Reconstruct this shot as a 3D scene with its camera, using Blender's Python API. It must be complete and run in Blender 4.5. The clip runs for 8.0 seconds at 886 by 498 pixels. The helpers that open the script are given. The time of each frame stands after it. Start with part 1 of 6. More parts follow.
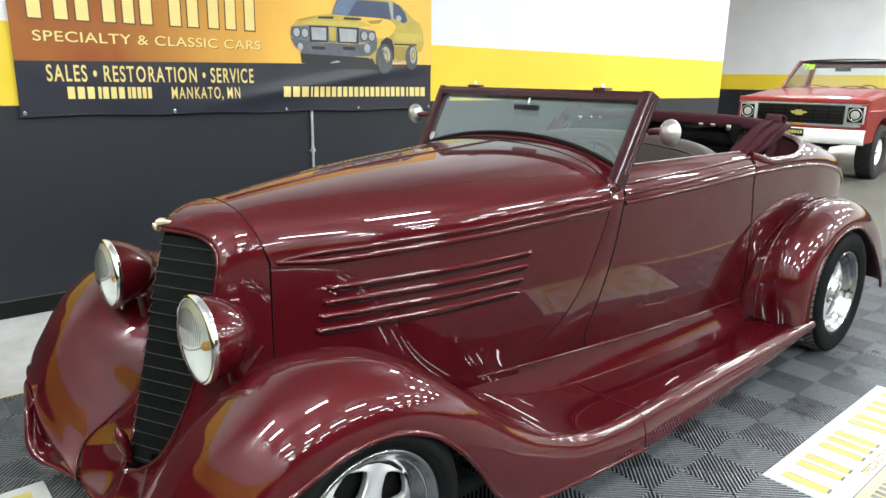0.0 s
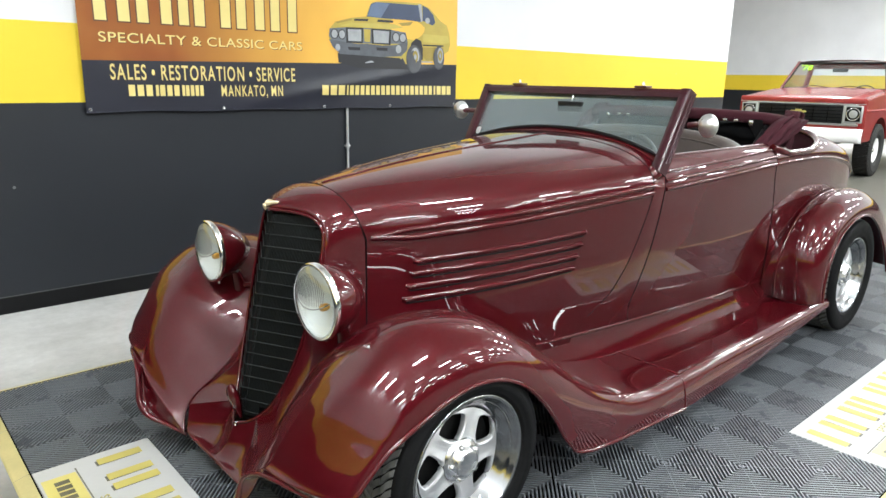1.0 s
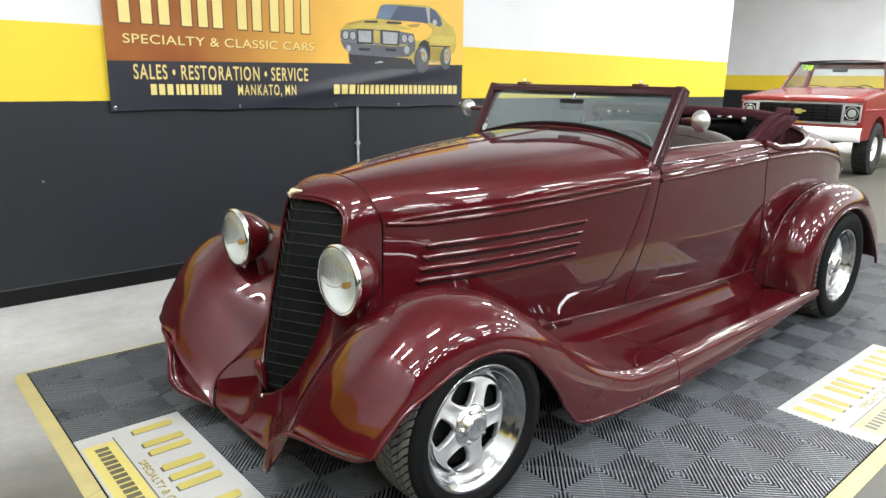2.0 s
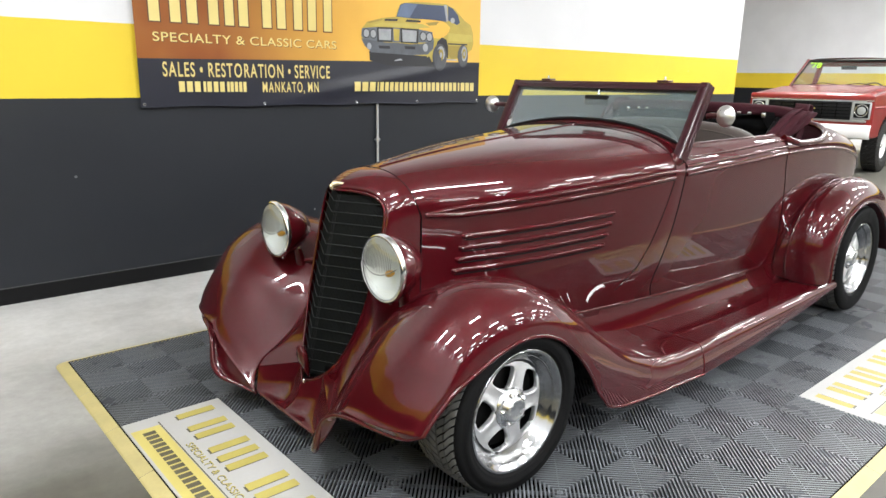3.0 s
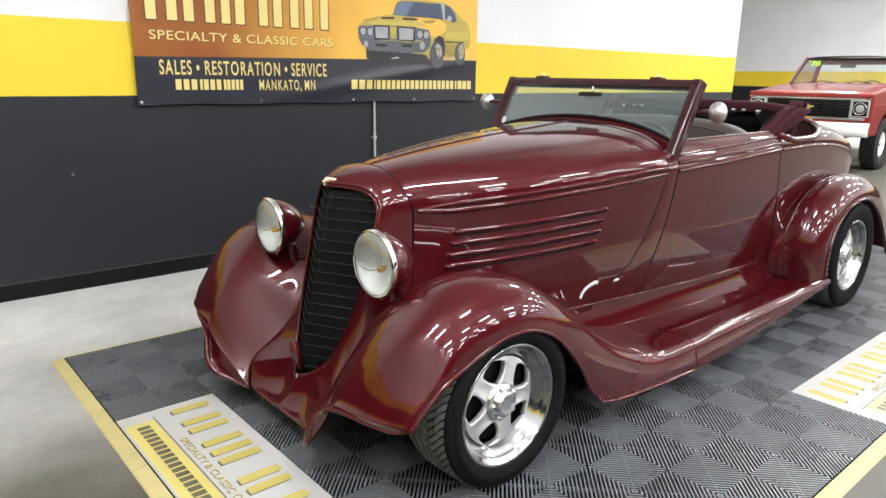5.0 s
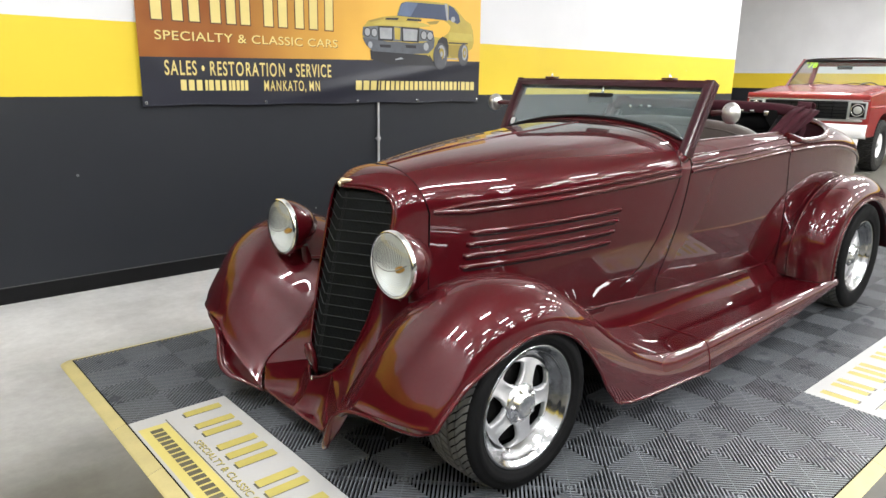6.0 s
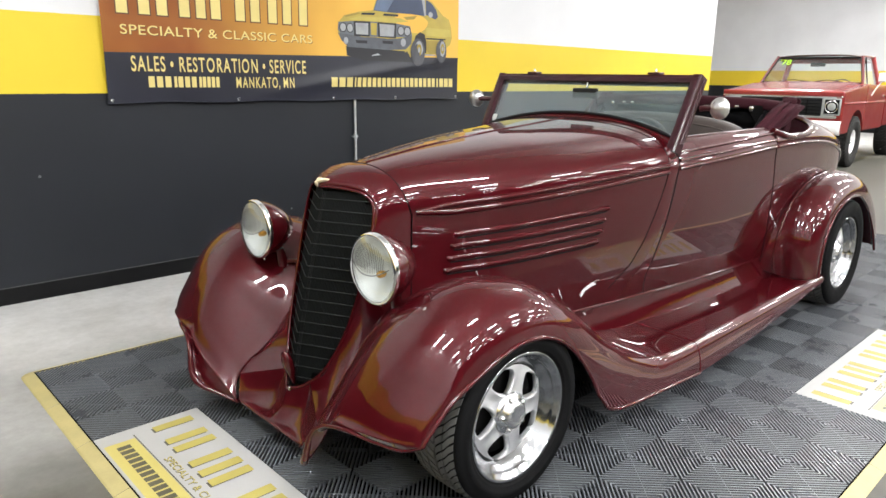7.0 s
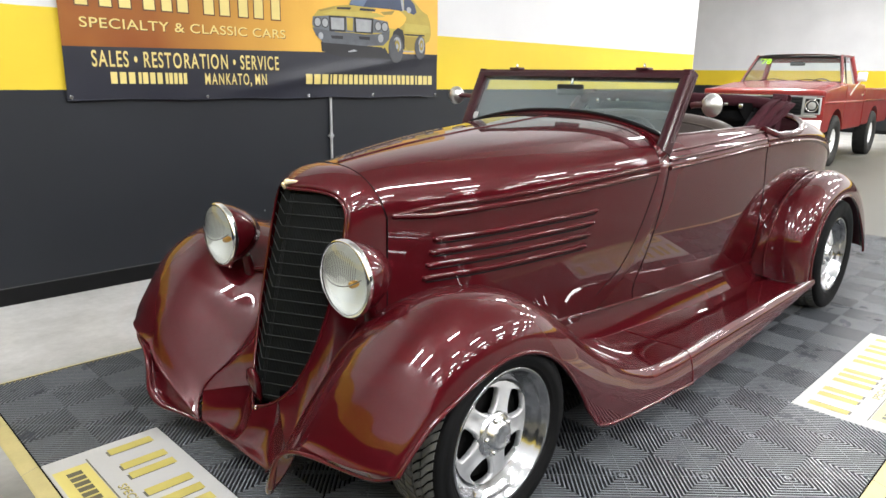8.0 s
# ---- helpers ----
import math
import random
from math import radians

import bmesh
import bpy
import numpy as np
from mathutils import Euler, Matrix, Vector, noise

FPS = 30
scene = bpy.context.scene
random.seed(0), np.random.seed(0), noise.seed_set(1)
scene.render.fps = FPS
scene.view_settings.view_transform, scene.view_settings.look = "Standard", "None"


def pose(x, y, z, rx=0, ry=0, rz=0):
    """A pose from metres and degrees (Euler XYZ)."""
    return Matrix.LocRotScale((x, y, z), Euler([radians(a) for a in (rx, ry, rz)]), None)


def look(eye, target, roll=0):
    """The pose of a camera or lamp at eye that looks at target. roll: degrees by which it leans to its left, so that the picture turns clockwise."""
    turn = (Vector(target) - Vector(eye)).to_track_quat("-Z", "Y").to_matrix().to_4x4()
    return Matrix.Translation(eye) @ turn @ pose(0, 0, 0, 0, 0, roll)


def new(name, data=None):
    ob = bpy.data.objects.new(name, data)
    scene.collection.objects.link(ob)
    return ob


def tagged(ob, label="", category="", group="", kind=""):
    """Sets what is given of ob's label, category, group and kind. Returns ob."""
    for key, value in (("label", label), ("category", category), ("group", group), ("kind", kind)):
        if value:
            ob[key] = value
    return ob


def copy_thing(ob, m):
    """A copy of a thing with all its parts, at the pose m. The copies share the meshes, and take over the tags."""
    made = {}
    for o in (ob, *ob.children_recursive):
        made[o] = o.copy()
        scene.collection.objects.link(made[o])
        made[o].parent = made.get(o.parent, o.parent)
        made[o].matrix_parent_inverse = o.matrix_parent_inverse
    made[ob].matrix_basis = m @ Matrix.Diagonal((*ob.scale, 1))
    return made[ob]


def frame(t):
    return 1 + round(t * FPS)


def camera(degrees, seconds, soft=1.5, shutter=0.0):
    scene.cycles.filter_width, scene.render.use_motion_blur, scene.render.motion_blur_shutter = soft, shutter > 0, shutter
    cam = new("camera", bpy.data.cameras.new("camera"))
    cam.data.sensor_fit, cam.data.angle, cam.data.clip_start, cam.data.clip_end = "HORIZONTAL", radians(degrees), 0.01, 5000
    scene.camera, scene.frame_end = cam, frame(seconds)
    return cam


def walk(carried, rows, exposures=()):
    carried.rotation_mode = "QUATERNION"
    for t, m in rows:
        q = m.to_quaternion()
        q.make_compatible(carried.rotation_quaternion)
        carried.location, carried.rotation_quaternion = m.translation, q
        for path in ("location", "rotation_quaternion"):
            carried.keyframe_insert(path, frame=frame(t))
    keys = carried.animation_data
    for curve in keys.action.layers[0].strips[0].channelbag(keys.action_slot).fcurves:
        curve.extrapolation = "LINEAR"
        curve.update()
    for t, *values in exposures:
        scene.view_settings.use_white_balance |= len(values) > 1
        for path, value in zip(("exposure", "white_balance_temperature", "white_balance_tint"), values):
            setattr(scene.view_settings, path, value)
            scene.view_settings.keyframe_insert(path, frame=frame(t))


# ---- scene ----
cam = camera(65.9, 8.0)
PATH = [
    (0, (-0.867, -1.972, 1.401), (0.406, -0.507, 0.917), 0.9),
    (0.5, (-1.083, -2.009, 1.416), (0.205, -0.557, 0.933), 1.0),
    (1, (-1.263, -2.014, 1.39), (0.024, -0.562, 0.907), 1.0),
    (1.5, (-1.352, -2.089, 1.39), (-0.07, -0.632, 0.907), 0.9),
    (1.7, (-1.374, -2.125, 1.383), (-0.093, -0.667, 0.902), 0.9),
    (2.8, (-1.542, -2.163, 1.379), (-0.269, -0.699, 0.893), 1.0),
    (3, (-1.569, -2.136, 1.371), (-0.297, -0.671, 0.885), 0.9),
    (3.5, (-1.612, -2.109, 1.358), (-0.344, -0.641, 0.873), 0.9),
    (4, (-1.59, -2.127, 1.361), (-0.325, -0.656, 0.877), 0.8),
    (4.5, (-1.557, -2.165, 1.362), (-0.295, -0.691, 0.878), 0.9),
    (4.7, (-1.554, -2.172, 1.364), (-0.289, -0.701, 0.878), 0.9),
    (5.8, (-1.589, -2.13, 1.356), (-0.311, -0.672, 0.869), 0.8),
    (6, (-1.61, -2.108, 1.356), (-0.327, -0.652, 0.872), 0.9),
    (6.5, (-1.631, -2.067, 1.356), (-0.333, -0.625, 0.874), 0.8),
    (7, (-1.549, -2.005, 1.34), (-0.217, -0.595, 0.853), 0.8),
    (7.5, (-1.455, -1.952, 1.336), (-0.097, -0.568, 0.847), 0.9),
    (8, (-1.423, -1.886, 1.32), (-0.051, -0.514, 0.833), 0.9),
]
walk(cam, [(t, look(eye, target, roll)) for t, eye, target, roll in PATH],
     exposures=((0, 0.13, 6150, 5), (1.5, 0.09, 6200, 6), (3, 0.02, 6350, 9), (8, 0.0, 6400, 10)))

# ---- light: an indoor hall lit by rows of ceiling strip lamps ----
world = bpy.data.worlds.new("hall_world")
scene.world = world
world.use_nodes = True
world.node_tree.nodes["Background"].inputs[0].default_value = (0.9, 0.95, 1.0, 1)
world.node_tree.nodes["Background"].inputs[1].default_value = 0.08
LAMP = 160.0          # strength of each ceiling lamp's diffuser
UPLIGHT = 40.0        # and of the glow added on its top to brighten the ceiling


# ---- materials ----
def nodes_of(name):
    m = bpy.data.materials.new(name)
    m.use_nodes = True
    t = m.node_tree
    return m, t, t.nodes["Principled BSDF"]


def add(t, kind, **props):
    n = t.nodes.new(kind)
    for k, v in props.items():
        if k in ("operation", "data_type", "blend_type", "feature", "noise_dimensions"):
            if k == "operation":
                n.operation = v
            elif k == "data_type":
                n.data_type = v
            elif k == "blend_type":
                n.blend_type = v
            elif k == "feature":
                n.feature = v
    return n


def surface(name, col, rough=0.5, metal=0.0, vary=0.12, scale=6.0, fine=90.0, bump=0.02, coat=0.0, coat_rough=0.03,
            spec=0.5, rough_vary=0.1, piece=0.0, tone=0.58):
    """A painted, moulded or cast surface with coarse stains and fine grain, in metres of the object."""
    if metal < 0.4 and min(col) < 0.7:
        col = tuple(c * tone for c in col)
    m, t, p = nodes_of(name)
    co = add(t, "ShaderNodeTexCoord")
    big = add(t, "ShaderNodeTexNoise")
    big.inputs["Scale"].default_value, big.inputs["Detail"].default_value = scale, 5
    small = add(t, "ShaderNodeTexNoise")
    small.inputs["Scale"].default_value, small.inputs["Detail"].default_value = fine, 3
    t.links.new(co.outputs["Object"], big.inputs["Vector"])
    t.links.new(co.outputs["Object"], small.inputs["Vector"])
    mixn = add(t, "ShaderNodeMath", operation="MULTIPLY_ADD")
    t.links.new(small.outputs["Fac"], mixn.inputs[0])
    mixn.inputs[1].default_value = 0.35
    t.links.new(big.outputs["Fac"], mixn.inputs[2])
    ramp = add(t, "ShaderNodeMapRange")
    ramp.inputs["From Min"].default_value, ramp.inputs["From Max"].default_value = 0.35, 1.0
    ramp.inputs["To Min"].default_value, ramp.inputs["To Max"].default_value = 1 - vary, 1 + vary
    t.links.new(mixn.outputs[0], ramp.inputs["Value"])
    value = ramp.outputs[0]
    if piece:
        info = add(t, "ShaderNodeObjectInfo")
        pr = add(t, "ShaderNodeMapRange")
        pr.inputs["To Min"].default_value, pr.inputs["To Max"].default_value = 1 - piece, 1 + piece
        t.links.new(info.outputs["Random"], pr.inputs["Value"])
        mul = add(t, "ShaderNodeMath", operation="MULTIPLY")
        t.links.new(value, mul.inputs[0])
        t.links.new(pr.outputs[0], mul.inputs[1])
        value = mul.outputs[0]
    mul = add(t, "ShaderNodeVectorMath", operation="SCALE")
    mul.inputs[0].default_value = col
    t.links.new(value, mul.inputs["Scale"])
    t.links.new(mul.outputs[0], p.inputs["Base Color"])
    rr = add(t, "ShaderNodeMapRange")
    rr.inputs["From Min"].default_value, rr.inputs["From Max"].default_value = 0.3, 0.7
    rr.inputs["To Min"].default_value, rr.inputs["To Max"].default_value = max(0.02, rough * (1 - rough_vary)), min(1, rough * (1 + rough_vary))
    t.links.new(big.outputs["Fac"], rr.inputs["Value"])
    t.links.new(rr.outputs[0], p.inputs["Roughness"])
    p.inputs["Metallic"].default_value = metal
    p.inputs["Specular IOR Level"].default_value = spec
    p.inputs["Coat Weight"].default_value = coat
    p.inputs["Coat Roughness"].default_value = coat_rough
    if bump:
        b = add(t, "ShaderNodeBump")
        b.inputs["Strength"].default_value, b.inputs["Distance"].default_value = min(1, bump * 10), 0.002
        t.links.new(small.outputs["Fac"], b.inputs["Height"])
        t.links.new(b.outputs[0], p.inputs["Normal"])
    return m


def glass(name, tint, rough=0.0, veil=0.0):
    """A thin pane: mostly see-through with a Fresnel gloss."""
    m, t, p = nodes_of(name)
    out = t.nodes["Material Output"]
    t.nodes.remove(p)
    clear = add(t, "ShaderNodeBsdfTransparent")
    clear.inputs[0].default_value = (*tint, 1)
    gloss = add(t, "ShaderNodeBsdfGlossy")
    gloss.inputs["Roughness"].default_value = rough
    face = add(t, "ShaderNodeLayerWeight")
    face.inputs["Blend"].default_value = 0.5
    pw = add(t, "ShaderNodeMath", operation="POWER")
    t.links.new(face.outputs["Facing"], pw.inputs[0])
    pw.inputs[1].default_value = 4.0
    fres = add(t, "ShaderNodeMath", operation="MULTIPLY_ADD")
    t.links.new(pw.outputs[0], fres.inputs[0])
    fres.inputs[1].default_value, fres.inputs[2].default_value = 0.80, 0.16
    mix = add(t, "ShaderNodeMixShader")
    t.links.new(fres.outputs[0], mix.inputs[0])
    t.links.new(clear.outputs[0], mix.inputs[1])
    t.links.new(gloss.outputs[0], mix.inputs[2])
    last = mix
    if veil:
        # an uneven pale film paints in the veil of reflections on the glass
        film = add(t, "ShaderNodeBsdfDiffuse")
        film.inputs[0].default_value = (0.46, 0.62, 0.65, 1)
        co = add(t, "ShaderNodeTexCoord")
        n = add(t, "ShaderNodeTexNoise")
        n.inputs["Scale"].default_value = 5.0
        t.links.new(co.outputs["Object"], n.inputs["Vector"])
        mr = add(t, "ShaderNodeMapRange")
        mr.inputs["To Min"].default_value, mr.inputs["To Max"].default_value = veil * 0.7, veil * 1.3
        t.links.new(n.outputs["Fac"], mr.inputs["Value"])
        last = add(t, "ShaderNodeMixShader")
        t.links.new(mr.outputs[0], last.inputs[0])
        t.links.new(mix.outputs[0], last.inputs[1])
        t.links.new(film.outputs[0], last.inputs[2])
    t.links.new(last.outputs[0], out.inputs[0])
    return m


def car_paint(name, col, flake=0.22):
    """Deep colour with fine metal flake under a clear, polished lacquer that is very slightly uneven."""
    m, t, p = nodes_of(name)
    co = add(t, "ShaderNodeTexCoord")
    big = add(t, "ShaderNodeTexNoise")
    big.inputs["Scale"].default_value, big.inputs["Detail"].default_value = 3.0, 4
    peel = add(t, "ShaderNodeTexNoise")
    peel.inputs["Scale"].default_value, peel.inputs["Detail"].default_value = 9.0, 1
    for n in (big, peel):
        t.links.new(co.outputs["Object"], n.inputs["Vector"])
    mr = add(t, "ShaderNodeMapRange")
    mr.inputs["To Min"].default_value, mr.inputs["To Max"].default_value = 0.94, 1.06
    t.links.new(big.outputs["Fac"], mr.inputs["Value"])
    sc = add(t, "ShaderNodeVectorMath", operation="SCALE")
    sc.inputs[0].default_value = col
    t.links.new(mr.outputs[0], sc.inputs["Scale"])
    t.links.new(sc.outputs[0], p.inputs["Base Color"])
    p.inputs["Metallic"].default_value = flake
    p.inputs["Roughness"].default_value = 0.42
    p.inputs["Specular IOR Level"].default_value = 0.02
    p.inputs["Coat Weight"].default_value = 1.0
    p.inputs["Coat Roughness"].default_value = 0.012
    p.inputs["Coat IOR"].default_value = 1.52
    b = add(t, "ShaderNodeBump")
    b.inputs["Strength"].default_value, b.inputs["Distance"].default_value = 0.25, 0.0006
    t.links.new(peel.outputs["Fac"], b.inputs["Height"])
    t.links.new(b.outputs[0], p.inputs["Coat Normal"])
    return m


def lamp_glow(name, col, strength):
    m, t, p = nodes_of(name)
    p.inputs["Base Color"].default_value = (0.8, 0.8, 0.8, 1)
    p.inputs["Emission Color"].default_value = (*col, 1)
    p.inputs["Emission Strength"].default_value = strength
    return m


def wall_paint(name, low, high):
    """Three painted bands: charcoal below, yellow, white above, with roller texture, scuffs and a slightly uneven edge."""
    m, t, p = nodes_of(name)
    geo = add(t, "ShaderNodeNewGeometry")
    sep = add(t, "ShaderNodeSeparateXYZ")
    t.links.new(geo.outputs["Position"], sep.inputs[0])
    wob = add(t, "ShaderNodeTexNoise")
    wob.inputs["Scale"].default_value = 9.0
    t.links.new(geo.outputs["Position"], wob.inputs["Vector"])
    z = add(t, "ShaderNodeMath", operation="MULTIPLY_ADD")
    t.links.new(wob.outputs["Fac"], z.inputs[0])
    z.inputs[1].default_value = 0.006
    t.links.new(sep.outputs["Z"], z.inputs[2])
    cols = ((0.0108, 0.0127, 0.0168), (0.69, 0.51, 0.030), (0.67, 0.672, 0.68))
    last = None
    for edge, c in zip((None, low, high), cols):
        if last is None:
            rgb = add(t, "ShaderNodeRGB")
            rgb.outputs[0].default_value = (*c, 1)
            last = rgb.outputs[0]
            continue
        gt = add(t, "ShaderNodeMath", operation="GREATER_THAN")
        t.links.new(z.outputs[0], gt.inputs[0])
        gt.inputs[1].default_value = edge
        mx = add(t, "ShaderNodeMix", data_type="RGBA")
        t.links.new(gt.outputs[0], mx.inputs["Factor"])
        t.links.new(last, mx.inputs["A"])
        mx.inputs["B"].default_value = (*c, 1)
        last = mx.outputs["Result"]
    # scuffs: sparse pale specks and broad uneven rolling
    big = add(t, "ShaderNodeTexNoise")
    big.inputs["Scale"].default_value, big.inputs["Detail"].default_value = 1.3, 6
    t.links.new(geo.outputs["Position"], big.inputs["Vector"])
    mr = add(t, "ShaderNodeMapRange")
    mr.inputs["To Min"].default_value, mr.inputs["To Max"].default_value = 0.85, 1.12
    t.links.new(big.outputs["Fac"], mr.inputs["Value"])
    sc = add(t, "ShaderNodeVectorMath", operation="SCALE")
    t.links.new(last, sc.inputs[0])
    t.links.new(mr.outputs[0], sc.inputs["Scale"])
    vor = add(t, "ShaderNodeTexVoronoi")
    vor.inputs["Scale"].default_value = 2.3
    t.links.new(geo.outputs["Position"], vor.inputs["Vector"])
    lt = add(t, "ShaderNodeMath", operation="LESS_THAN")
    t.links.new(vor.outputs["Distance"], lt.inputs[0])
    lt.inputs[1].default_value = 0.022
    fac = add(t, "ShaderNodeMath", operation="MULTIPLY")
    t.links.new(lt.outputs[0], fac.inputs[0])
    fac.inputs[1].default_value = 0.25
    mx = add(t, "ShaderNodeMix", data_type="RGBA")
    t.links.new(fac.outputs[0], mx.inputs["Factor"])
    t.links.new(sc.outputs[0], mx.inputs["A"])
    mx.inputs["B"].default_value = (0.55, 0.55, 0.55, 1)
    t.links.new(mx.outputs["Result"], p.inputs["Base Color"])
    p.inputs["Roughness"].default_value = 0.46
    p.inputs["Specular IOR Level"].default_value = 0.35
    fine = add(t, "ShaderNodeTexNoise")
    fine.inputs["Scale"].default_value = 160
    t.links.new(geo.outputs["Position"], fine.inputs["Vector"])
    b = add(t, "ShaderNodeBump")
    b.inputs["Strength"].default_value, b.inputs["Distance"].default_value = 0.25, 0.002
    t.links.new(fine.outputs["Fac"], b.inputs["Height"])
    t.links.new(b.outputs[0], p.inputs["Normal"])
    return m


def concrete(name):
    """Sealed grey concrete with clouds, pale wear and faint stains."""
    m, t, p = nodes_of(name)
    geo = add(t, "ShaderNodeNewGeometry")
    a = add(t, "ShaderNodeTexNoise")
    a.inputs["Scale"].default_value, a.inputs["Detail"].default_value, a.inputs["Roughness"].default_value = 1.1, 9, 0.64
    b = add(t, "ShaderNodeTexNoise")
    b.inputs["Scale"].default_value, b.inputs["Detail"].default_value, b.inputs["Roughness"].default_value = 22, 7, 0.7
    for n in (a, b):
        t.links.new(geo.outputs["Position"], n.inputs["Vector"])
    ramp = add(t, "ShaderNodeValToRGB")
    ramp.color_ramp.elements[0].position, ramp.color_ramp.elements[0].color = 0.30, (0.37, 0.366, 0.350, 1)
    ramp.color_ramp.elements[1].position, ramp.color_ramp.elements[1].color = 0.70, (0.68, 0.677, 0.665, 1)
    e = ramp.color_ramp.elements.new(0.5)
    e.color = (0.54, 0.537, 0.524, 1)
    t.links.new(a.outputs["Fac"], ramp.inputs[0])
    mr = add(t, "ShaderNodeMapRange")
    mr.inputs["To Min"].default_value, mr.inputs["To Max"].default_value = 0.78, 1.20
    t.links.new(b.outputs["Fac"], mr.inputs["Value"])
    sc = add(t, "ShaderNodeVectorMath", operation="SCALE")
    t.links.new(ramp.outputs[0], sc.inputs[0])
    t.links.new(mr.outputs[0], sc.inputs["Scale"])
    # browner floor away from the wall; its extra darkness stands in for weaker light
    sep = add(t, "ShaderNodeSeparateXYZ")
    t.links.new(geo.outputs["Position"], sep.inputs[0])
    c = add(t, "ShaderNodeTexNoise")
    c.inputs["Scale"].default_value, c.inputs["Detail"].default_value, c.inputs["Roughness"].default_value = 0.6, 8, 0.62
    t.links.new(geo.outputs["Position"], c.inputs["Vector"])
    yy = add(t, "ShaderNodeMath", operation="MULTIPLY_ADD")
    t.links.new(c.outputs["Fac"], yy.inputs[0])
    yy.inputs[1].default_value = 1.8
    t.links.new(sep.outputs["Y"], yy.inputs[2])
    near_wall = add(t, "ShaderNodeMapRange")
    near_wall.interpolation_type = "SMOOTHSTEP"
    near_wall.inputs["From Min"].default_value, near_wall.inputs["From Max"].default_value = 0.85, 2.95
    # the pale strip ends with the wall, so the colour dims the floor beyond
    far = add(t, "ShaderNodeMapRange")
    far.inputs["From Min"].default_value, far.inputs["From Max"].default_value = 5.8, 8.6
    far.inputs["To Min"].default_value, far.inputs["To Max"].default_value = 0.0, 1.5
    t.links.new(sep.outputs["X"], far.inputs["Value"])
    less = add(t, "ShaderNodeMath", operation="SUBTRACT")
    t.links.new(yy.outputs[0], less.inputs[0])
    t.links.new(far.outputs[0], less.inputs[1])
    t.links.new(less.outputs[0], near_wall.inputs["Value"])
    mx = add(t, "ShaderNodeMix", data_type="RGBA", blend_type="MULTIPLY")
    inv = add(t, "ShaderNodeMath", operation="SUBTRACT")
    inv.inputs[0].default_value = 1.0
    t.links.new(near_wall.outputs[0], inv.inputs[1])
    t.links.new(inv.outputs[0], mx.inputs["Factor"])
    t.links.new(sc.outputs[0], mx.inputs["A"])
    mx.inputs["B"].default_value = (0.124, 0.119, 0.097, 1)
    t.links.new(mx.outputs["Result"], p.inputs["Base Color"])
    rr = add(t, "ShaderNodeMapRange")
    rr.inputs["To Min"].default_value, rr.inputs["To Max"].default_value = 0.34, 0.50
    t.links.new(a.outputs["Fac"], rr.inputs["Value"])
    t.links.new(rr.outputs[0], p.inputs["Roughness"])
    bp = add(t, "ShaderNodeBump")
    bp.inputs["Strength"].default_value, bp.inputs["Distance"].default_value = 0.1, 0.002
    t.links.new(b.outputs["Fac"], bp.inputs["Height"])
    t.links.new(bp.outputs[0], p.inputs["Normal"])
    p.inputs["Specular IOR Level"].default_value = 0.25
    return m


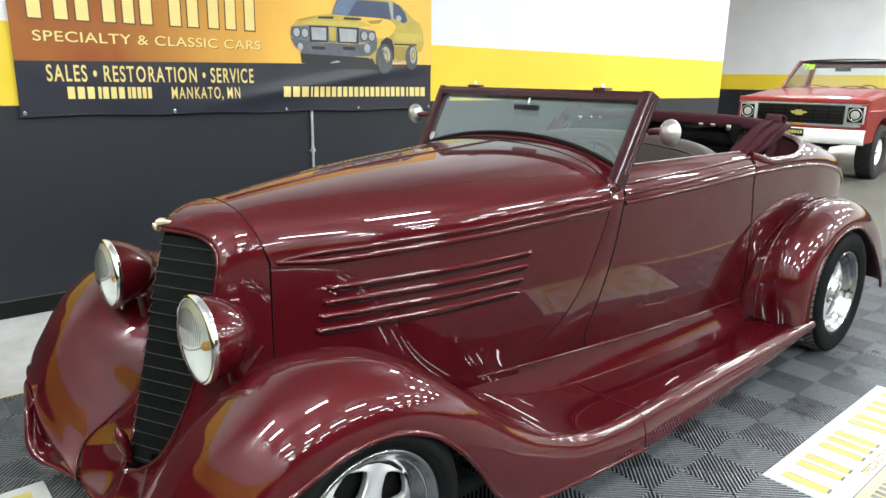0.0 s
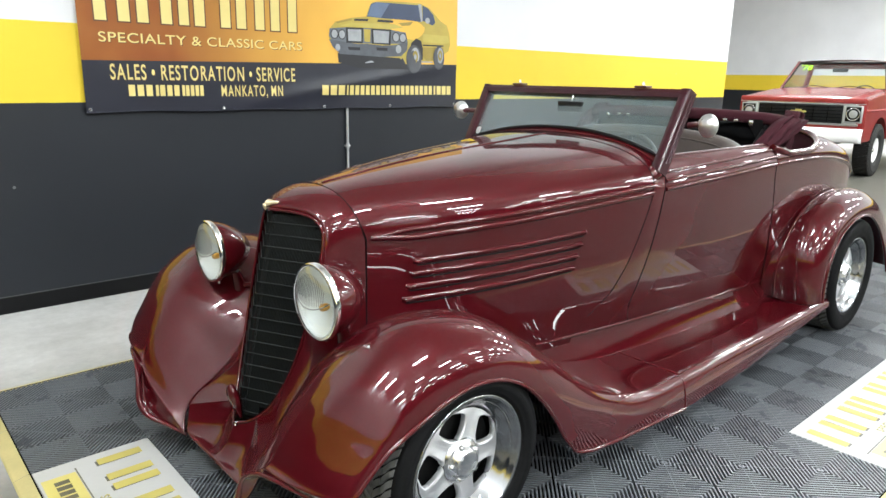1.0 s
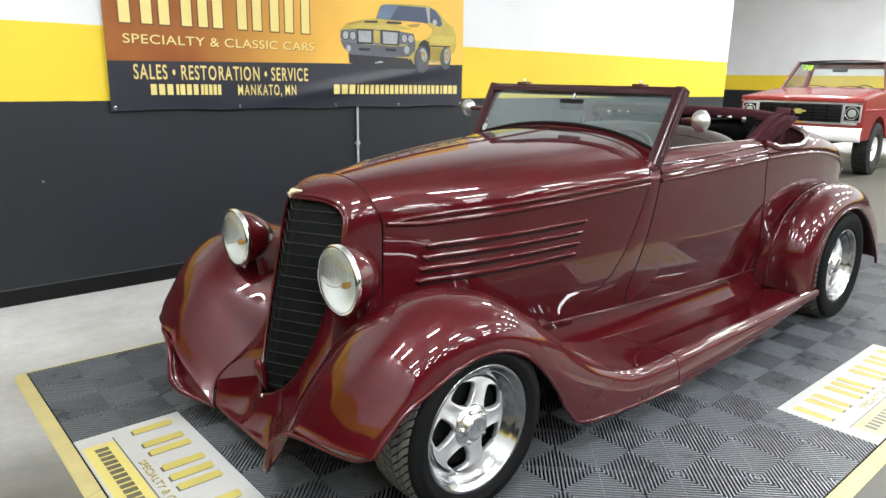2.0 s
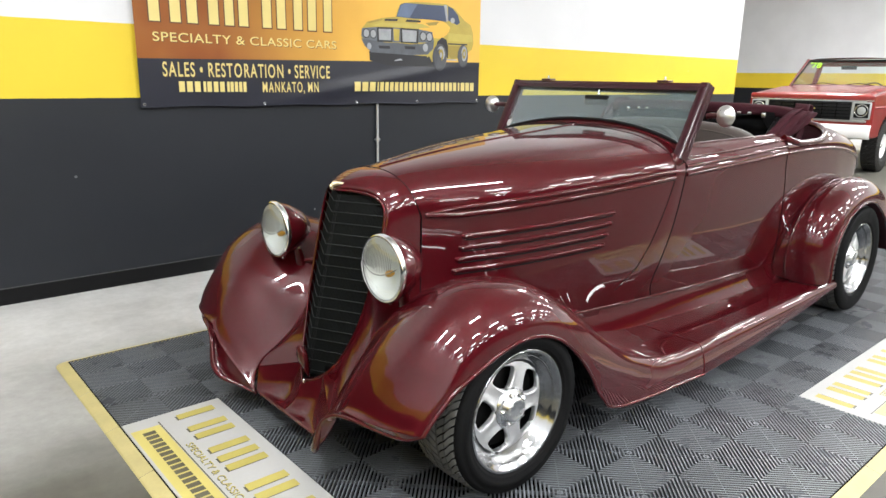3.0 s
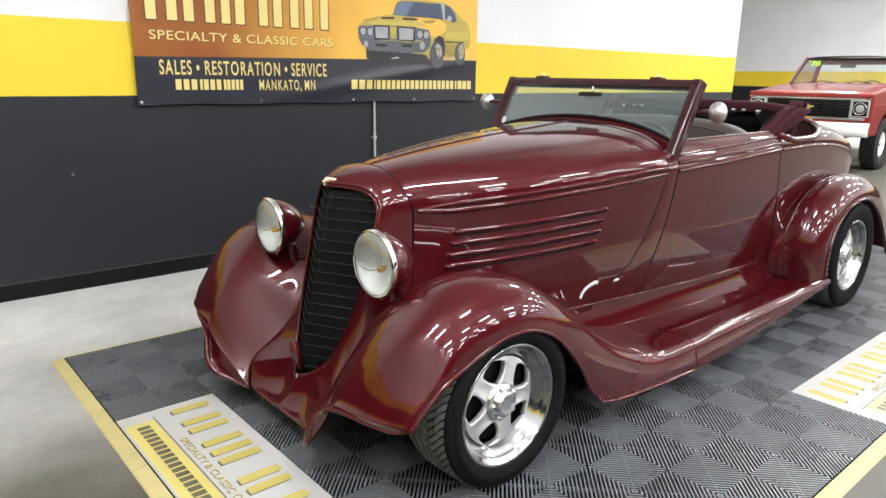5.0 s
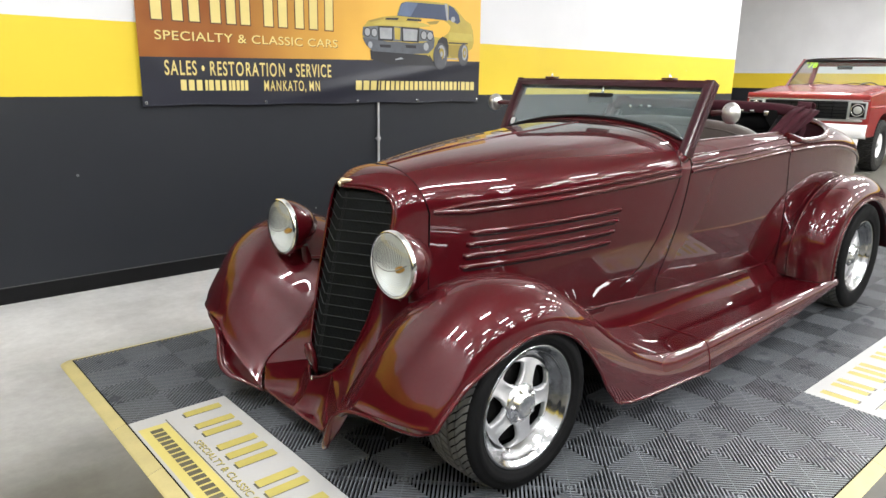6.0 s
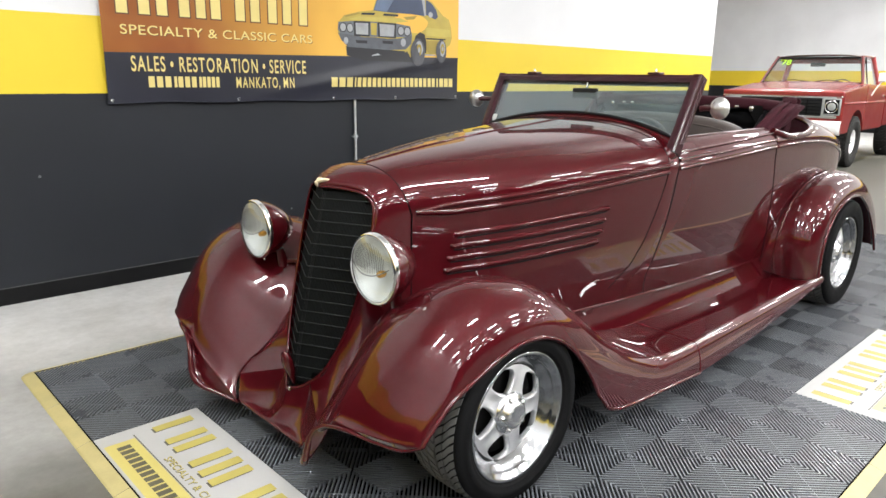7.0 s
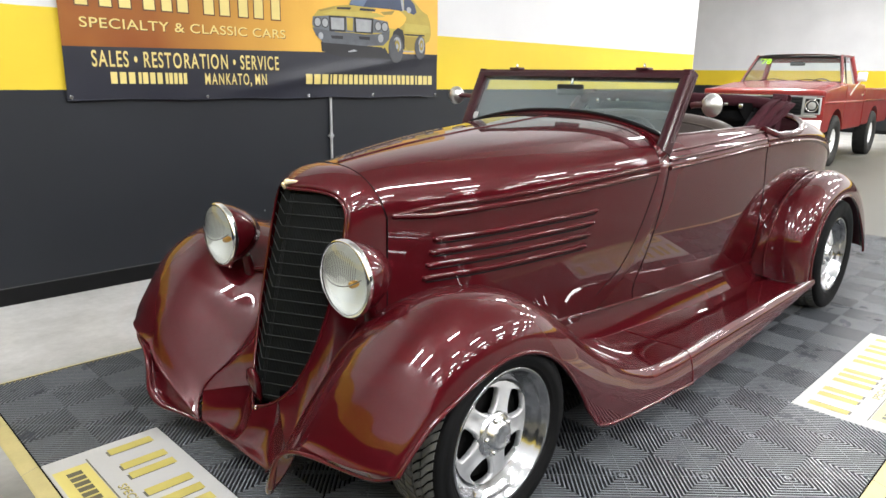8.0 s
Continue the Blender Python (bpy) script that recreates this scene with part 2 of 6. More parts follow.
def tile_plastic(name, col):
    """Moulded grey plastic: dusty clouds, long pale scuffs in two directions and a dull sheen."""
    m, t, p = nodes_of(name)
    geo = add(t, "ShaderNodeNewGeometry")
    info = add(t, "ShaderNodeObjectInfo")
    cloud = add(t, "ShaderNodeTexNoise")
    cloud.inputs["Scale"].default_value, cloud.inputs["Detail"].default_value, cloud.inputs["Roughness"].default_value = 7.0, 6, 0.66
    t.links.new(geo.outputs["Position"], cloud.inputs["Vector"])
    base = add(t, "ShaderNodeMapRange")
    base.inputs["From Min"].default_value, base.inputs["From Max"].default_value = 0.3, 0.7
    base.inputs["To Min"].default_value, base.inputs["To Max"].default_value = 0.80, 1.22
    t.links.new(cloud.outputs["Fac"], base.inputs["Value"])
    each = add(t, "ShaderNodeMapRange")
    each.inputs["To Min"].default_value, each.inputs["To Max"].default_value = 0.90, 1.10
    t.links.new(info.outputs["Random"], each.inputs["Value"])
    value = add(t, "ShaderNodeMath", operation="MULTIPLY")
    t.links.new(base.outputs[0], value.inputs[0])
    t.links.new(each.outputs[0], value.inputs[1])
    value = value.outputs[0]
    for turn, stretch in ((0.35, (2.2, 60.0, 1.0)), (-1.05, (1.6, 75.0, 1.0))):
        mp = add(t, "ShaderNodeMapping")
        mp.inputs["Rotation"].default_value = (0, 0, turn)
        mp.inputs["Scale"].default_value = stretch
        t.links.new(geo.outputs["Position"], mp.inputs["Vector"])
        n = add(t, "ShaderNodeTexNoise")
        n.inputs["Scale"].default_value, n.inputs["Detail"].default_value = 1.0, 3
        t.links.new(mp.outputs[0], n.inputs["Vector"])
        r = add(t, "ShaderNodeMapRange")
        r.inputs["From Min"].default_value, r.inputs["From Max"].default_value = 0.60, 0.76
        r.inputs["To Min"].default_value, r.inputs["To Max"].default_value = 0.0, 0.55
        t.links.new(n.outputs["Fac"], r.inputs["Value"])
        sm = add(t, "ShaderNodeMath", operation="ADD")
        t.links.new(value, sm.inputs[0])
        t.links.new(r.outputs[0], sm.inputs[1])
        value = sm.outputs[0]
    sc = add(t, "ShaderNodeVectorMath", operation="SCALE")
    sc.inputs[0].default_value = col
    t.links.new(value, sc.inputs["Scale"])
    t.links.new(sc.outputs[0], p.inputs["Base Color"])
    rr = add(t, "ShaderNodeMapRange")
    rr.inputs["From Min"].default_value, rr.inputs["From Max"].default_value = 0.3, 0.7
    rr.inputs["To Min"].default_value, rr.inputs["To Max"].default_value = 0.24, 0.40
    t.links.new(cloud.outputs["Fac"], rr.inputs["Value"])
    t.links.new(rr.outputs[0], p.inputs["Roughness"])
    return m


def gradient(name, a, b, x0, x1):
    """Printed vinyl whose ink runs from one colour to another along x."""
    m, t, p = nodes_of(name)
    geo = add(t, "ShaderNodeNewGeometry")
    sep = add(t, "ShaderNodeSeparateXYZ")
    t.links.new(geo.outputs["Position"], sep.inputs[0])
    mr = add(t, "ShaderNodeMapRange")
    mr.inputs["From Min"].default_value, mr.inputs["From Max"].default_value = x0, x1
    t.links.new(sep.outputs["X"], mr.inputs["Value"])
    wn = add(t, "ShaderNodeTexNoise")
    wn.inputs["Scale"].default_value = 2.5
    t.links.new(geo.outputs["Position"], wn.inputs["Vector"])
    ad = add(t, "ShaderNodeMath", operation="MULTIPLY_ADD")
    t.links.new(wn.outputs["Fac"], ad.inputs[0])
    ad.inputs[1].default_value = 0.3
    t.links.new(mr.outputs[0], ad.inputs[2])
    mx = add(t, "ShaderNodeMix", data_type="RGBA")
    t.links.new(ad.outputs[0], mx.inputs["Factor"])
    mx.inputs["A"].default_value, mx.inputs["B"].default_value = (*[c * 0.66 for c in a], 1), (*[c * 0.84 for c in b], 1)
    t.links.new(mx.outputs["Result"], p.inputs["Base Color"])
    p.inputs["Roughness"].default_value = 0.38
    p.inputs["Specular IOR Level"].default_value = 0.2
    return m


PAINT = car_paint("maroon_paint", (0.053, 0.0023, 0.0046))
PAINT_TRIM = surface("maroon_trim", (0.075, 0.008, 0.014), rough=0.35, vary=0.08, scale=9, bump=0.01, coat=0.5, coat_rough=0.08)
POST = surface("satin_maroon", (0.050, 0.008, 0.014), rough=0.4, vary=0.08, scale=9, bump=0.01, coat=0.6, coat_rough=0.15, spec=0.1)
GREYWALL = surface("grey_block_paint", (0.13, 0.13, 0.135), rough=0.7, vary=0.1, scale=0.6, fine=30)
CHROME = surface("chrome", (0.86, 0.87, 0.88), rough=0.06, metal=1.0, vary=0.03, scale=20, bump=0.0)
POLISHED = surface("polished_aluminium", (0.74, 0.75, 0.765), rough=0.22, metal=1.0, vary=0.06, scale=30, bump=0.0, rough_vary=0.3)
BRUSHED = surface("dull_steel", (0.35, 0.35, 0.36), rough=0.4, metal=1.0, vary=0.2, scale=30)
FROSTED = surface("frosted_silver", (0.62, 0.62, 0.61), rough=0.30, metal=0.9, vary=0.1, scale=40, bump=0.01)
MACHINED = surface("machined_aluminium", (0.86, 0.865, 0.875), rough=0.45, metal=1.0, vary=0.06, scale=30, bump=0.0, rough_vary=0.2)
BARREL = surface("polished_barrel", (0.40, 0.404, 0.412), rough=0.14, metal=1.0, vary=0.08, scale=24, bump=0.0, rough_vary=0.3)
RUBBER = surface("tyre_rubber", (0.010, 0.010, 0.0105), rough=0.7, spec=0.08, vary=0.2, scale=12, fine=150, bump=0.03)
BLACK = surface("black_plastic", (0.010, 0.010, 0.011), rough=0.4, vary=0.2, scale=20, spec=0.25)
BLACK_GLOSS = surface("black_enamel", (0.0035, 0.004, 0.0043), rough=0.5, vary=0.15, scale=25, bump=0.0, spec=0.05)
BLADE = surface("dark_grille_blade", (0.011, 0.0125, 0.0125), rough=0.45, vary=0.15, scale=25, bump=0.0, spec=0.15)
GRILLE_BAR = surface("dull_plated_bar", (0.040, 0.046, 0.045), rough=0.4, spec=0.25, vary=0.15, scale=30, bump=0.0)
UNDER = surface("underseal", (0.009, 0.009, 0.009), rough=0.9, vary=0.3, scale=15, spec=0.1)
TREAD = surface("dusty_tread", (0.20, 0.20, 0.19), rough=0.6, vary=0.2, scale=20, fine=150, bump=0.03)
LEATHER = surface("taupe_leather", (0.085, 0.066, 0.058), rough=0.5, spec=0.3, vary=0.15, scale=14, fine=300, bump=0.05)
CLOTH = surface("maroon_canvas", (0.062, 0.012, 0.020), rough=0.85, vary=0.18, scale=18, fine=500, bump=0.06, spec=0.2)
DARK_FILL = surface("black_lining_and_gaps", (0.009, 0.009, 0.010), rough=0.9, vary=0.2, scale=15, spec=0.1)
GOLD = surface("aged_gilt", (0.72, 0.62, 0.42), rough=0.38, metal=0.8, vary=0.2, scale=40, bump=0.01)
WINDGLASS = glass("windscreen_glass", (0.62, 0.74, 0.72), veil=0.10)
LENS = glass("lamp_lens_glass", (0.93, 0.95, 0.94))
REFLECTOR = surface("lamp_reflector", (0.78, 0.81, 0.80), rough=0.45, metal=0.5, vary=0.06, scale=20, bump=0.0)
AMBER = surface("amber_bulb", (0.85, 0.42, 0.04), rough=0.3, vary=0.1)
WALL = wall_paint("banded_wall_paint", 1.220, 1.672)
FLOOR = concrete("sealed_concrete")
CEIL = surface("grey_ceiling", (0.74, 0.74, 0.73), rough=0.8, vary=0.06, scale=1.5, fine=40)
BASE = surface("black_rubber_base", (0.009, 0.009, 0.010), rough=0.5, vary=0.2, scale=10, spec=0.15)
PALE_EDGE = surface("grey_caulk", (0.10, 0.10, 0.10), rough=0.6, vary=0.2, scale=20)
GALV = surface("galvanised_conduit", (0.55, 0.56, 0.57), rough=0.35, metal=0.7, vary=0.12, scale=40)
TILE = tile_plastic("grey_polypropylene", (0.112, 0.121, 0.133))
# rib sides toned apart from the tops to set how lit they look
TILE_SIDE = surface("tile_rib_side", (0.150, 0.158, 0.170), rough=0.6, vary=0.16, scale=14, bump=0.0, spec=0.15)
# near-black ground paints in the shade between the ribs; also fills the joints
TILE_GAP = surface("gap_black", (0.004, 0.004, 0.0045), rough=0.9, vary=0.2, spec=0.03)
EDGE = surface("yellow_edging", (0.70, 0.60, 0.27), rough=0.42, vary=0.14, scale=8, fine=90, bump=0.02, piece=0.06)
PANEL = surface("white_vinyl_tile", (0.39, 0.39, 0.38), spec=0.25, rough=0.35, vary=0.05, scale=5, fine=60, bump=0.0, tone=1.0)
INK_YELLOW = surface("yellow_ink", (0.70, 0.60, 0.17), spec=0.15, rough=0.4, vary=0.1, scale=8, bump=0.0)
INK_DARK = surface("charcoal_ink", (0.15, 0.14, 0.095), rough=0.4, vary=0.1, scale=8, bump=0.0)
LAMPGLOW = lamp_glow("lamp_diffuser", (0.992, 0.985, 0.978), LAMP)
UPGLOW = lamp_glow("lamp_ceiling_fill", (0.992, 0.985, 0.978), UPLIGHT)
HOUSING = surface("white_lamp_housing", (0.75, 0.75, 0.75), rough=0.5, vary=0.05)


# ---- mesh helpers ----
def part(name, bm, material, parent, label="", smooth=True, recalc=True, auto=None):
    """Links a bmesh as one mesh object under a thing or a part."""
    if recalc:
        bmesh.ops.recalc_face_normals(bm, faces=bm.faces[:])
    me = bpy.data.meshes.new(name)
    bm.to_mesh(me)
    bm.free()
    me.materials.append(material)
    if smooth:
        me.polygons.foreach_set("use_smooth", [True] * len(me.polygons))
        if auto:
            me.set_sharp_from_angle(angle=radians(auto))
    ob = new(name, me)
    ob.parent = parent
    if label:
        tagged(ob, label=label)
    return ob


def thing(name, label, category, at=(0, 0, 0), rz=0.0, group="", kind=""):
    ob = new(name)
    ob.matrix_basis = pose(*at, 0, 0, rz)
    return tagged(ob, label, category, group, kind)


def grid_bm(rows, close_u=False, close_v=False, bm=None):
    """Quads over a lattice of points rows[i][j]."""
    bm = bm or bmesh.new()
    vs = [[bm.verts.new(p) for p in r] for r in rows]
    n, k = len(vs), len(vs[0])
    for i in range(n if close_u else n - 1):
        for j in range(k if close_v else k - 1):
            a, b, c, d = vs[i][j], vs[(i + 1) % n][j], vs[(i + 1) % n][(j + 1) % k], vs[i][(j + 1) % k]
            if len({a, b, c, d}) == 4:
                bm.faces.new((a, b, c, d))
    return bm


def box_bm(x0, x1, y0, y1, z0, z1, bevel=0.0, segs=2, bm=None):
    own = bmesh.new()
    bmesh.ops.create_cube(own, size=1.0)
    for v in own.verts:
        v.co = Vector(((x0 + x1) / 2 + v.co.x * (x1 - x0), (y0 + y1) / 2 + v.co.y * (y1 - y0), (z0 + z1) / 2 + v.co.z * (z1 - z0)))
    if bevel:
        bmesh.ops.bevel(own, geom=own.edges[:], offset=bevel, segments=segs, affect="EDGES", profile=0.5)
    if bm is None:
        return own
    return join(bm, own)


def join(bm, other):
    me = bpy.data.meshes.new("tmp")
    other.to_mesh(me)
    other.free()
    bm.from_mesh(me)
    bpy.data.meshes.remove(me)
    return bm


def tube_bm(points, radius, sides=8, bm=None, closed=False):
    """A round bar along a line of points; radius may be one number or one for each point."""
    pts = [Vector(p) for p in points]
    n = len(pts)
    rows = []
    prev = None
    for i, p in enumerate(pts):
        a = pts[(i - 1) % n] if (closed or i > 0) else p
        b = pts[(i + 1) % n] if (closed or i < n - 1) else p
        d = (b - a).normalized()
        up = Vector((0, 0, 1)) if abs(d.z) < 0.9 else Vector((1, 0, 0))
        if prev is not None:
            up = prev
        s = d.cross(up).normalized()
        u = s.cross(d).normalized()
        prev = u
        r = radius[i] if hasattr(radius, "__len__") else radius
        rows.append([p + (s * math.cos(2 * math.pi * k / sides) + u * math.sin(2 * math.pi * k / sides)) * r for k in range(sides)])
    bm = grid_bm(rows, close_u=closed, close_v=True, bm=bm)
    if not closed:
        flat_bm(rows[0], bm)
        flat_bm(rows[-1], bm)
    return bm


def lathe_bm(profile, sides=48, axis="y", bm=None, arc=1.0):
    """Turns a profile of (radius, along) about an axis."""
    rows = []
    m = sides if arc == 1.0 else sides + 1
    for i in range(m):
        a = 2 * math.pi * arc * i / sides
        c, s = math.cos(a), math.sin(a)
        if axis == "y":
            rows.append([(r * c, h, r * s) for r, h in profile])
        elif axis == "x":
            rows.append([(h, r * c, r * s) for r, h in profile])
        else:
            rows.append([(r * c, r * s, h) for r, h in profile])
    return grid_bm(rows, close_u=arc == 1.0, bm=bm)


def smooth_line(table, n):
    """n points of a smooth curve through the rows of a table (Catmull-Rom)."""
    t = np.array(table, float)
    k = len(t)
    ext = np.vstack([2 * t[0] - t[1], t, 2 * t[-1] - t[-2]])
    out = []
    for u in np.linspace(0, k - 1, n):
        i = min(int(u), k - 2)
        f = u - i
        p0, p1, p2, p3 = ext[i], ext[i + 1], ext[i + 2], ext[i + 3]
        out.append(0.5 * (2 * p1 + (p2 - p0) * f + (2 * p0 - 5 * p1 + 4 * p2 - p3) * f * f + (3 * p1 - p0 - 3 * p2 + p3) * f ** 3))
    return np.array(out)


def flat_bm(points, bm=None):
    bm = bm or bmesh.new()
    bm.faces.new([bm.verts.new(p) for p in points])
    return bm


def words(text, size, material, parent, name, m, extrude=0.0005, width=None, bold=0.0, lay=None, narrow=1.0):
    """Lettering in the built-in font, each letter a mesh of its own. m: its pose; width: the length it is fitted to; narrow: each letter's own width; lay: bends a point onto its ground."""
    cu = bpy.data.curves.new(name, "FONT")
    cu.body, cu.size, cu.extrude, cu.align_x, cu.offset = text, size, extrude, "LEFT", bold * size
    ob = bpy.data.objects.new(name + "_tmp", cu)
    scene.collection.objects.link(ob)
    me = bpy.data.meshes.new_from_object(ob.evaluated_get(bpy.context.evaluated_depsgraph_get()))
    bpy.data.objects.remove(ob)
    co = np.array([v.co for v in me.vertices])
    x0 = co[:, 0].min()
    co[:, 0] = (co[:, 0] - x0) * (width / (co[:, 0].max() - x0) if width else 1.0)
    # vertices that share a face belong to one letter
    root = list(range(len(co)))

    def top(i):
        while root[i] != i:
            root[i] = root[root[i]]
            i = root[i]
        return i

    for p in me.polygons:
        for v in p.vertices[1:]:
            root[top(v)] = top(p.vertices[0])
    letters = {}
    for p in me.polygons:
        letters.setdefault(top(p.vertices[0]), []).append(list(p.vertices))
    bpy.data.meshes.remove(me)
    for faces in letters.values():
        used = sorted({v for f in faces for v in f})
        at = {v: k for k, v in enumerate(used)}
        mid = (co[used, 0].min() + co[used, 0].max()) / 2
        pts = [m @ Vector((mid + (co[v][0] - mid) * narrow, co[v][1], co[v][2])) for v in used]
        me = bpy.data.meshes.new(name)
        me.from_pydata([lay(p) if lay else p for p in pts], [], [[at[v] for v in f] for f in faces])
        me.materials.append(material)
        new(name, me).parent = parent


# ---- the hall ----
WY, WEND, XE, XW, YS, YN, TOP = 2.54, 7.735, 20.3, -3.2, -27.0, 13.0, 6.0
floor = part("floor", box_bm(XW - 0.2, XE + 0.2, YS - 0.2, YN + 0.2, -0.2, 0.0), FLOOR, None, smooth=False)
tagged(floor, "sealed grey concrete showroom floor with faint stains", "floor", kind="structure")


def wall(name, x0, x1, y0, y1):
    ob = part(name, box_bm(x0, x1, y0, y1, 0.0, TOP), WALL, None, smooth=False)
    return tagged(ob, "painted showroom wall, charcoal below, yellow stripe, white above", "wall", kind="structure")


wall("wall_north", XW, WEND, WY, WY + 0.2)
wall("wall_return", WEND - 0.2, WEND, WY + 0.2, YN)
wall("wall_east", XE, XE + 0.2, YS, YN)
wall("wall_north_far", WEND, XE, YN, YN + 0.2)
# unseen wall, kept dark to tone down reflections in the car side
tagged(part("wall_south", box_bm(XW, XE, YS - 0.2, YS, 0.0, TOP), GREYWALL, None, smooth=False), "unseen plain grey wall closing the hall", "wall", kind="structure")
wall("wall_west", XW - 0.2, XW, YS, WY + 0.2)
ceil = part("ceiling", box_bm(XW - 0.2, XE + 0.2, YS - 0.2, YN + 0.2, TOP, TOP + 0.15), CEIL, None, smooth=False)
tagged(ceil, "plain grey showroom ceiling", "ceiling", kind="structure")

base = part("baseboard", box_bm(XW, WEND + 0.008, WY - 0.008, WY, 0.0, 0.100, 0.003, 1), BASE, None, smooth=False)
tagged(base, "black rubber baseboard along the dark wall", "baseboard", kind="structure")
part("trim", box_bm(XW, WEND + 0.006, WY - 0.006, WY, 0.1005, 0.104), PALE_EDGE, base, smooth=False)
base2 = part("baseboard", box_bm(XE - 0.008, XE, YS, YN, 0.0, 0.100, 0.003, 1), BASE, None, smooth=False)
tagged(base2, "black rubber baseboard along the end wall", "baseboard", kind="structure")

# ceiling lamps, hung on wires
LZ = 4.85
lamp = thing("ceiling_lamp", "white linear ceiling lamp with a bright diffuser", "lamp", (0, 0, LZ), group="ceiling lamps")
part("housing", box_bm(-0.62, 0.62, -0.125, 0.125, 0.004, 0.07, 0.01), HOUSING, lamp)
part("diffuser", flat_bm([(-0.6, -0.105, 0), (-0.6, 0.105, 0), (0.6, 0.105, 0), (0.6, -0.105, 0)]), LAMPGLOW, lamp, "glowing white diffuser", smooth=False, recalc=False)
# upward glowing face, added only to lift the ceiling's brightness
part("ceiling_fill", flat_bm([(-0.56, -0.12, 0.074), (0.56, -0.12, 0.074), (0.56, 0.12, 0.074), (-0.56, 0.12, 0.074)]), UPGLOW, lamp, "added glow that brightens the ceiling", smooth=False, recalc=False)
for x in (-0.5, 0.5):
    part("hanger", tube_bm([(x, 0, 0.07), (x, 0, TOP - LZ)], 0.004, 6), GALV, lamp)
first = True
for i in range(8):
    for j in range(8):
        x, y = -2.45 + 3.0 * i, -16.3 + 3.4 * j
        if j == 4 and i in (2, 3):
            continue
        if y > -1.5 and (x < WEND - 1.5 or y > 6 or (y > 3 and i > 6)):
            continue
        if first:
            lamp.matrix_basis = pose(x, y, LZ)
            first = False
        else:
            copy_thing(lamp, pose(x, y, LZ))

# one lamp off the grid, added to brighten the front fenders
copy_thing(lamp, pose(-2.6, -0.9, LZ))

# conduit down the wall
pipe = thing("conduit", "thin grey metal conduit fixed to the dark wall", "pipe", (1.743, WY - 0.016, 0.0))
part("tube", tube_bm([(0, 0, 0.104), (0, 0, 1.45)], 0.0105, 10), GALV, pipe)
part("coupling", tube_bm([(0, 0, 0.85), (0, 0, 0.89)], 0.0145, 10), GALV, pipe)
part("clamp", box_bm(-0.024, 0.024, -0.006, 0.016, 0.862, 0.876, 0.002, 1), GALV, pipe)


# ---- the maroon convertible: x runs back from the front axle, h is the distance from the centre line ----
CY = 0.06
car = thing("vintage_convertible", "glossy maroon vintage convertible street rod with folded canvas top", "car", (0, CY, 0))
FX, FZ, RZ, RX = -0.024, 0.306, 0.342, 2.968     # front and rear hub heights, axles


def at_x(x, xs, vs):
    """A smooth curve through the stations of a table."""
    n = len(xs)
    i = min(max(int(np.searchsorted(xs, x)) - 1, 0), n - 2)
    x = min(max(x, xs[0]), xs[-1])
    w = xs[i + 1] - xs[i]
    d = (vs[i + 1] - vs[i]) / w
    m0 = d if i == 0 else 0.5 * (d + (vs[i] - vs[i - 1]) / (xs[i] - xs[i - 1]))
    m1 = d if i == n - 2 else 0.5 * (d + (vs[i + 2] - vs[i + 1]) / (xs[i + 2] - xs[i + 1]))
    f = (x - xs[i]) / w
    return (1 + 2 * f) * (1 - f) ** 2 * vs[i] + f * (1 - f) ** 2 * w * m0 + f * f * (3 - 2 * f) * vs[i + 1] + f * f * (f - 1) * w * m1


BX = (-0.06, 0.02, 0.3, 0.6, 0.9, 1.2, 1.7, 2.16, 2.6, 3.0, 3.4, 3.65, 3.85)


def belt_half(x):
    return at_x(x, BX, (0.222, 0.240, 0.365, 0.465, 0.532, 0.580, 0.625, 0.650, 0.655, 0.635, 0.575, 0.48, 0.33))


def belt_z(x):
    return at_x(x, BX, (0.855, 0.866, 0.893, 0.921, 0.948, 0.972, 1.000, 1.026, 1.030, 1.000, 0.915, 0.80, 0.64))


def sill_half(x):
    return at_x(x, BX, (0.215, 0.230, 0.330, 0.405, 0.455, 0.495, 0.545, 0.570, 0.580, 0.580, 0.53, 0.44, 0.31))


def sill_z(x):
    return at_x(x, BX, (0.30, 0.33, 0.38, 0.39, 0.40, 0.40, 0.395, 0.39, 0.39, 0.39, 0.40, 0.42, 0.45))


def crown_z(x):
    return at_x(x, BX, (1.018, 1.031, 1.072, 1.106, 1.131, 1.155, 1.16, 1.165, 1.165, 1.150, 1.045, 0.89, 0.68))


def side_half(x, z):
    """Half-width of the body side at a height below the belt: tumbles in towards the sill."""
    v = (z - sill_z(x)) / (belt_z(x) - sill_z(x))
    v = min(max(v, -0.3), 1)
    return sill_half(x) + (belt_half(x) - sill_half(x)) * (1 - (1 - v) ** 1.8)


def top_point(x, a, n=2.42):
    """Point of the hood's crown; a from 0 at the belt to pi/2 on the centre line."""
    return belt_half(x) * math.cos(a) ** (2 / n), belt_z(x) + (crown_z(x) - belt_z(x)) * math.sin(a) ** (2 / n)


def hood_front(z):
    """The seam between grille shell and hood leans with the grille."""
    return -0.03 + 0.05 * (1.03 - z) / 0.17 if z > 0.86 else 0.02


def solid(ob, thick, offset=-1.0, rim=False):
    md = ob.modifiers.new("thickness", "SOLIDIFY")
    md.thickness, md.offset = thick, offset
    md.use_rim = rim or offset > -0.5
    return ob


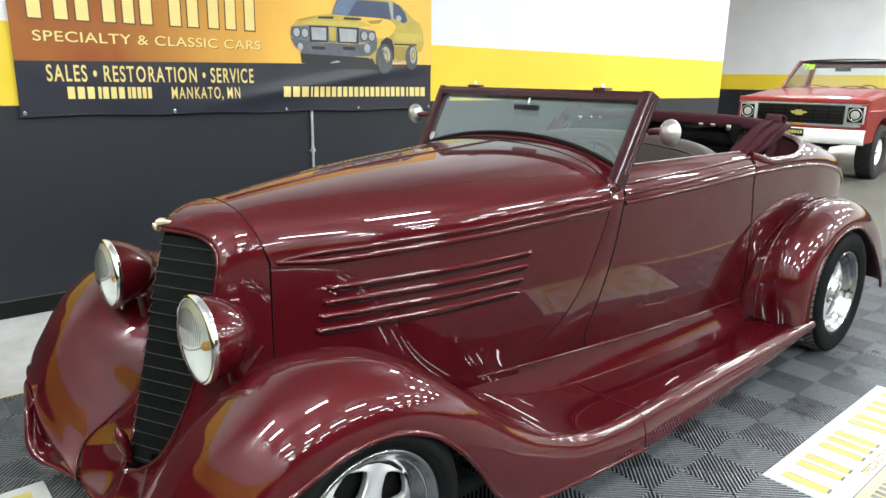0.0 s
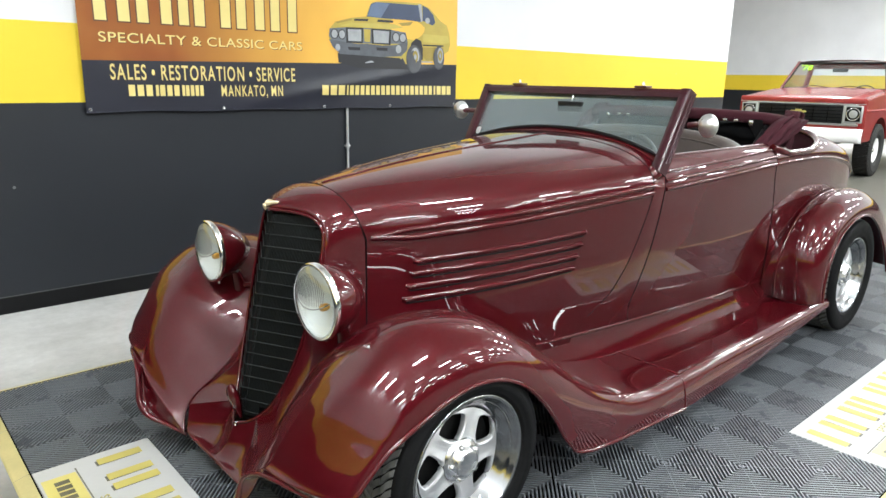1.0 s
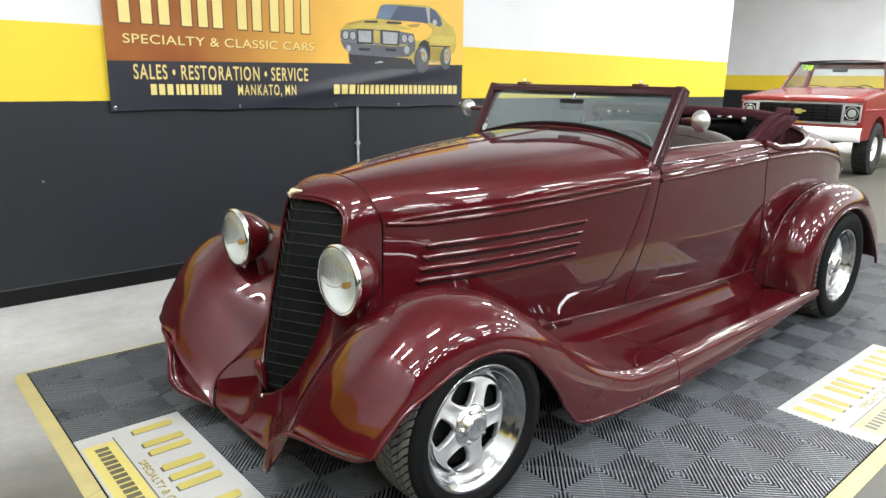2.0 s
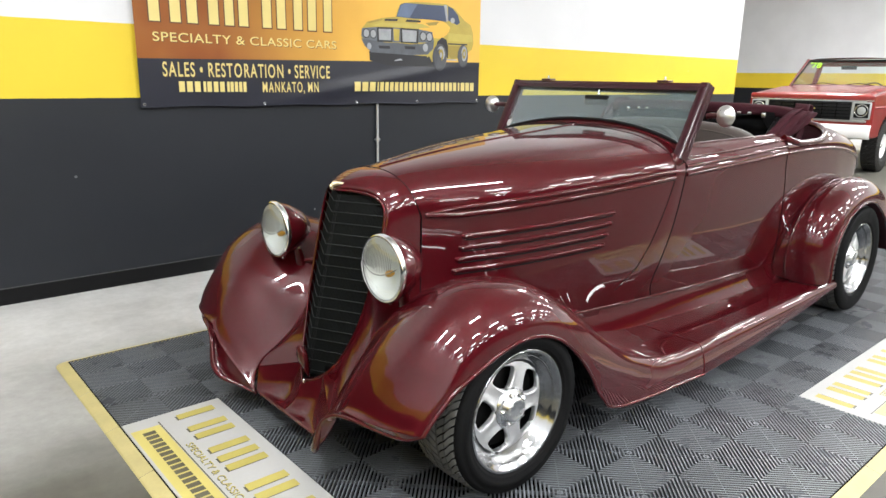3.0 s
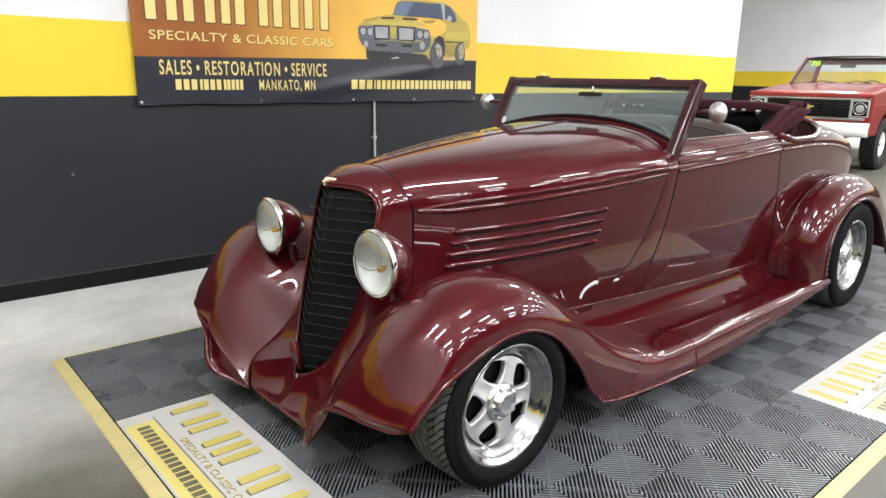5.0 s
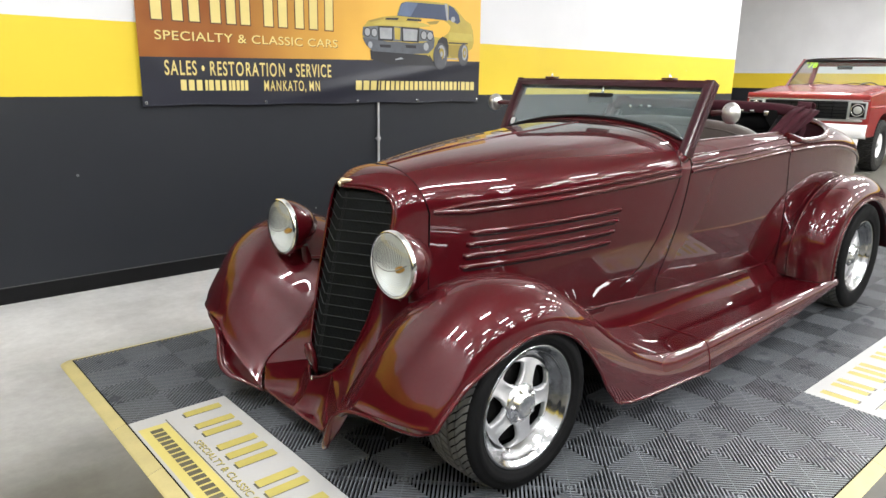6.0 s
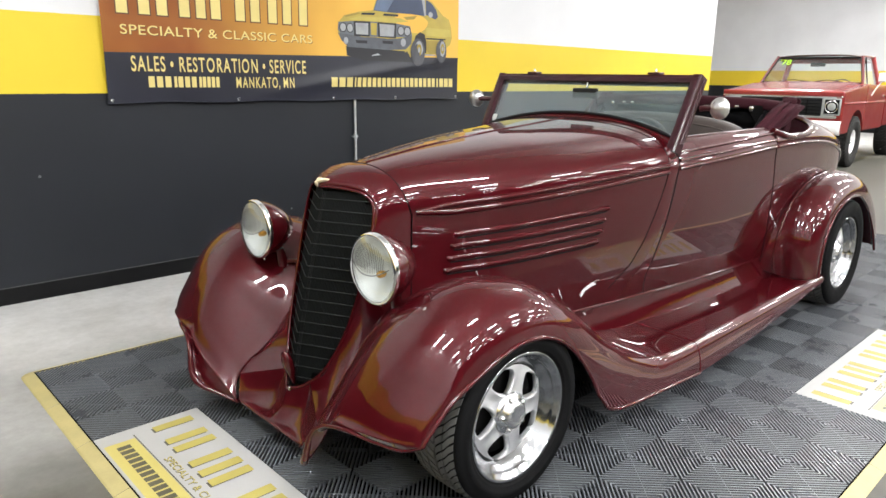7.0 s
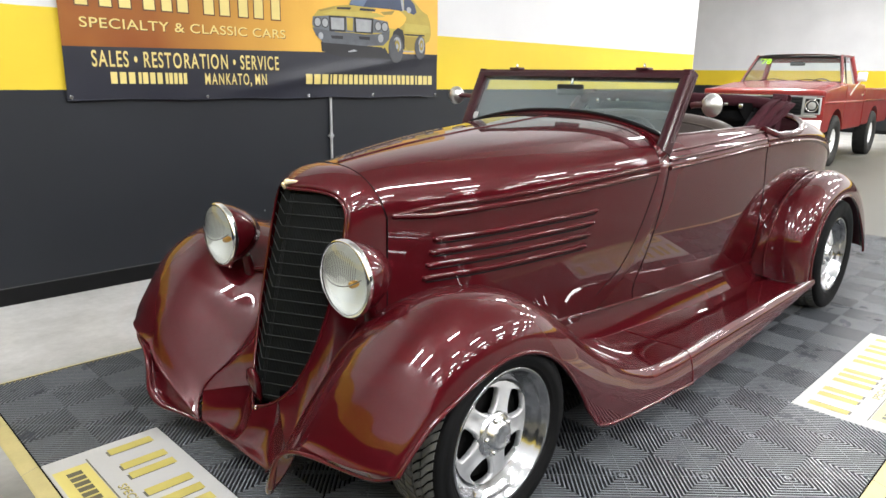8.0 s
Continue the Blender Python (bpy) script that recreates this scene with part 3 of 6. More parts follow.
def hood_back(z):
    """The rear edge of the hood side sweeps forward towards the sill."""
    return float(np.interp(z, (0.40, 0.474, 0.546, 0.65, 0.753, 0.935), (0.90, 0.98, 1.058, 1.108, 1.142, 1.195)))


def seam_x(z):
    """The front edge of the door leans back towards the top and hooks round at the foot."""
    return float(np.interp(z, (0.38, 0.42, 0.46, 0.50, 0.552, 0.716, 0.938, 1.06), (1.226, 1.204, 1.198, 1.202, 1.213, 1.240, 1.266, 1.280)))


# hood: a top and two sides, with a hinge line along the centre
GAP = 0.0022
for s in (-1, 1):
    rows = []
    for x in np.linspace(0, 1, 31):
        row = []
        for a in np.linspace(0, math.pi / 2 - 0.004, 17):
            h0, z0 = top_point(0.0, a)
            xx = hood_front(z0) + GAP + (1.195 - hood_front(z0)) * x
            h, z = top_point(xx, a)
            row.append((xx, s * h, z))
        rows.append(row)
    ob = part("hood_top", grid_bm(rows), PAINT, car)
    solid(ob, 0.004)
    rows = []
    for u in np.linspace(0, 1, 40):
        row = []
        for v in np.linspace(0, 1, 24):
            x = 0.02 + GAP + (hood_back(0.33 + 0.62 * v) - GAP - 0.022) * u
            z = sill_z(x) - 0.10 + (belt_z(x) - 0.001 - sill_z(x) + 0.10) * v
            x = 0.02 + GAP + (hood_back(z) - 0.0022 - 0.022) * u
            row.append((x, s * side_half(x, z), z))
        rows.append(row)
    side = part("hood_side", grid_bm(rows), PAINT, car)
    solid(side, 0.004)
    # four long louvres pressed out of the side panel
    for i in range(4):
        xa, xb = 0.168 - 0.0107 * i, 0.850 - 0.011 * i
        za, zb = 0.778 - 0.046 * i, 0.830 - 0.0467 * i
        rows = []
        for u in np.linspace(0, 1, 90):
            x, z = xa + (xb - xa) * u, za + (zb - za) * u
            bulge = 0.0085 * min(1, min(u, 1 - u) / 0.035) ** 0.5
            knob = 0.010 * math.exp(-((0.984 - u) / 0.013) ** 2) + 0.009 * math.exp(-((u - 0.018) / 0.016) ** 2)
            ring = []
            for b in np.linspace(0, math.pi, 9):
                zz = z + 0.0095 * math.cos(b)
                ring.append((x, s * (side_half(x, zz) - 0.001 + (bulge + knob) * math.sin(b) ** 1.1), zz))
            rows.append(ring)
        louvre = part("louvre", grid_bm(rows), PAINT, side)
        for u in (0.016, 0.984):
            x, z = xa + (xb - xa) * u, za + (zb - za) * u
            end = lathe_bm([(0.0005, -0.016), (0.005, -0.0135), (0.009, -0.008), (0.0105, 0.0), (0.0105, 0.006)], 14, "y")
            part("louvre_end", end, PAINT, louvre).matrix_basis = pose(x, s * side_half(x, z), z, 0, 0, 0 if s < 0 else 180)
        # a dark strip stands in for the shade in the louvre's slot
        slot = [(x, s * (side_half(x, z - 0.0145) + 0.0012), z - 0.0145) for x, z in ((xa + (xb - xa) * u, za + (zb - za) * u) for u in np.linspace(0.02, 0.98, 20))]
        part("louvre_slot", tube_bm(slot, 0.0027, 6), DARK_FILL, side, "dark strip for the shaded louvre slot")


def moulding(name, x0, x1, drop, radius, s, parent, taper=0.12, lift=0.0):
    """A half-round bead that follows the belt line."""
    pts, rad = [], []
    for x in np.linspace(x0, x1, 36):
        z = belt_z(x) + drop * min(1, (x - x0) / taper if taper else 1)
        h = side_half(x, z) if z <= belt_z(x) else top_point(x, math.asin(min(1, ((z - belt_z(x)) / (crown_z(x) - belt_z(x))) ** (2.42 / 2))))[0]
        pts.append((x, s * (h + lift), z))
        rad.append(radius * (0.80 + 0.20 * min(1, (x - x0) / taper if taper else 1)))
    return part(name, tube_bm(pts, rad, 10), PAINT, parent)


for s in (-1, 1):
    moulding("belt_moulding", 0.035, 1.195, 0.012, 0.0105, s, car)
    moulding("belt_moulding", 0.035, 1.195, -0.016, 0.0125, s, car)
part("hinge", tube_bm([(x, 0, crown_z(x) + 0.001) for x in np.linspace(0.0, 1.19, 14)], 0.004, 8), PAINT, car)

# grille: a pointed opening in a rounded shell
GZ0, GZ1 = 0.235, 0.952


def nose_x(z):
    return -0.205 - 0.165 * ((0.955 - z) / 0.72) ** 0.9 if z < 0.955 else -0.205


OPEN = smooth_line(((0, 0.957), (0.088, 0.955), (0.158, 0.942), (0.200, 0.905), (0.212, 0.83), (0.210, 0.70), (0.198, 0.56), (0.172, 0.43), (0.122, 0.31), (0.055, 0.245), (0.0, 0.228)), 41)


def opening(t):
    """Half-width and height of the grille opening, from the top centre (t=0) round one side to the bottom point (t=1)."""
    i = min(int(t * 40), 39)
    f = t * 40 - i
    return OPEN[i] * (1 - f) + OPEN[i + 1] * f


def opening_half(z):
    return float(np.interp(-z, -OPEN[5:, 1], OPEN[5:, 0]))


K = 0.50
shell_rows = []
for t in np.linspace(0, 1, 61):
    h, z = opening(t)
    # partner point on the hood seam
    if t < 0.36:
        a = math.pi / 2 * (1 - t / 0.36)
        h1, z1 = top_point(0.0, min(a, math.pi / 2 - 0.001))
    else:
        z1 = 0.866 - (t - 0.36) / 0.64 * 0.60
        h1 = 0.236
    x0, x1 = nose_x(z) + K * h, hood_front(z1) - GAP
    row = []
    for u in np.linspace(0, 1, 15):
        # rolls over the lip, then runs back to the seam
        e = math.sin(u * math.pi / 2)
        lip = 0.020 * math.sin(min(1, u * 3.2) * math.pi / 2)
        n = 1 - u
        hh = h + (h1 - h) * e + 0.0
        zz = z + (z1 - z) * e
        xx = x0 + (x1 - x0) * u ** 1.25 - lip * (1 - u)
        row.append((xx, hh, zz))
    shell_rows.append(row)
bm = bmesh.new()
for s in (-1, 1):
    grid_bm([[(x, s * h, z) for x, h, z in r] for r in shell_rows], bm=bm)
bmesh.ops.remove_doubles(bm, verts=bm.verts[:], dist=0.0006)
shell = part("grille_shell", bm, PAINT, car)
solid(shell, 0.004)
# lip bead round the opening
loop = [opening(t) for t in np.linspace(0, 1, 50)]
ring = [(nose_x(z) + K * h - 0.004, h, z) for h, z in loop] + [(nose_x(z) + K * h - 0.004, -h, z) for h, z in reversed(loop[1:-1])]
part("grille_lip", tube_bm(ring, 0.0055, 8, closed=True), PAINT, shell)
grille = part("grille", grid_bm([[(nose_x(z) + 0.035 + K * abs(q), q, z) for q in np.linspace(-opening_half(z) - 0.004, opening_half(z) + 0.004, 15)] for z in np.linspace(GZ0, GZ1 - 0.004, 40)]), BLACK_GLOSS, car, "black pointed grille")
nb = 17
for i in range(nb):
    z = 0.272 + (0.915 - 0.272) * i / (nb - 1)
    w = opening_half(z) - 0.002
    part("bar", tube_bm([(nose_x(z) + K * abs(q) + 0.004, q, z) for q in (-w, -w * 0.5, 0, w * 0.5, w)], 0.0014, 6), GRILLE_BAR, grille)
bm = bmesh.new()
for q in np.linspace(-0.205, 0.205, 83):
    zs = [z for z in np.linspace(GZ0 + 0.02, GZ1 - 0.012, 20) if opening_half(z) > abs(q) + 0.002]
    if len(zs) < 3:
        continue
    rows = [[(nose_x(z) + 0.016 + K * abs(q), q - 0.0009, z), (nose_x(z) + 0.012 + K * abs(q), q, z), (nose_x(z) + 0.016 + K * abs(q), q + 0.0009, z)] for z in zs]
    grid_bm(rows, bm=bm)
part("grille_mesh", bm, BLADE, grille, "fine upright grille blades")

# gilt winged ornament on the shell
bm = bmesh.new()
for s in (-1, 1):
    rows = []
    for u in np.linspace(0, 1, 10):
        w, th = 0.010 * (1 - 0.75 * u) * (1 + 0.5 * math.sin(u * 3)), 0.007 * (1 - 0.6 * u)
        c = Vector((-0.222 + 0.075 * u ** 1.5, s * 0.045 * u, 0.978 + 0.016 * math.sin(u * 2.4) - 0.012 * u))
        rows.append([c + Vector((-th * math.cos(b), 0, w * math.sin(b))) for b in np.linspace(0, 2 * math.pi, 9)[:-1]])
    grid_bm(rows, close_v=True, bm=bm)
head = lathe_bm([(0.0005, 0.984), (0.006, 0.980), (0.009, 0.970), (0.007, 0.958), (0.0005, 0.950)], 12, "z")
for v in head.verts:
    v.co.x = v.co.x * 0.9 - 0.228 + (v.co.z - 0.965) * -0.3
join(bm, head)
bmesh.ops.scale(bm, vec=(0.72, 0.72, 0.72), space=Matrix.Translation((0.205, 0, -0.966)), verts=bm.verts[:])
part("ornament", bm, GOLD, car, "worn gilt winged ornament")

# crank-hole cover at the foot of the grille
bm = lathe_bm([(0.0005, 0.055), (0.014, 0.046), (0.022, 0.022), (0.020, -0.01), (0.011, -0.05), (0.004, -0.07), (0.0005, -0.074)], 18, "z")
for v in bm.verts:
    v.co = Matrix.Rotation(radians(-14), 4, "Y") @ Vector((v.co.x * 0.9, v.co.y * 1.2, v.co.z * 1.15))
    v.co += Vector((-0.372, -0.012, 0.318))
cover = part("crank_cover", bm, PAINT, car)
part("stud", box_bm(-0.378, -0.362, -0.018, -0.006, 0.220, 0.236, 0.004), CHROME, cover)


# ---- fenders ----
def board_profile(x):
    """Section of the running board, from the body out over the tread and down to its lower edge."""
    r = (x - 1.166) / 1.494
    zt, out, bot = 0.242 + 0.028 * r, 0.832 - 0.012 * r, 0.108 + 0.095 * r
    foot = side_half(x, zt + 0.07) + 0.004
    row = [(h, zt + 0.004 * (1 - i / 14)) for i, h in enumerate(np.linspace(foot - 0.012, out - 0.06, 15))]
    w = min(1.0, max(0.0, (r - 0.01) * 0.9))
    deep = (zt - bot) * (1 - 0.5 * w)
    for a in np.linspace(0, math.pi * (0.5 + 0.36 * w), 14):
        row.append((out - 0.047 + 0.047 * math.sin(a), zt - deep + deep * math.cos(a)))
    return row


def resample(line, n):
    p = np.array(line)
    d = np.concatenate([[0], np.cumsum(np.linalg.norm(np.diff(p, axis=0), axis=1))])
    return [(float(np.interp(t, d, p[:, 0])), float(np.interp(t, d, p[:, 1]))) for t in np.linspace(0, d[-1], n)]


def fender_surface(inner, crown, lip, n, s, m_in=14, m_out=16, flat=lambda u: 0.0, valley=lambda u: 0.0, tail=lambda u: 0.0):
    """Sections from the inner edge over the crown to the lip; each table row is x, half-width, z."""
    I, C, L = smooth_line(inner, n), smooth_line(crown, n), smooth_line(lip, n)
    rows = []
    for i, c, l in zip(I, C, L):
        row = []
        for v in np.linspace(0, 1, m_in)[:-1]:
            e = math.sin(v * math.pi / 2) ** 1.25
            e += (v * v * (3 - 2 * v) - e) * valley(len(rows) / n)
            e += (1 - (1 - v) ** 4 - e) * tail(len(rows) / n)
            row.append((i[0] + (c[0] - i[0]) * e, s * (i[1] + (c[1] - i[1]) * v), i[2] + (c[2] - i[2]) * e))
        for a in np.linspace(0, math.pi / 2, m_out):
            f, g, lin = math.sin(a), 1 - math.cos(a), a / (math.pi / 2)
            f, g = f + (lin - f) * flat(len(rows) / n), g + (lin - g) * flat(len(rows) / n)
            row.append((c[0] + (l[0] - c[0]) * g, s * (c[1] + (l[1] - c[1]) * f), c[2] + (l[2] - c[2]) * g))
        rows.append(row)
    return rows


F_IN = ((-0.466, 0.228, 0.120), (-0.450, 0.258, 0.162), (-0.424, 0.276, 0.205), (-0.388, 0.274, 0.243), (-0.330, 0.262, 0.288), (-0.267, 0.252, 0.345), (-0.200, 0.243, 0.432), (-0.110, 0.246, 0.520), (0.0, 0.240, 0.552), (0.15, 0.278, 0.545), (0.33, 0.340, 0.510), (0.52, 0.384, 0.455), (0.72, 0.422, 0.392), (0.90, 0.450, 0.312), (1.03, 0.468, 0.264), (1.164, 0.480, 0.246))
F_CR = ((-0.560, 0.505, 0.384), (-0.538, 0.511, 0.412), (-0.512, 0.521, 0.446), (-0.484, 0.533, 0.482), (-0.452, 0.549, 0.524), (-0.412, 0.572, 0.573), (-0.345, 0.604, 0.640), (-0.230, 0.640, 0.704), (-0.080, 0.658, 0.730), (0.12, 0.672, 0.700), (0.34, 0.690, 0.590), (0.53, 0.710, 0.465), (0.71, 0.740, 0.360), (0.88, 0.750, 0.293), (1.03, 0.775, 0.257), (1.164, 0.785, 0.243))
F_LIP = ((-0.428, 0.806, 0.354), (-0.411, 0.809, 0.378), (-0.390, 0.812, 0.402), (-0.364, 0.816, 0.429), (-0.332, 0.820, 0.459), (-0.290, 0.826, 0.486), (-0.225, 0.831, 0.518), (-0.140, 0.834, 0.552), (-0.045, 0.833, 0.569), (0.060, 0.833, 0.558), (0.16, 0.833, 0.514), (0.25, 0.833, 0.438), (0.337, 0.833, 0.332), (0.405, 0.832, 0.235), (0.55, 0.830, 0.150), (1.164, 0.832, 0.108))
F_TIP = ((-0.455, 0.238, 0.108), (-0.500, 0.310, 0.134), (-0.540, 0.372, 0.158), (-0.556, 0.412, 0.205), (-0.548, 0.438, 0.290), (-0.536, 0.492, 0.332), (-0.522, 0.570, 0.346), (-0.492, 0.660, 0.337), (-0.459, 0.750, 0.334), (-0.428, 0.806, 0.354))
# how far the front of the fender swells out of its plain sections, from the edge back (rows) and from grille to lip (columns)
SWELL = (
    (-0.0139, -0.0545, -0.0814, -0.0765, -0.0612, -0.0453, -0.0324, -0.0267),
    (0.0012, -0.0269, -0.0563, -0.0600, -0.0474, -0.0287, -0.0158, -0.0097),
    (0.0075, -0.0187, -0.0440, -0.0508, -0.0359, -0.0204, -0.0133, -0.0054),
    (0.0119, -0.0081, -0.0323, -0.0462, -0.0259, -0.0153, -0.0113, -0.0054),
    (0.0179, -0.0006, -0.0259, -0.0387, -0.0203, -0.0044, -0.0022, 0.0007),
    (0.0216, -0.0009, -0.0223, -0.0324, -0.0189, 0.0028, 0.0096, 0.0111),
)


def spline(d):
    d = abs(d)
    return 2 / 3 - d * d + d ** 3 / 2 if d < 1 else (2 - d) ** 3 / 6 if d < 2 else 0.0


def swell(rows, s, n=40):
    """Moves the first n sections of the fender along their normals by the table, easing out towards the edges."""
    P = np.array(rows[:n])
    N = np.cross(np.gradient(P, axis=0), np.gradient(P, axis=1))
    N /= np.linalg.norm(N, axis=2, keepdims=True) + 1e-12
    N *= np.sign((N * np.array((-0.5, s * 0.3, 0.8))).sum(2, keepdims=True))
    m, nu, nv = P.shape[1], len(SWELL), len(SWELL[0])
    for a in range(n):
        u = a / (n - 1)
        e = min(1.0, (1 - u) / 0.3)
        for b in range(m):
            v = b / (m - 1)
            d = sum(SWELL[i][j] * spline(u * nu - i) * spline(v * (nv + 1) - j - 1) for i in range(nu) for j in range(nv))
            P[a, b] += N[a, b] * d * e * e * (3 - 2 * e) * min(1.0, v / 0.12) * min(1.0, (1 - v) / 0.12)
    return [[tuple(p) for p in r] for r in P] + rows[n:]


for s in (-1, 1):
    rows = fender_surface(F_IN, F_CR, F_LIP, 72, s, flat=lambda u: 0.15 * max(0.0, 1 - u / 0.42), valley=lambda u: min(0.08, max(0.0, 1.35 - u / 0.4)), tail=lambda u: 0.5 - 0.5 * math.cos(math.pi * min(1.0, max(0.0, (u - 0.62) / 0.36))))
    rows = swell(rows, s)
    # the tail eases into the section of the running board
    prof = board_profile(1.166)
    goal = resample(prof[:-13], 14)[:-1] + resample(prof[-14:], 16)
    for k, row in enumerate(rows):
        w = min(1.0, max(0.0, (k / (len(rows) - 1) - 0.58) / 0.42))
        w = w * w * (3 - 2 * w)
        for j, p in enumerate(row):
            e = max(0.0, (j - 13) / 15)
            late = min(1.0, max(0.0, (k / (len(rows) - 1) - 0.93) / 0.07))
            f = w * (1 - e) + w * late * e
            row[j] = (p[0], p[1] + (s * goal[j][0] - p[1]) * f, p[2] + (goal[j][1] - p[2]) * f)
    # the front edge sweeps from the apron past a pointed end up to the wheel opening
    edge = smooth_line(F_TIP, len(rows[0]))
    head_rows = []
    for k in range(7):
        f, g = math.sin(k / 7 * math.pi / 2), 1 - math.cos(k / 7 * math.pi / 2)
        head_rows.append([(e[0] + (p[0] - e[0]) * f, s * e[1] + (p[1] - s * e[1]) * (f + g) / 2, e[2] + (p[2] - e[2]) * g) for e, p in zip(edge, rows[0])])
    fender = part("front_fender", grid_bm(head_rows + rows), PAINT, car)
    finer = fender.modifiers.new("finer", "SUBSURF")
    finer.levels = finer.render_levels = 2
    solid(fender, 0.005)
    lipline = [(p[0], s * p[1], p[2]) for p in smooth_line(F_LIP, 60)]
    part("rolled_edge", tube_bm(lipline, 0.0075, 8), PAINT, fender)
    part("rolled_edge", tube_bm([(p[0], s * p[1], p[2]) for p in smooth_line(F_TIP, 36)], [0.006 + 0.008 * math.exp(-((k - 10) / 5) ** 2) for k in range(36)], 8), PAINT, fender)
    part("fender_welt", tube_bm([(x - 0.003, s * h, z + 0.002) for x, h, z in smooth_line(F_IN[:8], 40)], 0.0030, 6), PAINT, fender)
    # dark inner liner behind the wheel
    part("inner_liner", box_bm(-0.34, 0.50, s * 0.44 - 0.01, s * 0.44 + 0.01, 0.13, 0.40, 0.01), UNDER, fender, "dark underside")

# apron under the grille, between the fender seams, rolled under along its foot
KNEE = Vector((-0.422, 0.276, 0.207))


def lip_point(t):
    h, z = opening(t)
    return Vector((nose_x(z) + K * h - 0.004, h, z))


bm = bmesh.new()
for s in (-1, 1):
    rows = []
    for u in np.linspace(0, 1, 25):
        head = lip_point(1 - 0.14 * u / 0.55) if u < 0.55 else lip_point(0.86).lerp(KNEE, (u - 0.55) / 0.45)
        foot = Vector((-0.457, 0.228 * u, 0.122))
        hollow = 0.020 * (1 - u) + 0.030 * math.sin(math.pi * u)
        mid = head.lerp(foot, 0.66) + Vector((hollow, 0, -0.002))
        line = smooth_line([head, head.lerp(mid, 0.5) + Vector((0.1 * hollow, 0, 0)), mid, mid.lerp(foot, 0.6) + Vector((0.12 * hollow, 0, -0.2 * hollow)), foot, foot + Vector((0.002, 0, -0.012)), foot + Vector((0.012, 0, -0.017)), foot + Vector((0.026, 0, -0.014))], 30)
        rows.append([(x, s * h, z) for x, h, z in line])
    grid_bm(rows, bm=bm)
bmesh.ops.remove_doubles(bm, verts=bm.verts[:], dist=0.0006)
apron = part("front_apron", bm, PAINT, car)
solid(apron, 0.004)
# catwalk between the sides of the grille and the fender seams
INNER = smooth_line(F_IN[2:9], 30)
for s in (-1, 1):
    rows = []
    for f in np.linspace(0, 1, 30):
        p0, e = lip_point(0.86 - 0.46 * f), INNER[int(round(f * 29))]
        p1 = Vector((e[0], e[1], e[2]))
        row = [p0.lerp(p1, g) + Vector((0.012 * math.sin(g * math.pi) * min(1, 3 * f), 0, 0)) for g in np.linspace(0, 1, 12)]
        rows.append([(p.x, s * p.y, p.z) for p in row])
    part("catwalk", grid_bm(rows), PAINT, car)

# ---- running boards and the panels above them ----
for s in (-1, 1):
    rows = []
    for x in np.linspace(1.166, 2.66, 40):
        rows.append([(x, s * h, z) for h, z in board_profile(x)])
    board = part("running_board", grid_bm(rows), PAINT, car)
    solid(board, 0.005)
    part("seam_bead", tube_bm([(1.165, s * (h + 0.001), z + 0.001) for h, z in resample(board_profile(1.166), 30)], 0.0022, 6), PAINT, board)
    # rocker panel: a hollow flare from a groove under the body down to a crease on the board
    rows = []
    for x in np.linspace(0.62, 2.50, 48):
        zt = 0.242 + 0.028 * (x - 1.166) / 1.494
        z0, z1 = zt + 0.0035, 0.368
        h0, h1 = side_half(x, zt + 0.07) + 0.031, side_half(x, z1)
        row = [(x, s * (h0 + (h1 - 0.013 - h0) * (1 - (1 - v) ** 1.45)), z0 + (z1 + 0.010 - z0) * v) for v in np.linspace(0, 1, 20)]
        rows.append(row)
    rocker = part("rocker_panel", grid_bm(rows), PAINT, car)
    part("crease_bead", tube_bm([r[0] for r in rows], 0.0036, 8), PAINT, rocker)
    part("sill_bead", tube_bm([(x, s * (side_half(x, 0.373) + 0.001), 0.373) for x in np.linspace(0.70, 2.45, 30)], 0.006, 8), PAINT, rocker)

# ---- cowl, doors and tail ----
def door_top(x):
    return at_x(x, (1.2, 1.3, 2.2, 2.6), (1.082, 1.085, 1.100, 1.10))


def upper_half(x, z):
    """Half-width of the band between belt and door top."""
    f = (z - belt_z(x)) / max(0.02, door_top(x) - belt_z(x))
    return belt_half(x) - 0.045 * max(0, f) ** 1.5


def body_row(x, top, s, n=16):
    zs = np.linspace(0.368, belt_z(x), n)
    row = [(x, s * side_half(x, z), z) for z in zs]
    row += [(x, s * upper_half(x, z), z) for z in np.linspace(belt_z(x) + 0.008, top, 6)]
    h = upper_half(x, top)
    row += [(x, s * (h - 0.010), top + 0.007), (x, s * (h - 0.026), top + 0.007), (x, s * (h - 0.036), top - 0.004), (x, s * (h - 0.038), top - 0.06)]
    return row


def well_edge(u):
    """How far the deck closes over the well, from the door back."""
    return at_x(u, (0.0, 0.04, 0.12, 0.20, 0.28, 0.34, 0.385, 0.45, 0.52, 1.0), (0.36, 0.16, 0.11, 0.14, 0.35, 0.60, 0.85, 1.12, math.pi / 2, math.pi / 2)) if u < 0.52 else math.pi / 2


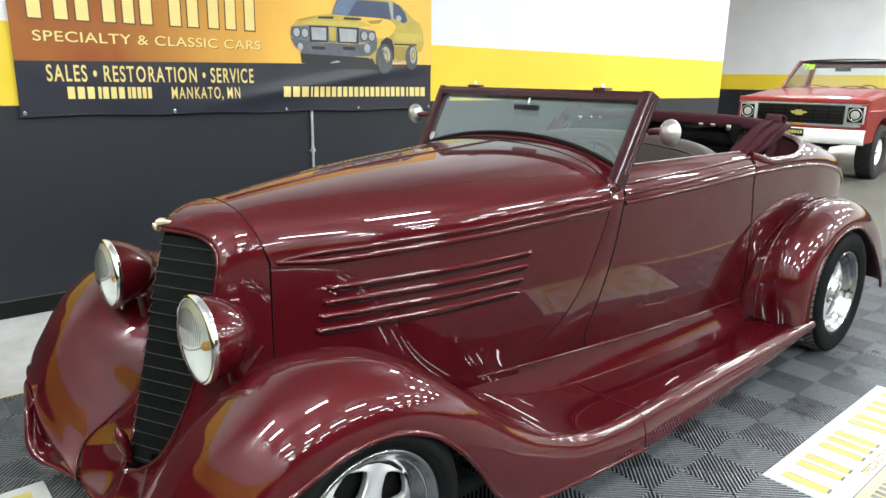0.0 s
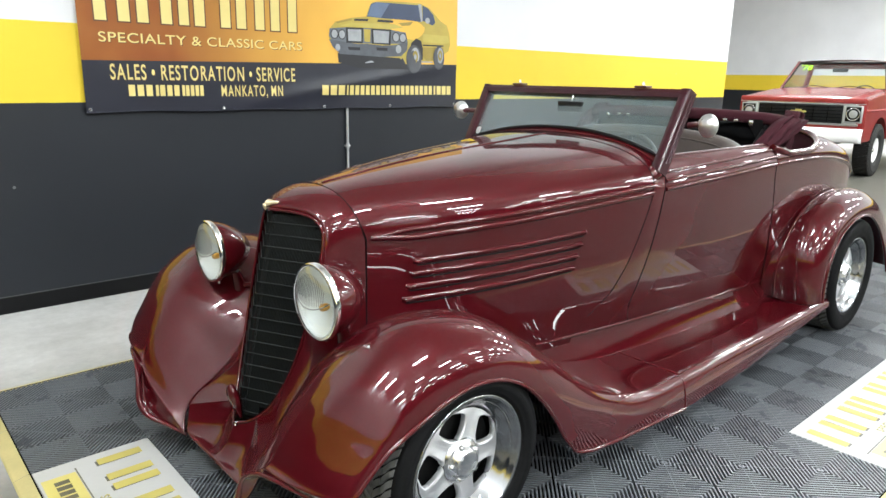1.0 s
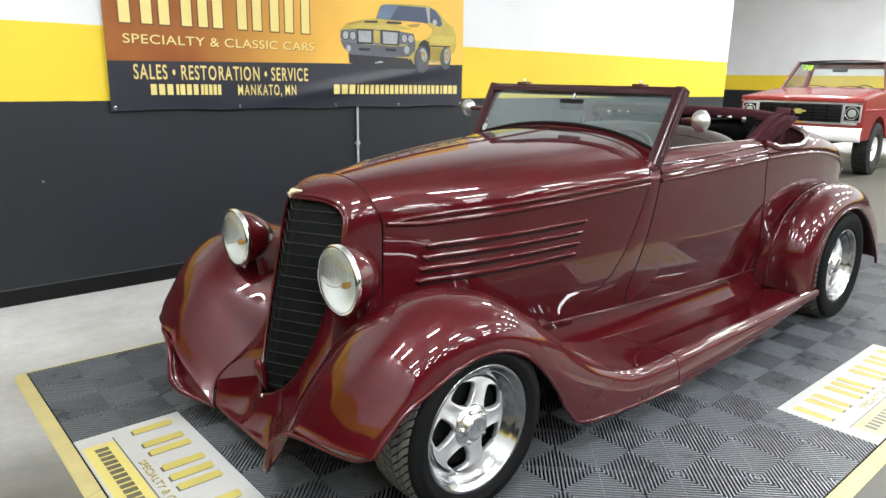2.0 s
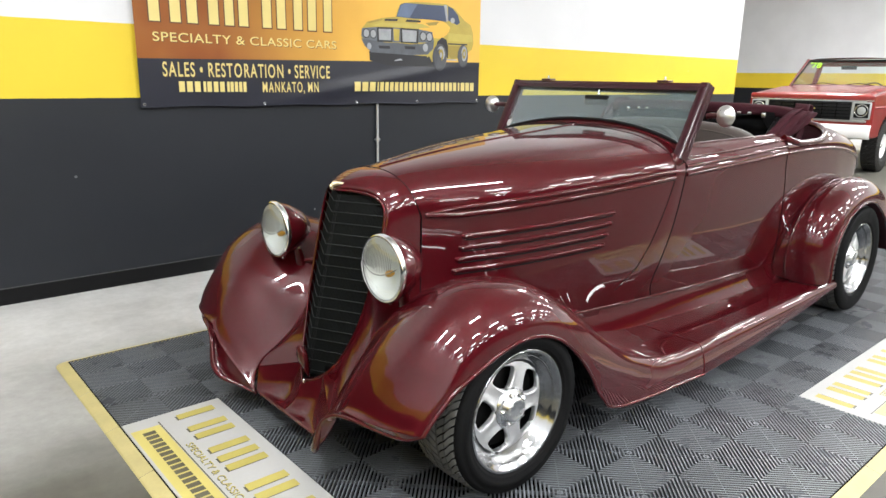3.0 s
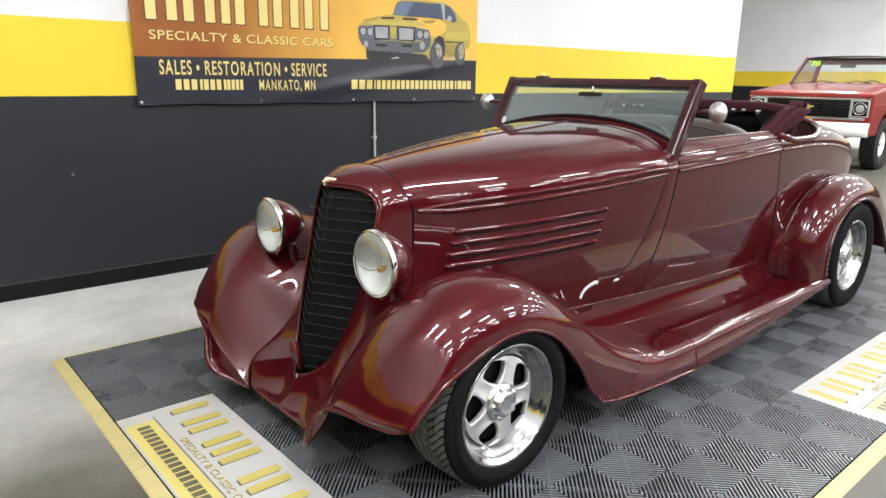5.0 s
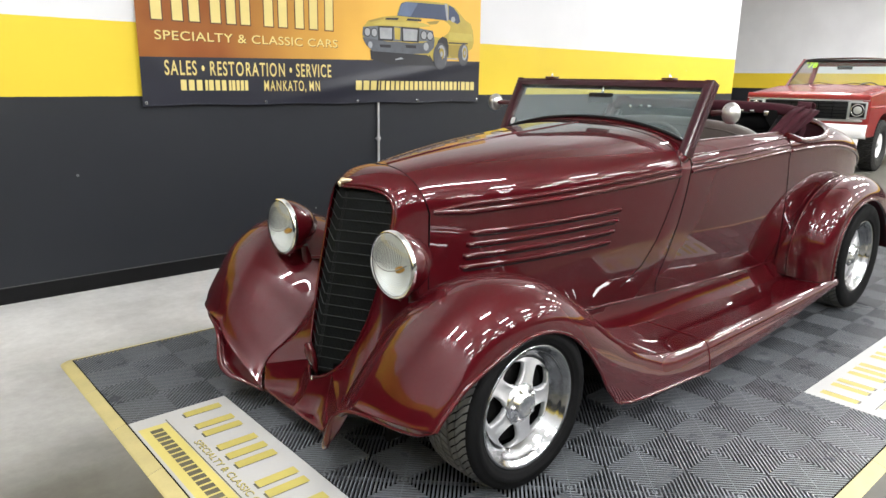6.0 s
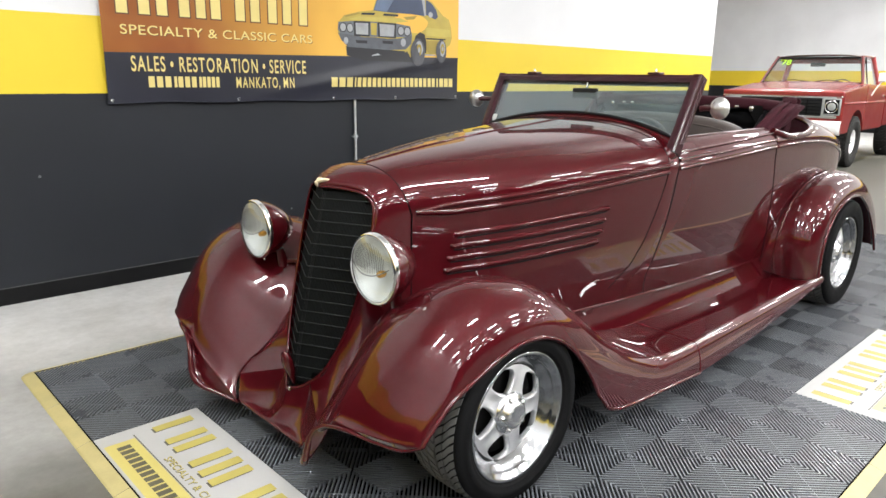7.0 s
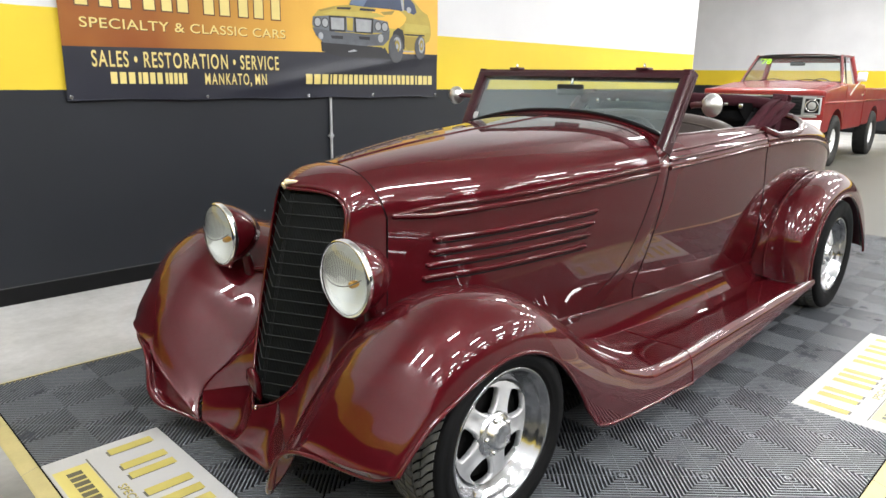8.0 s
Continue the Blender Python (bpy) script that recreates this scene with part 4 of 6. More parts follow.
for s in (-1, 1):
    # cowl side between hood and door
    rows = []
    for u in np.linspace(0, 1, 8):
        row = []
        for z in np.linspace(0.368, 0.985, 28):
            x = hood_back(z) + 0.003 + (seam_x(z) - GAP - hood_back(z) - 0.003) * u
            row.append((x, s * (side_half(x, z) + 0.0015 * math.sin(u * math.pi)), z))
        for z in np.linspace(0.99, 1.06, 4):
            x = 1.199 + (seam_x(z) - GAP - 1.199) * u
            row.append((x, s * upper_half(x, z), z))
        rows.append(row)
    cowl_side = part("cowl_side", grid_bm(rows), PAINT, car)
    solid(cowl_side, 0.004)
    # door
    rows = []
    for u in np.linspace(0, 1, 30):
        r = body_row(1.26 + 0.895 * u, door_top(1.26 + 0.895 * u), s)
        row = []
        for x, h, z in r:
            x0, x1 = seam_x(min(z, 1.06)) + GAP, 2.165 + 0.16 * max(0, (0.95 - z) / 0.55) - GAP
            xx = x0 + (x1 - x0) * u
            hh = side_half(xx, z) if z <= belt_z(x) else abs(h)
            row.append((xx, s * hh, z))
        rows.append(row)
    door = part("door", grid_bm(rows), PAINT, car)
    solid(door, 0.004)
    for drop, rad in ((-0.012, 0.010), (0.022, 0.009), (0.055, 0.007)):
        pts = [(x, s * (side_half(x, belt_z(x) + drop) if drop < 0 else upper_half(x, belt_z(x) + drop)), belt_z(x) + drop) for x in np.linspace(1.275, 2.155, 22)]
        part("door_moulding", tube_bm(pts, rad, 8), PAINT, door)
    part("window_sill", tube_bm([(x, s * (upper_half(x, door_top(x)) - 0.012), door_top(x) + 0.008) for x in np.linspace(1.30, 2.11, 12)], 0.005, 8), PAINT_TRIM, door)
    part("inner_panel", box_bm(1.36, 2.14, s * 0.535 - 0.012, s * 0.535 + 0.012, 0.72, 1.075, 0.01), LEATHER, door, "padded inner door panel")
    # rear quarter and deck, open over the well
    rows = []
    rim_line = []
    for u in np.linspace(0, 1, 72):
        row = []
        for v in np.linspace(0, 1, 16):
            z_ = 0.33 + 0.70 * v
            x0 = 2.165 + 0.16 * max(0, (0.95 - z_) / 0.55) + GAP
            x = x0 + (3.82 - x0) * u ** 0.9
            z = 0.368 + (belt_z(x) - 0.368) * v
            row.append((x, s * side_half(x, z), z))
        for a in np.linspace(0.05, well_edge(u), 12):
            x = 2.165 + GAP + (3.82 - 2.165 - GAP) * u ** 0.9
            h, z = top_point(x, min(a, math.pi / 2 - 0.003), 2.6)
            row.append((x, s * h, z))
        if u < 0.515:
            rim_line.append(row[-1])
        rows.append(row)
    quarter = part("rear_quarter", grid_bm(rows), PAINT, car)
    solid(quarter, 0.004)
    for drop, rad in ((-0.012, 0.010),):
        part("belt_moulding", tube_bm([(x, s * side_half(x, belt_z(x) + drop), belt_z(x) + drop) for x in np.linspace(2.175, 3.6, 26)], rad, 8), PAINT, quarter)
    # rolled rim and snap studs round the top well
    inner = []
    for x, y, z in rim_line:
        inner.append([(x - 0.02 * d, y * (1 - 0.05 * d) + 0.004 * math.sin(40 * x) * d, z - 0.17 * d) for d in np.linspace(0, 1, 7)])
    part("well_wall", grid_bm(inner), CLOTH, quarter, "maroon cloth lining inside the top well")
    part("well_rim", tube_bm([(x, y, z + 0.004) for x, y, z in rim_line], 0.017, 10), PAINT, quarter)
    for x, y, z in rim_line[2::3]:
        part("snap_stud", lathe_bm([(0.0005, 0.008), (0.006, 0.006), (0.008, 0.0), (0.0005, -0.002)], 10, "z"), CHROME, quarter).location = (x, y + s * 0.006, z + 0.014)

# thin dark gaps between the panels
def side_at(x, z):
    return side_half(x, z) if z <= belt_z(x) else upper_half(x, z)


for s in (-1, 1):
    over = [(hood_front(z) + 0.0005, s * (h + 0.0003), z + 0.0004) for h, z in (top_point(0.0, a) for a in np.linspace(math.pi / 2 - 0.004, 0, 26))]
    down = [(0.0205, s * (side_half(0.02, z) + 0.0004), z) for z in np.linspace(0.855, 0.50, 14)]
    part("panel_gap", tube_bm(over + down, 0.0015, 5), DARK_FILL, car, "dark panel gap")
    over = [(1.197, s * (h + 0.0003), z + 0.0004) for h, z in (top_point(1.197, a) for a in np.linspace(math.pi / 2 - 0.004, 0, 26))]
    down = [(hood_back(z), s * (side_half(hood_back(z), z) + 0.0006), z) for z in np.linspace(0.95, 0.45, 30)]
    part("panel_gap", tube_bm(over + down, 0.0016, 5), DARK_FILL, car, "dark panel gap")
    part("panel_gap", tube_bm([(seam_x(z), s * (side_at(seam_x(z), z) + 0.0006), z) for z in np.linspace(1.06, 0.38, 40)], 0.0022, 5), DARK_FILL, car, "dark door gap")
    part("panel_gap", tube_bm([(2.165 + 0.16 * max(0, (0.95 - z) / 0.55), s * (side_at(2.165 + 0.16 * max(0, (0.95 - z) / 0.55), z) + 0.0006), z) for z in np.linspace(1.09, 0.42, 28)], 0.0022, 5), DARK_FILL, car, "dark door gap")

# cowl top
rows = []
for u in np.linspace(0, 1, 10):
    row = []
    for q in np.linspace(-1, 1, 41):
        a = (1 - abs(q)) * math.pi / 2
        x = 1.199 + 0.095 * u - 0.035 * u * abs(q) ** 2
        h, z = top_point(1.199, min(a, math.pi / 2 - 0.003))
        row.append((x, math.copysign(h, q) if q else 0.0, z + 0.010 * u))
    rows.append(row)
cowl = part("cowl_top", grid_bm(rows), PAINT, car)
solid(cowl, 0.004)
# dark box that closes the body underneath and behind the dash
part("floor_pan", box_bm(1.0, 3.5, -0.42, 0.42, 0.22, 0.40, 0.02), UNDER, car, "dark underside")
part("engine_tray", box_bm(0.0, 1.0, -0.21, 0.21, 0.22, 0.40, 0.02), UNDER, car, "dark underside")
part("radiator_box", box_bm(-0.08, 0.05, -0.14, 0.14, 0.20, 0.60, 0.03), UNDER, car, "dark radiator behind the grille")
part("engine_cover", box_bm(0.06, 1.15, -0.20, 0.20, 0.40, 0.84, 0.03), UNDER, car, "dark engine bay")

# ---- windscreen ----
def ws(h, f):
    """A point of the raked, flat windscreen: f from 0 at the cowl to 1 at the header."""
    return Vector((1.245 + 0.150 * f, h, 1.062 + 0.292 * f))


windscreen = part("windscreen", flat_bm([tuple(ws(h, f)) for h, f in [(q * 0.566, 0.10 + 0.30 * (1 - abs(q) ** 2.2)) for q in np.linspace(-1, 1, 25)] + [(0.566, 0.93), (-0.566, 0.93)]]), WINDGLASS, car, "greenish windscreen glass", smooth=False)
windscreen.visible_shadow = False
for s in (-1, 1):
    a, b = ws(s * 0.566, -0.10), ws(s * 0.574, 1.018)
    d = (b - a).normalized()
    nrm = Vector((-d.z, 0, d.x))
    rows = []
    for f in np.linspace(0, 1, 10):
        c = a.lerp(b, f)
        w0 = 0.026
        rows.append([c + nrm * p + Vector((0, q, 0)) for p, q in ((0.018, -w0 + 0.004), (0.022, -w0 + 0.012), (0.022, w0 - 0.012), (0.018, w0 - 0.004), (-0.030, w0), (-0.034, w0 - 0.01), (-0.034, -w0 + 0.01), (-0.030, -w0))])
    bm = grid_bm(rows, close_v=True)
    flat_bm(rows[0], bm)
    flat_bm(rows[-1], bm)
    post = part("windscreen_post", bm, POST, car, auto=30)
    foot = bmesh.new()
    bmesh.ops.create_uvsphere(foot, u_segments=20, v_segments=12, radius=1.0)
    for v in foot.verts:
        v.co = Vector((1.248 + 0.058 * v.co.x, s * (0.552 + 0.036 * v.co.y), 1.036 + 0.036 * v.co.z + 0.3 * 0.058 * v.co.x))
    part("post_foot", foot, PAINT, post, "flared maroon post foot")
    for w in (-0.004, 0.014):
        part("post_rib", tube_bm([a.lerp(b, f) + Vector((0.006 + w, s * 0.0255, 0.0)) for f in (0.12, 0.95)], 0.004, 6), POST, car)
# header
c0, c1 = ws(0, 0.90), ws(0, 1.015)
d = (c1 - c0)
nrm = Vector((-d.z, 0, d.x)).normalized()
rows = []
for h in np.linspace(-0.590, 0.590, 21):
    o = Vector((0, h, 0))
    rows.append([c0 + o + nrm * 0.018, c0 + o + d * 0.5 + nrm * 0.024, c1 + o + nrm * 0.016, c1 + o + nrm * -0.005 + Vector((0, 0, 0.006)), c1 + o - nrm * 0.026, c0 + o + d * 0.5 - nrm * 0.031, c0 + o - nrm * 0.028])
bm = grid_bm(rows, close_v=True)
flat_bm(rows[0], bm)
flat_bm(rows[-1], bm)
header = part("windscreen_header", bm, POST, car, auto=35)
# black seal inside the frame
seal = [ws(q * 0.566, 0.10 + 0.30 * (1 - abs(q) ** 2.2)) for q in np.linspace(-1, 1, 25)] + [ws(0.566, 0.5), ws(0.566, 0.925), ws(0, 0.925), ws(-0.566, 0.925), ws(-0.566, 0.5)]
part("glass_seal", tube_bm([p + nrm * 0.004 for p in seal], 0.009, 6, closed=True), BLACK, windscreen, "black rubber seal")
# painted filler between cowl and seal
rows = []
for q in np.linspace(-1, 1, 41):
    a = (1 - abs(q)) * math.pi / 2
    h, z = top_point(1.199, min(a, math.pi / 2 - 0.003))
    lo = Vector((1.270 - 0.03 * abs(q) ** 2, math.copysign(h, q), z + 0.006))
    hi = ws(math.copysign(min(h, 0.575), q), 0.10 + 0.30 * (1 - min(1, h / 0.566) ** 2.2)) + Vector((0.0, 0, -0.004))
    rows.append([lo.lerp(hi, f) + Vector((-0.006 * math.sin(f * math.pi), 0, 0)) for f in np.linspace(-0.15, 1, 7)])
part("windscreen_base", grid_bm(rows), PAINT, car)
for s in (-1, 1):
    latch = part("top_latch", box_bm(1.375, 1.425, s * 0.36 - 0.03, s * 0.36 + 0.03, 1.366, 1.376, 0.003), PAINT_TRIM, car, "small header latch")
    part("latch_pin", lathe_bm([(0.006, 1.372), (0.007, 1.380), (0.004, 1.392), (0.0005, 1.394)], 10, "z"), CHROME, latch).location = (1.40, s * 0.36, 0)
    # mirror on a bent arm
    m0 = Vector((1.355, s * 0.615, 1.222))
    mirror = part("door_mirror", tube_bm([m0, m0 + Vector((0.0, s * 0.02, 0.004)), m0 + Vector((-0.03, s * 0.06, 0.006)), m0 + Vector((-0.045, s * 0.095, 0.004))], 0.013, 10), PAINT_TRIM, car, "dark mirror arm")
    cap = lathe_bm([(0.0005, -0.028), (0.018, -0.025), (0.034, -0.014), (0.046, 0.0), (0.047, 0.008), (0.042, 0.011), (0.0005, 0.012)], 28, "x")
    part("mirror_head", cap, FROSTED, mirror, "round dull silver mirror").matrix_basis = Matrix.Translation(m0 + Vector((-0.035, s * 0.100, 0.006))) @ Matrix.Rotation(radians(12 * s), 4, "Z")
rv = part("rear_view_mirror", box_bm(1.355, 1.372, -0.075, 0.075, 1.248, 1.298, 0.008), BLACK, car, "black interior mirror")
part("mirror_stem", tube_bm([(1.372, 0, 1.29), (1.385, 0, 1.335)], 0.007, 8), CHROME, rv)

# inspection sticker low in the corner of the glass
p = ws(0.525, 0.235) + nrm * 0.006
part("sticker", flat_bm([p + Vector((0.02 * b * 0.0, a * 0.016, 0)) + d.normalized() * b * 0.02 for a, b in ((-1, 0.8), (-1, -0.3), (-0.5, -0.9), (0, -1.1), (0.5, -0.9), (1, -0.3), (1, 0.8), (0, 1))]), PANEL, windscreen, "small white shield-shaped sticker", smooth=False)

# ---- headlamps ----
for s in (-1, 1):
    c = Vector((-0.262, s * 0.384, 0.742))
    R = 0.122
    shellp = [(0.0005, 0.158), (0.024, 0.153), (0.055, 0.132), (0.084, 0.097), (0.104, 0.055), (0.114, 0.02), (0.115, 0.0)]
    lampo = part("headlamp", lathe_bm(shellp, 40, "x"), PAINT, car, "teardrop headlamp")
    lampo.location = c
    part("rim_ring", lathe_bm([(0.107, -0.010), (0.114, -0.012), (0.119, -0.006), (R - 0.001, 0.002), (0.119, 0.009), (0.115, 0.012)], 48, "x"), CHROME, lampo, "chrome rim")
    part("reflector", lathe_bm([(0.0005, 0.055), (0.03, 0.052), (0.06, 0.040), (0.09, 0.016), (0.110, -0.006)], 40, "x"), REFLECTOR, lampo, "silvered reflector")
    lens = part("lens", lathe_bm([(0.110, -0.010), (0.095, -0.020), (0.07, -0.029), (0.04, -0.035), (0.0005, -0.037)], 40, "x"), LENS, lampo, "clear ribbed lens")
    lens.visible_shadow = False
    # moulded flutes behind the lens and the curved divide across it
    bm = bmesh.new()
    for q in np.linspace(-0.072, 0.072, 19):
        z0 = -0.010 + 0.018 * (q / 0.075) ** 2
        top = math.sqrt(max(0.0, 0.088 ** 2 - q * q))
        tube_bm([(-0.0335 + 1.9 * (q * q + z * z), q, z) for z in np.linspace(z0 + 0.005, top, 7)], 0.0010, 5, bm=bm)
    part("flutes", bm, BRUSHED, lampo, "moulded lens flutes")
    part("lens_divide", tube_bm([(-0.0345 + 1.9 * (q * q + (-0.014 + 0.03 * (q / 0.09) ** 2) ** 2), q, -0.014 + 0.03 * (q / 0.09) ** 2) for q in np.linspace(-0.095, 0.095, 17)], 0.0020, 5), BRUSHED, lampo, "curved divide across the lens")
    part("bulb", lathe_bm([(0.0005, -0.003), (0.008, 0.0), (0.012, 0.006), (0.012, 0.020), (0.008, 0.030)], 16, "x"), AMBER, lampo, "amber bulb").location = (0.004, -0.012, -0.018)
    # stalk down to the fender
    part("stalk", tube_bm([(-0.17, s * 0.372, 0.650), (-0.16, s * 0.37, 0.60), (-0.15, s * 0.375, 0.54)], (0.018, 0.022, 0.034), 12), PAINT, car)
    part("stalk_bolt", lathe_bm([(0.0005, -0.012), (0.007, -0.008), (0.008, 0.006)], 10, "z"), CHROME, lampo).location = (0.03, 0, -0.124)
    part("lamp_bracket", tube_bm([(-0.15, s * 0.36, 0.595), (-0.09, s * 0.30, 0.60), (-0.02, s * 0.235, 0.61)], 0.010, 8), PAINT, car)

# ---- rear fenders ----
R_IN = ((2.37, 0.565, 0.300), (2.36, 0.572, 0.42), (2.41, 0.590, 0.56), (2.54, 0.605, 0.69), (2.77, 0.612, 0.765), (3.06, 0.605, 0.775), (3.34, 0.575, 0.720), (3.54, 0.530, 0.620), (3.67, 0.490, 0.480), (3.72, 0.470, 0.300))
R_CR = ((2.42, 0.705, 0.270), (2.39, 0.700, 0.42), (2.42, 0.697, 0.58), (2.54, 0.695, 0.725), (2.78, 0.695, 0.815), (3.06, 0.695, 0.822), (3.34, 0.697, 0.750), (3.54, 0.700, 0.620), (3.66, 0.705, 0.440), (3.70, 0.710, 0.280))
R_LIP = ((2.525, 0.828, 0.275), (2.515, 0.830, 0.40), (2.55, 0.832, 0.52), (2.645, 0.833, 0.625), (2.82, 0.833, 0.690), (3.02, 0.833, 0.688), (3.20, 0.833, 0.610), (3.36, 0.833, 0.480), (3.47, 0.832, 0.360), (3.53, 0.830, 0.275))
for s in (-1, 1):
    fender = part("rear_fender", grid_bm(fender_surface(R_IN, R_CR, R_LIP, 60, s)), PAINT, car)
    solid(fender, 0.005)
    part("rolled_edge", tube_bm([(x, s * h, z) for x, h, z in smooth_line(R_LIP, 48)], 0.008, 8), PAINT, fender)
    bead = [(i[0] * 0.55 + c[0] * 0.45, s * (i[1] * 0.55 + c[1] * 0.45), i[2] * 0.40 + c[2] * 0.60 + 0.004) for i, c in zip(smooth_line(R_IN, 48), smooth_line(R_CR, 48))]
    part("fender_bead", tube_bm(bead[:40], 0.006, 8), PAINT, fender)
    part("inner_liner", box_bm(2.55, 3.45, s * 0.47 - 0.01, s * 0.47 + 0.01, 0.16, 0.70, 0.01), UNDER, fender, "dark underside")

# ---- wheels ----
def tyre_bm(R, rim, width):
    """The smooth carcass of a tyre; its axis is y, the outer face towards minus y."""
    prof = [(rim, -width * 0.40), (rim + 0.010, -width * 0.455), (rim + 0.016, -width * 0.470), (rim + 0.019, -width * 0.468), (rim + (R - rim) * 0.32, -width * 0.494), (rim + (R - rim) * 0.55, -width * 0.497), (R - 0.036, -width * 0.492), (R - 0.022, -width * 0.480), (R - 0.013, -width * 0.458), (R - 0.008, -width * 0.420)]
    crown = [(R - 0.008 - 0.004 * abs(q / 0.36) ** 3, width * q) for q in np.linspace(-0.34, 0.34, 9)]
    return lathe_bm(prof + crown + [(r, -h) for r, h in reversed(prof)], 96, "y")


def tread_bm(R, width):
    """Five rings of slanted tread blocks that stand on the carcass."""
    n = 64
    verts, faces = [], []
    edges = (-0.405, -0.232, -0.222, -0.088, -0.076, 0.076, 0.088, 0.222, 0.232, 0.405)
    for k in range(5):
        h0, h1 = width * edges[2 * k] + 0.002, width * edges[2 * k + 1] - 0.002
        slant = (1.3, 0.8, -0.5, -0.8, -1.3)[k]
        for i in range(n):
            base = len(verts)
            for r_in in (0.0, 0.009):
                for u, f in ((0.0, 0.0), (0.72, 0.0), (0.72, 0.5), (0.72, 1.0), (0.0, 1.0), (0.0, 0.5)):
                    h = h0 + (h1 - h0) * f
                    a = 2 * math.pi * (i + u + slant * f * (0.6 + 0.4 * f) + 0.5 * (k % 2)) / n
                    r = R - 0.005 * abs(h / width / 0.385) ** 4 - r_in
                    verts.append((r * math.cos(a), h, r * math.sin(a)))
            faces.append(tuple(base + e for e in range(6)))
            for e in range(6):
                g = (e + 1) % 6
                faces.append((base + e, base + 6 + e, base + 6 + g, base + g))
    bm = bmesh.new()
    vs = [bm.verts.new(v) for v in verts]
    for f in faces:
        bm.faces.new([vs[q] for q in f])
    return bm


def rim_bm(r, width):
    prof = [(r - 0.004, -width * 0.36), (r + 0.003, -width * 0.415), (r + 0.006, -width * 0.43), (r + 0.001, -width * 0.445), (r - 0.008, -width * 0.43), (r - 0.011, -width * 0.40),
            (r - 0.020, -width * 0.385), (r - 0.023, -width * 0.36), (r - 0.025, -width * 0.325), (r - 0.034, -width * 0.315), (r - 0.037, -width * 0.275), (r - 0.043, -width * 0.268), (r - 0.044, -width * 0.225), (r - 0.051, -width * 0.215), (r - 0.054, -width * 0.12), (r - 0.054, width * 0.35), (r, width * 0.42)]
    return lathe_bm(prof, 96, "y")


def spoke_bm(r, width):
    """One broad flared spoke of a cast five-spoke wheel."""
    rows = []
    rr = (0.055, 0.070, 0.080, 0.087, 0.096, 0.125, 0.152, 0.164, 0.173, 0.186)
    hw = (0.034, 0.0435, 0.0490, 0.0485, 0.0400, 0.0360, 0.0370, 0.0430, 0.0660, 0.1150)
    k = (r - 0.053) / 0.186
    for q, w in zip(rr, hw):
        dep = -width * (0.235 + 0.05 * (1 - (q - 0.048) / 0.138))
        qq = q * k
        row = []
        for t, e in ((-1, 0.018), (-1, 0.009), (-0.93, 0.002), (-0.78, 0.0), (-0.4, 0.004), (0, 0.005), (0.4, 0.004), (0.78, 0.0), (0.93, 0.002), (1, 0.009), (1, 0.018)):
            ang = t * w / q
            row.append((qq * math.cos(ang), dep + e, qq * math.sin(ang)))
        rows.append(row)
    return grid_bm(rows)


def wheel(name, at, R, r, width, s, spin):
    hub = part(name, lathe_bm([(0.0005, -0.02), (r - 0.06, -0.015), (r - 0.05, 0.05), (0.0005, 0.06)], 40, "y"), UNDER, car, "dark brake drum behind a polished five-spoke wheel")
    hub.matrix_basis = pose(at[0], at[1], at[2], 0, 0, 0 if s < 0 else 180) @ pose(0, 0, 0, 0, spin, 0)
    part("tyre", tyre_bm(R, r, width), RUBBER, hub, "black tyre with blocky tread")
    tagged(part("tread", tread_bm(R, width), TREAD, hub, "dusty blocky tread", smooth=False), kind="stuff")
    rim = part("rim", rim_bm(r, width), BARREL, hub, "polished rim")
    for i in range(5):
        sp = part("spoke", spoke_bm(r, width), MACHINED, hub, auto=40)
        sp.matrix_basis = pose(0, 0, 0, 0, 72 * i, 0)
        nut = part("wheel_nut", lathe_bm([(0.0005, -0.022), (0.007, -0.020), (0.009, -0.006), (0.009, 0.01)], 6, "y"), CHROME, hub)
        nut.matrix_basis = pose(0, 0, 0, 0, 72 * i + 36, 0) @ pose(0.052, -width * 0.265, 0)
    y = -width * 0.29
    part("centre_cap", lathe_bm([(0.072, y + 0.016), (0.070, y + 0.004), (0.058, y - 0.002), (0.048, y - 0.006), (0.044, y - 0.020), (0.034, y - 0.026), (0.030, y - 0.024), (0.0005, y - 0.026)], 40, "y"), POLISHED, hub, "round polished centre cap")
    return hub


TW, RW = 0.235, 0.265
for s in (-1, 1):
    wheel("front_wheel", (FX, s * (0.816 - TW * 0.445), FZ), FZ - 0.014, 0.211, TW, s, 75 if s < 0 else 53)
    wheel("rear_wheel", (RX, s * (0.812 - RW * 0.445), RZ), RZ - 0.014, 0.216, RW, s, 30)
part("front_axle", tube_bm([(FX, -0.62, FZ), (FX, 0.62, FZ)], 0.03, 10), UNDER, car)
part("rear_axle", tube_bm([(RX, -0.62, RZ), (RX, 0.62, RZ)], 0.04, 10), UNDER, car)

# ---- cockpit ----
dash = part("dashboard", box_bm(1.30, 1.37, -0.52, 0.52, 0.86, 1.085, 0.025, 3), PAINT_TRIM, car)
for y in (-0.30, -0.16, 0.0):
    part("gauge", lathe_bm([(0.0005, 0.0), (0.030, 0.0), (0.036, -0.004), (0.038, 0.004)], 20, "x"), CHROME, dash).matrix_basis = pose(1.374, y, 1.0, 0, 0, 180)
ww = [Vector((0.0, 0.185 * math.cos(a), 0.185 * math.sin(a))) for a in np.linspace(0, 2 * math.pi, 41)[:-1]]
steer = part("steering_wheel", tube_bm(ww, 0.012, 10, closed=True), LEATHER, car, "thin-rimmed steering wheel")
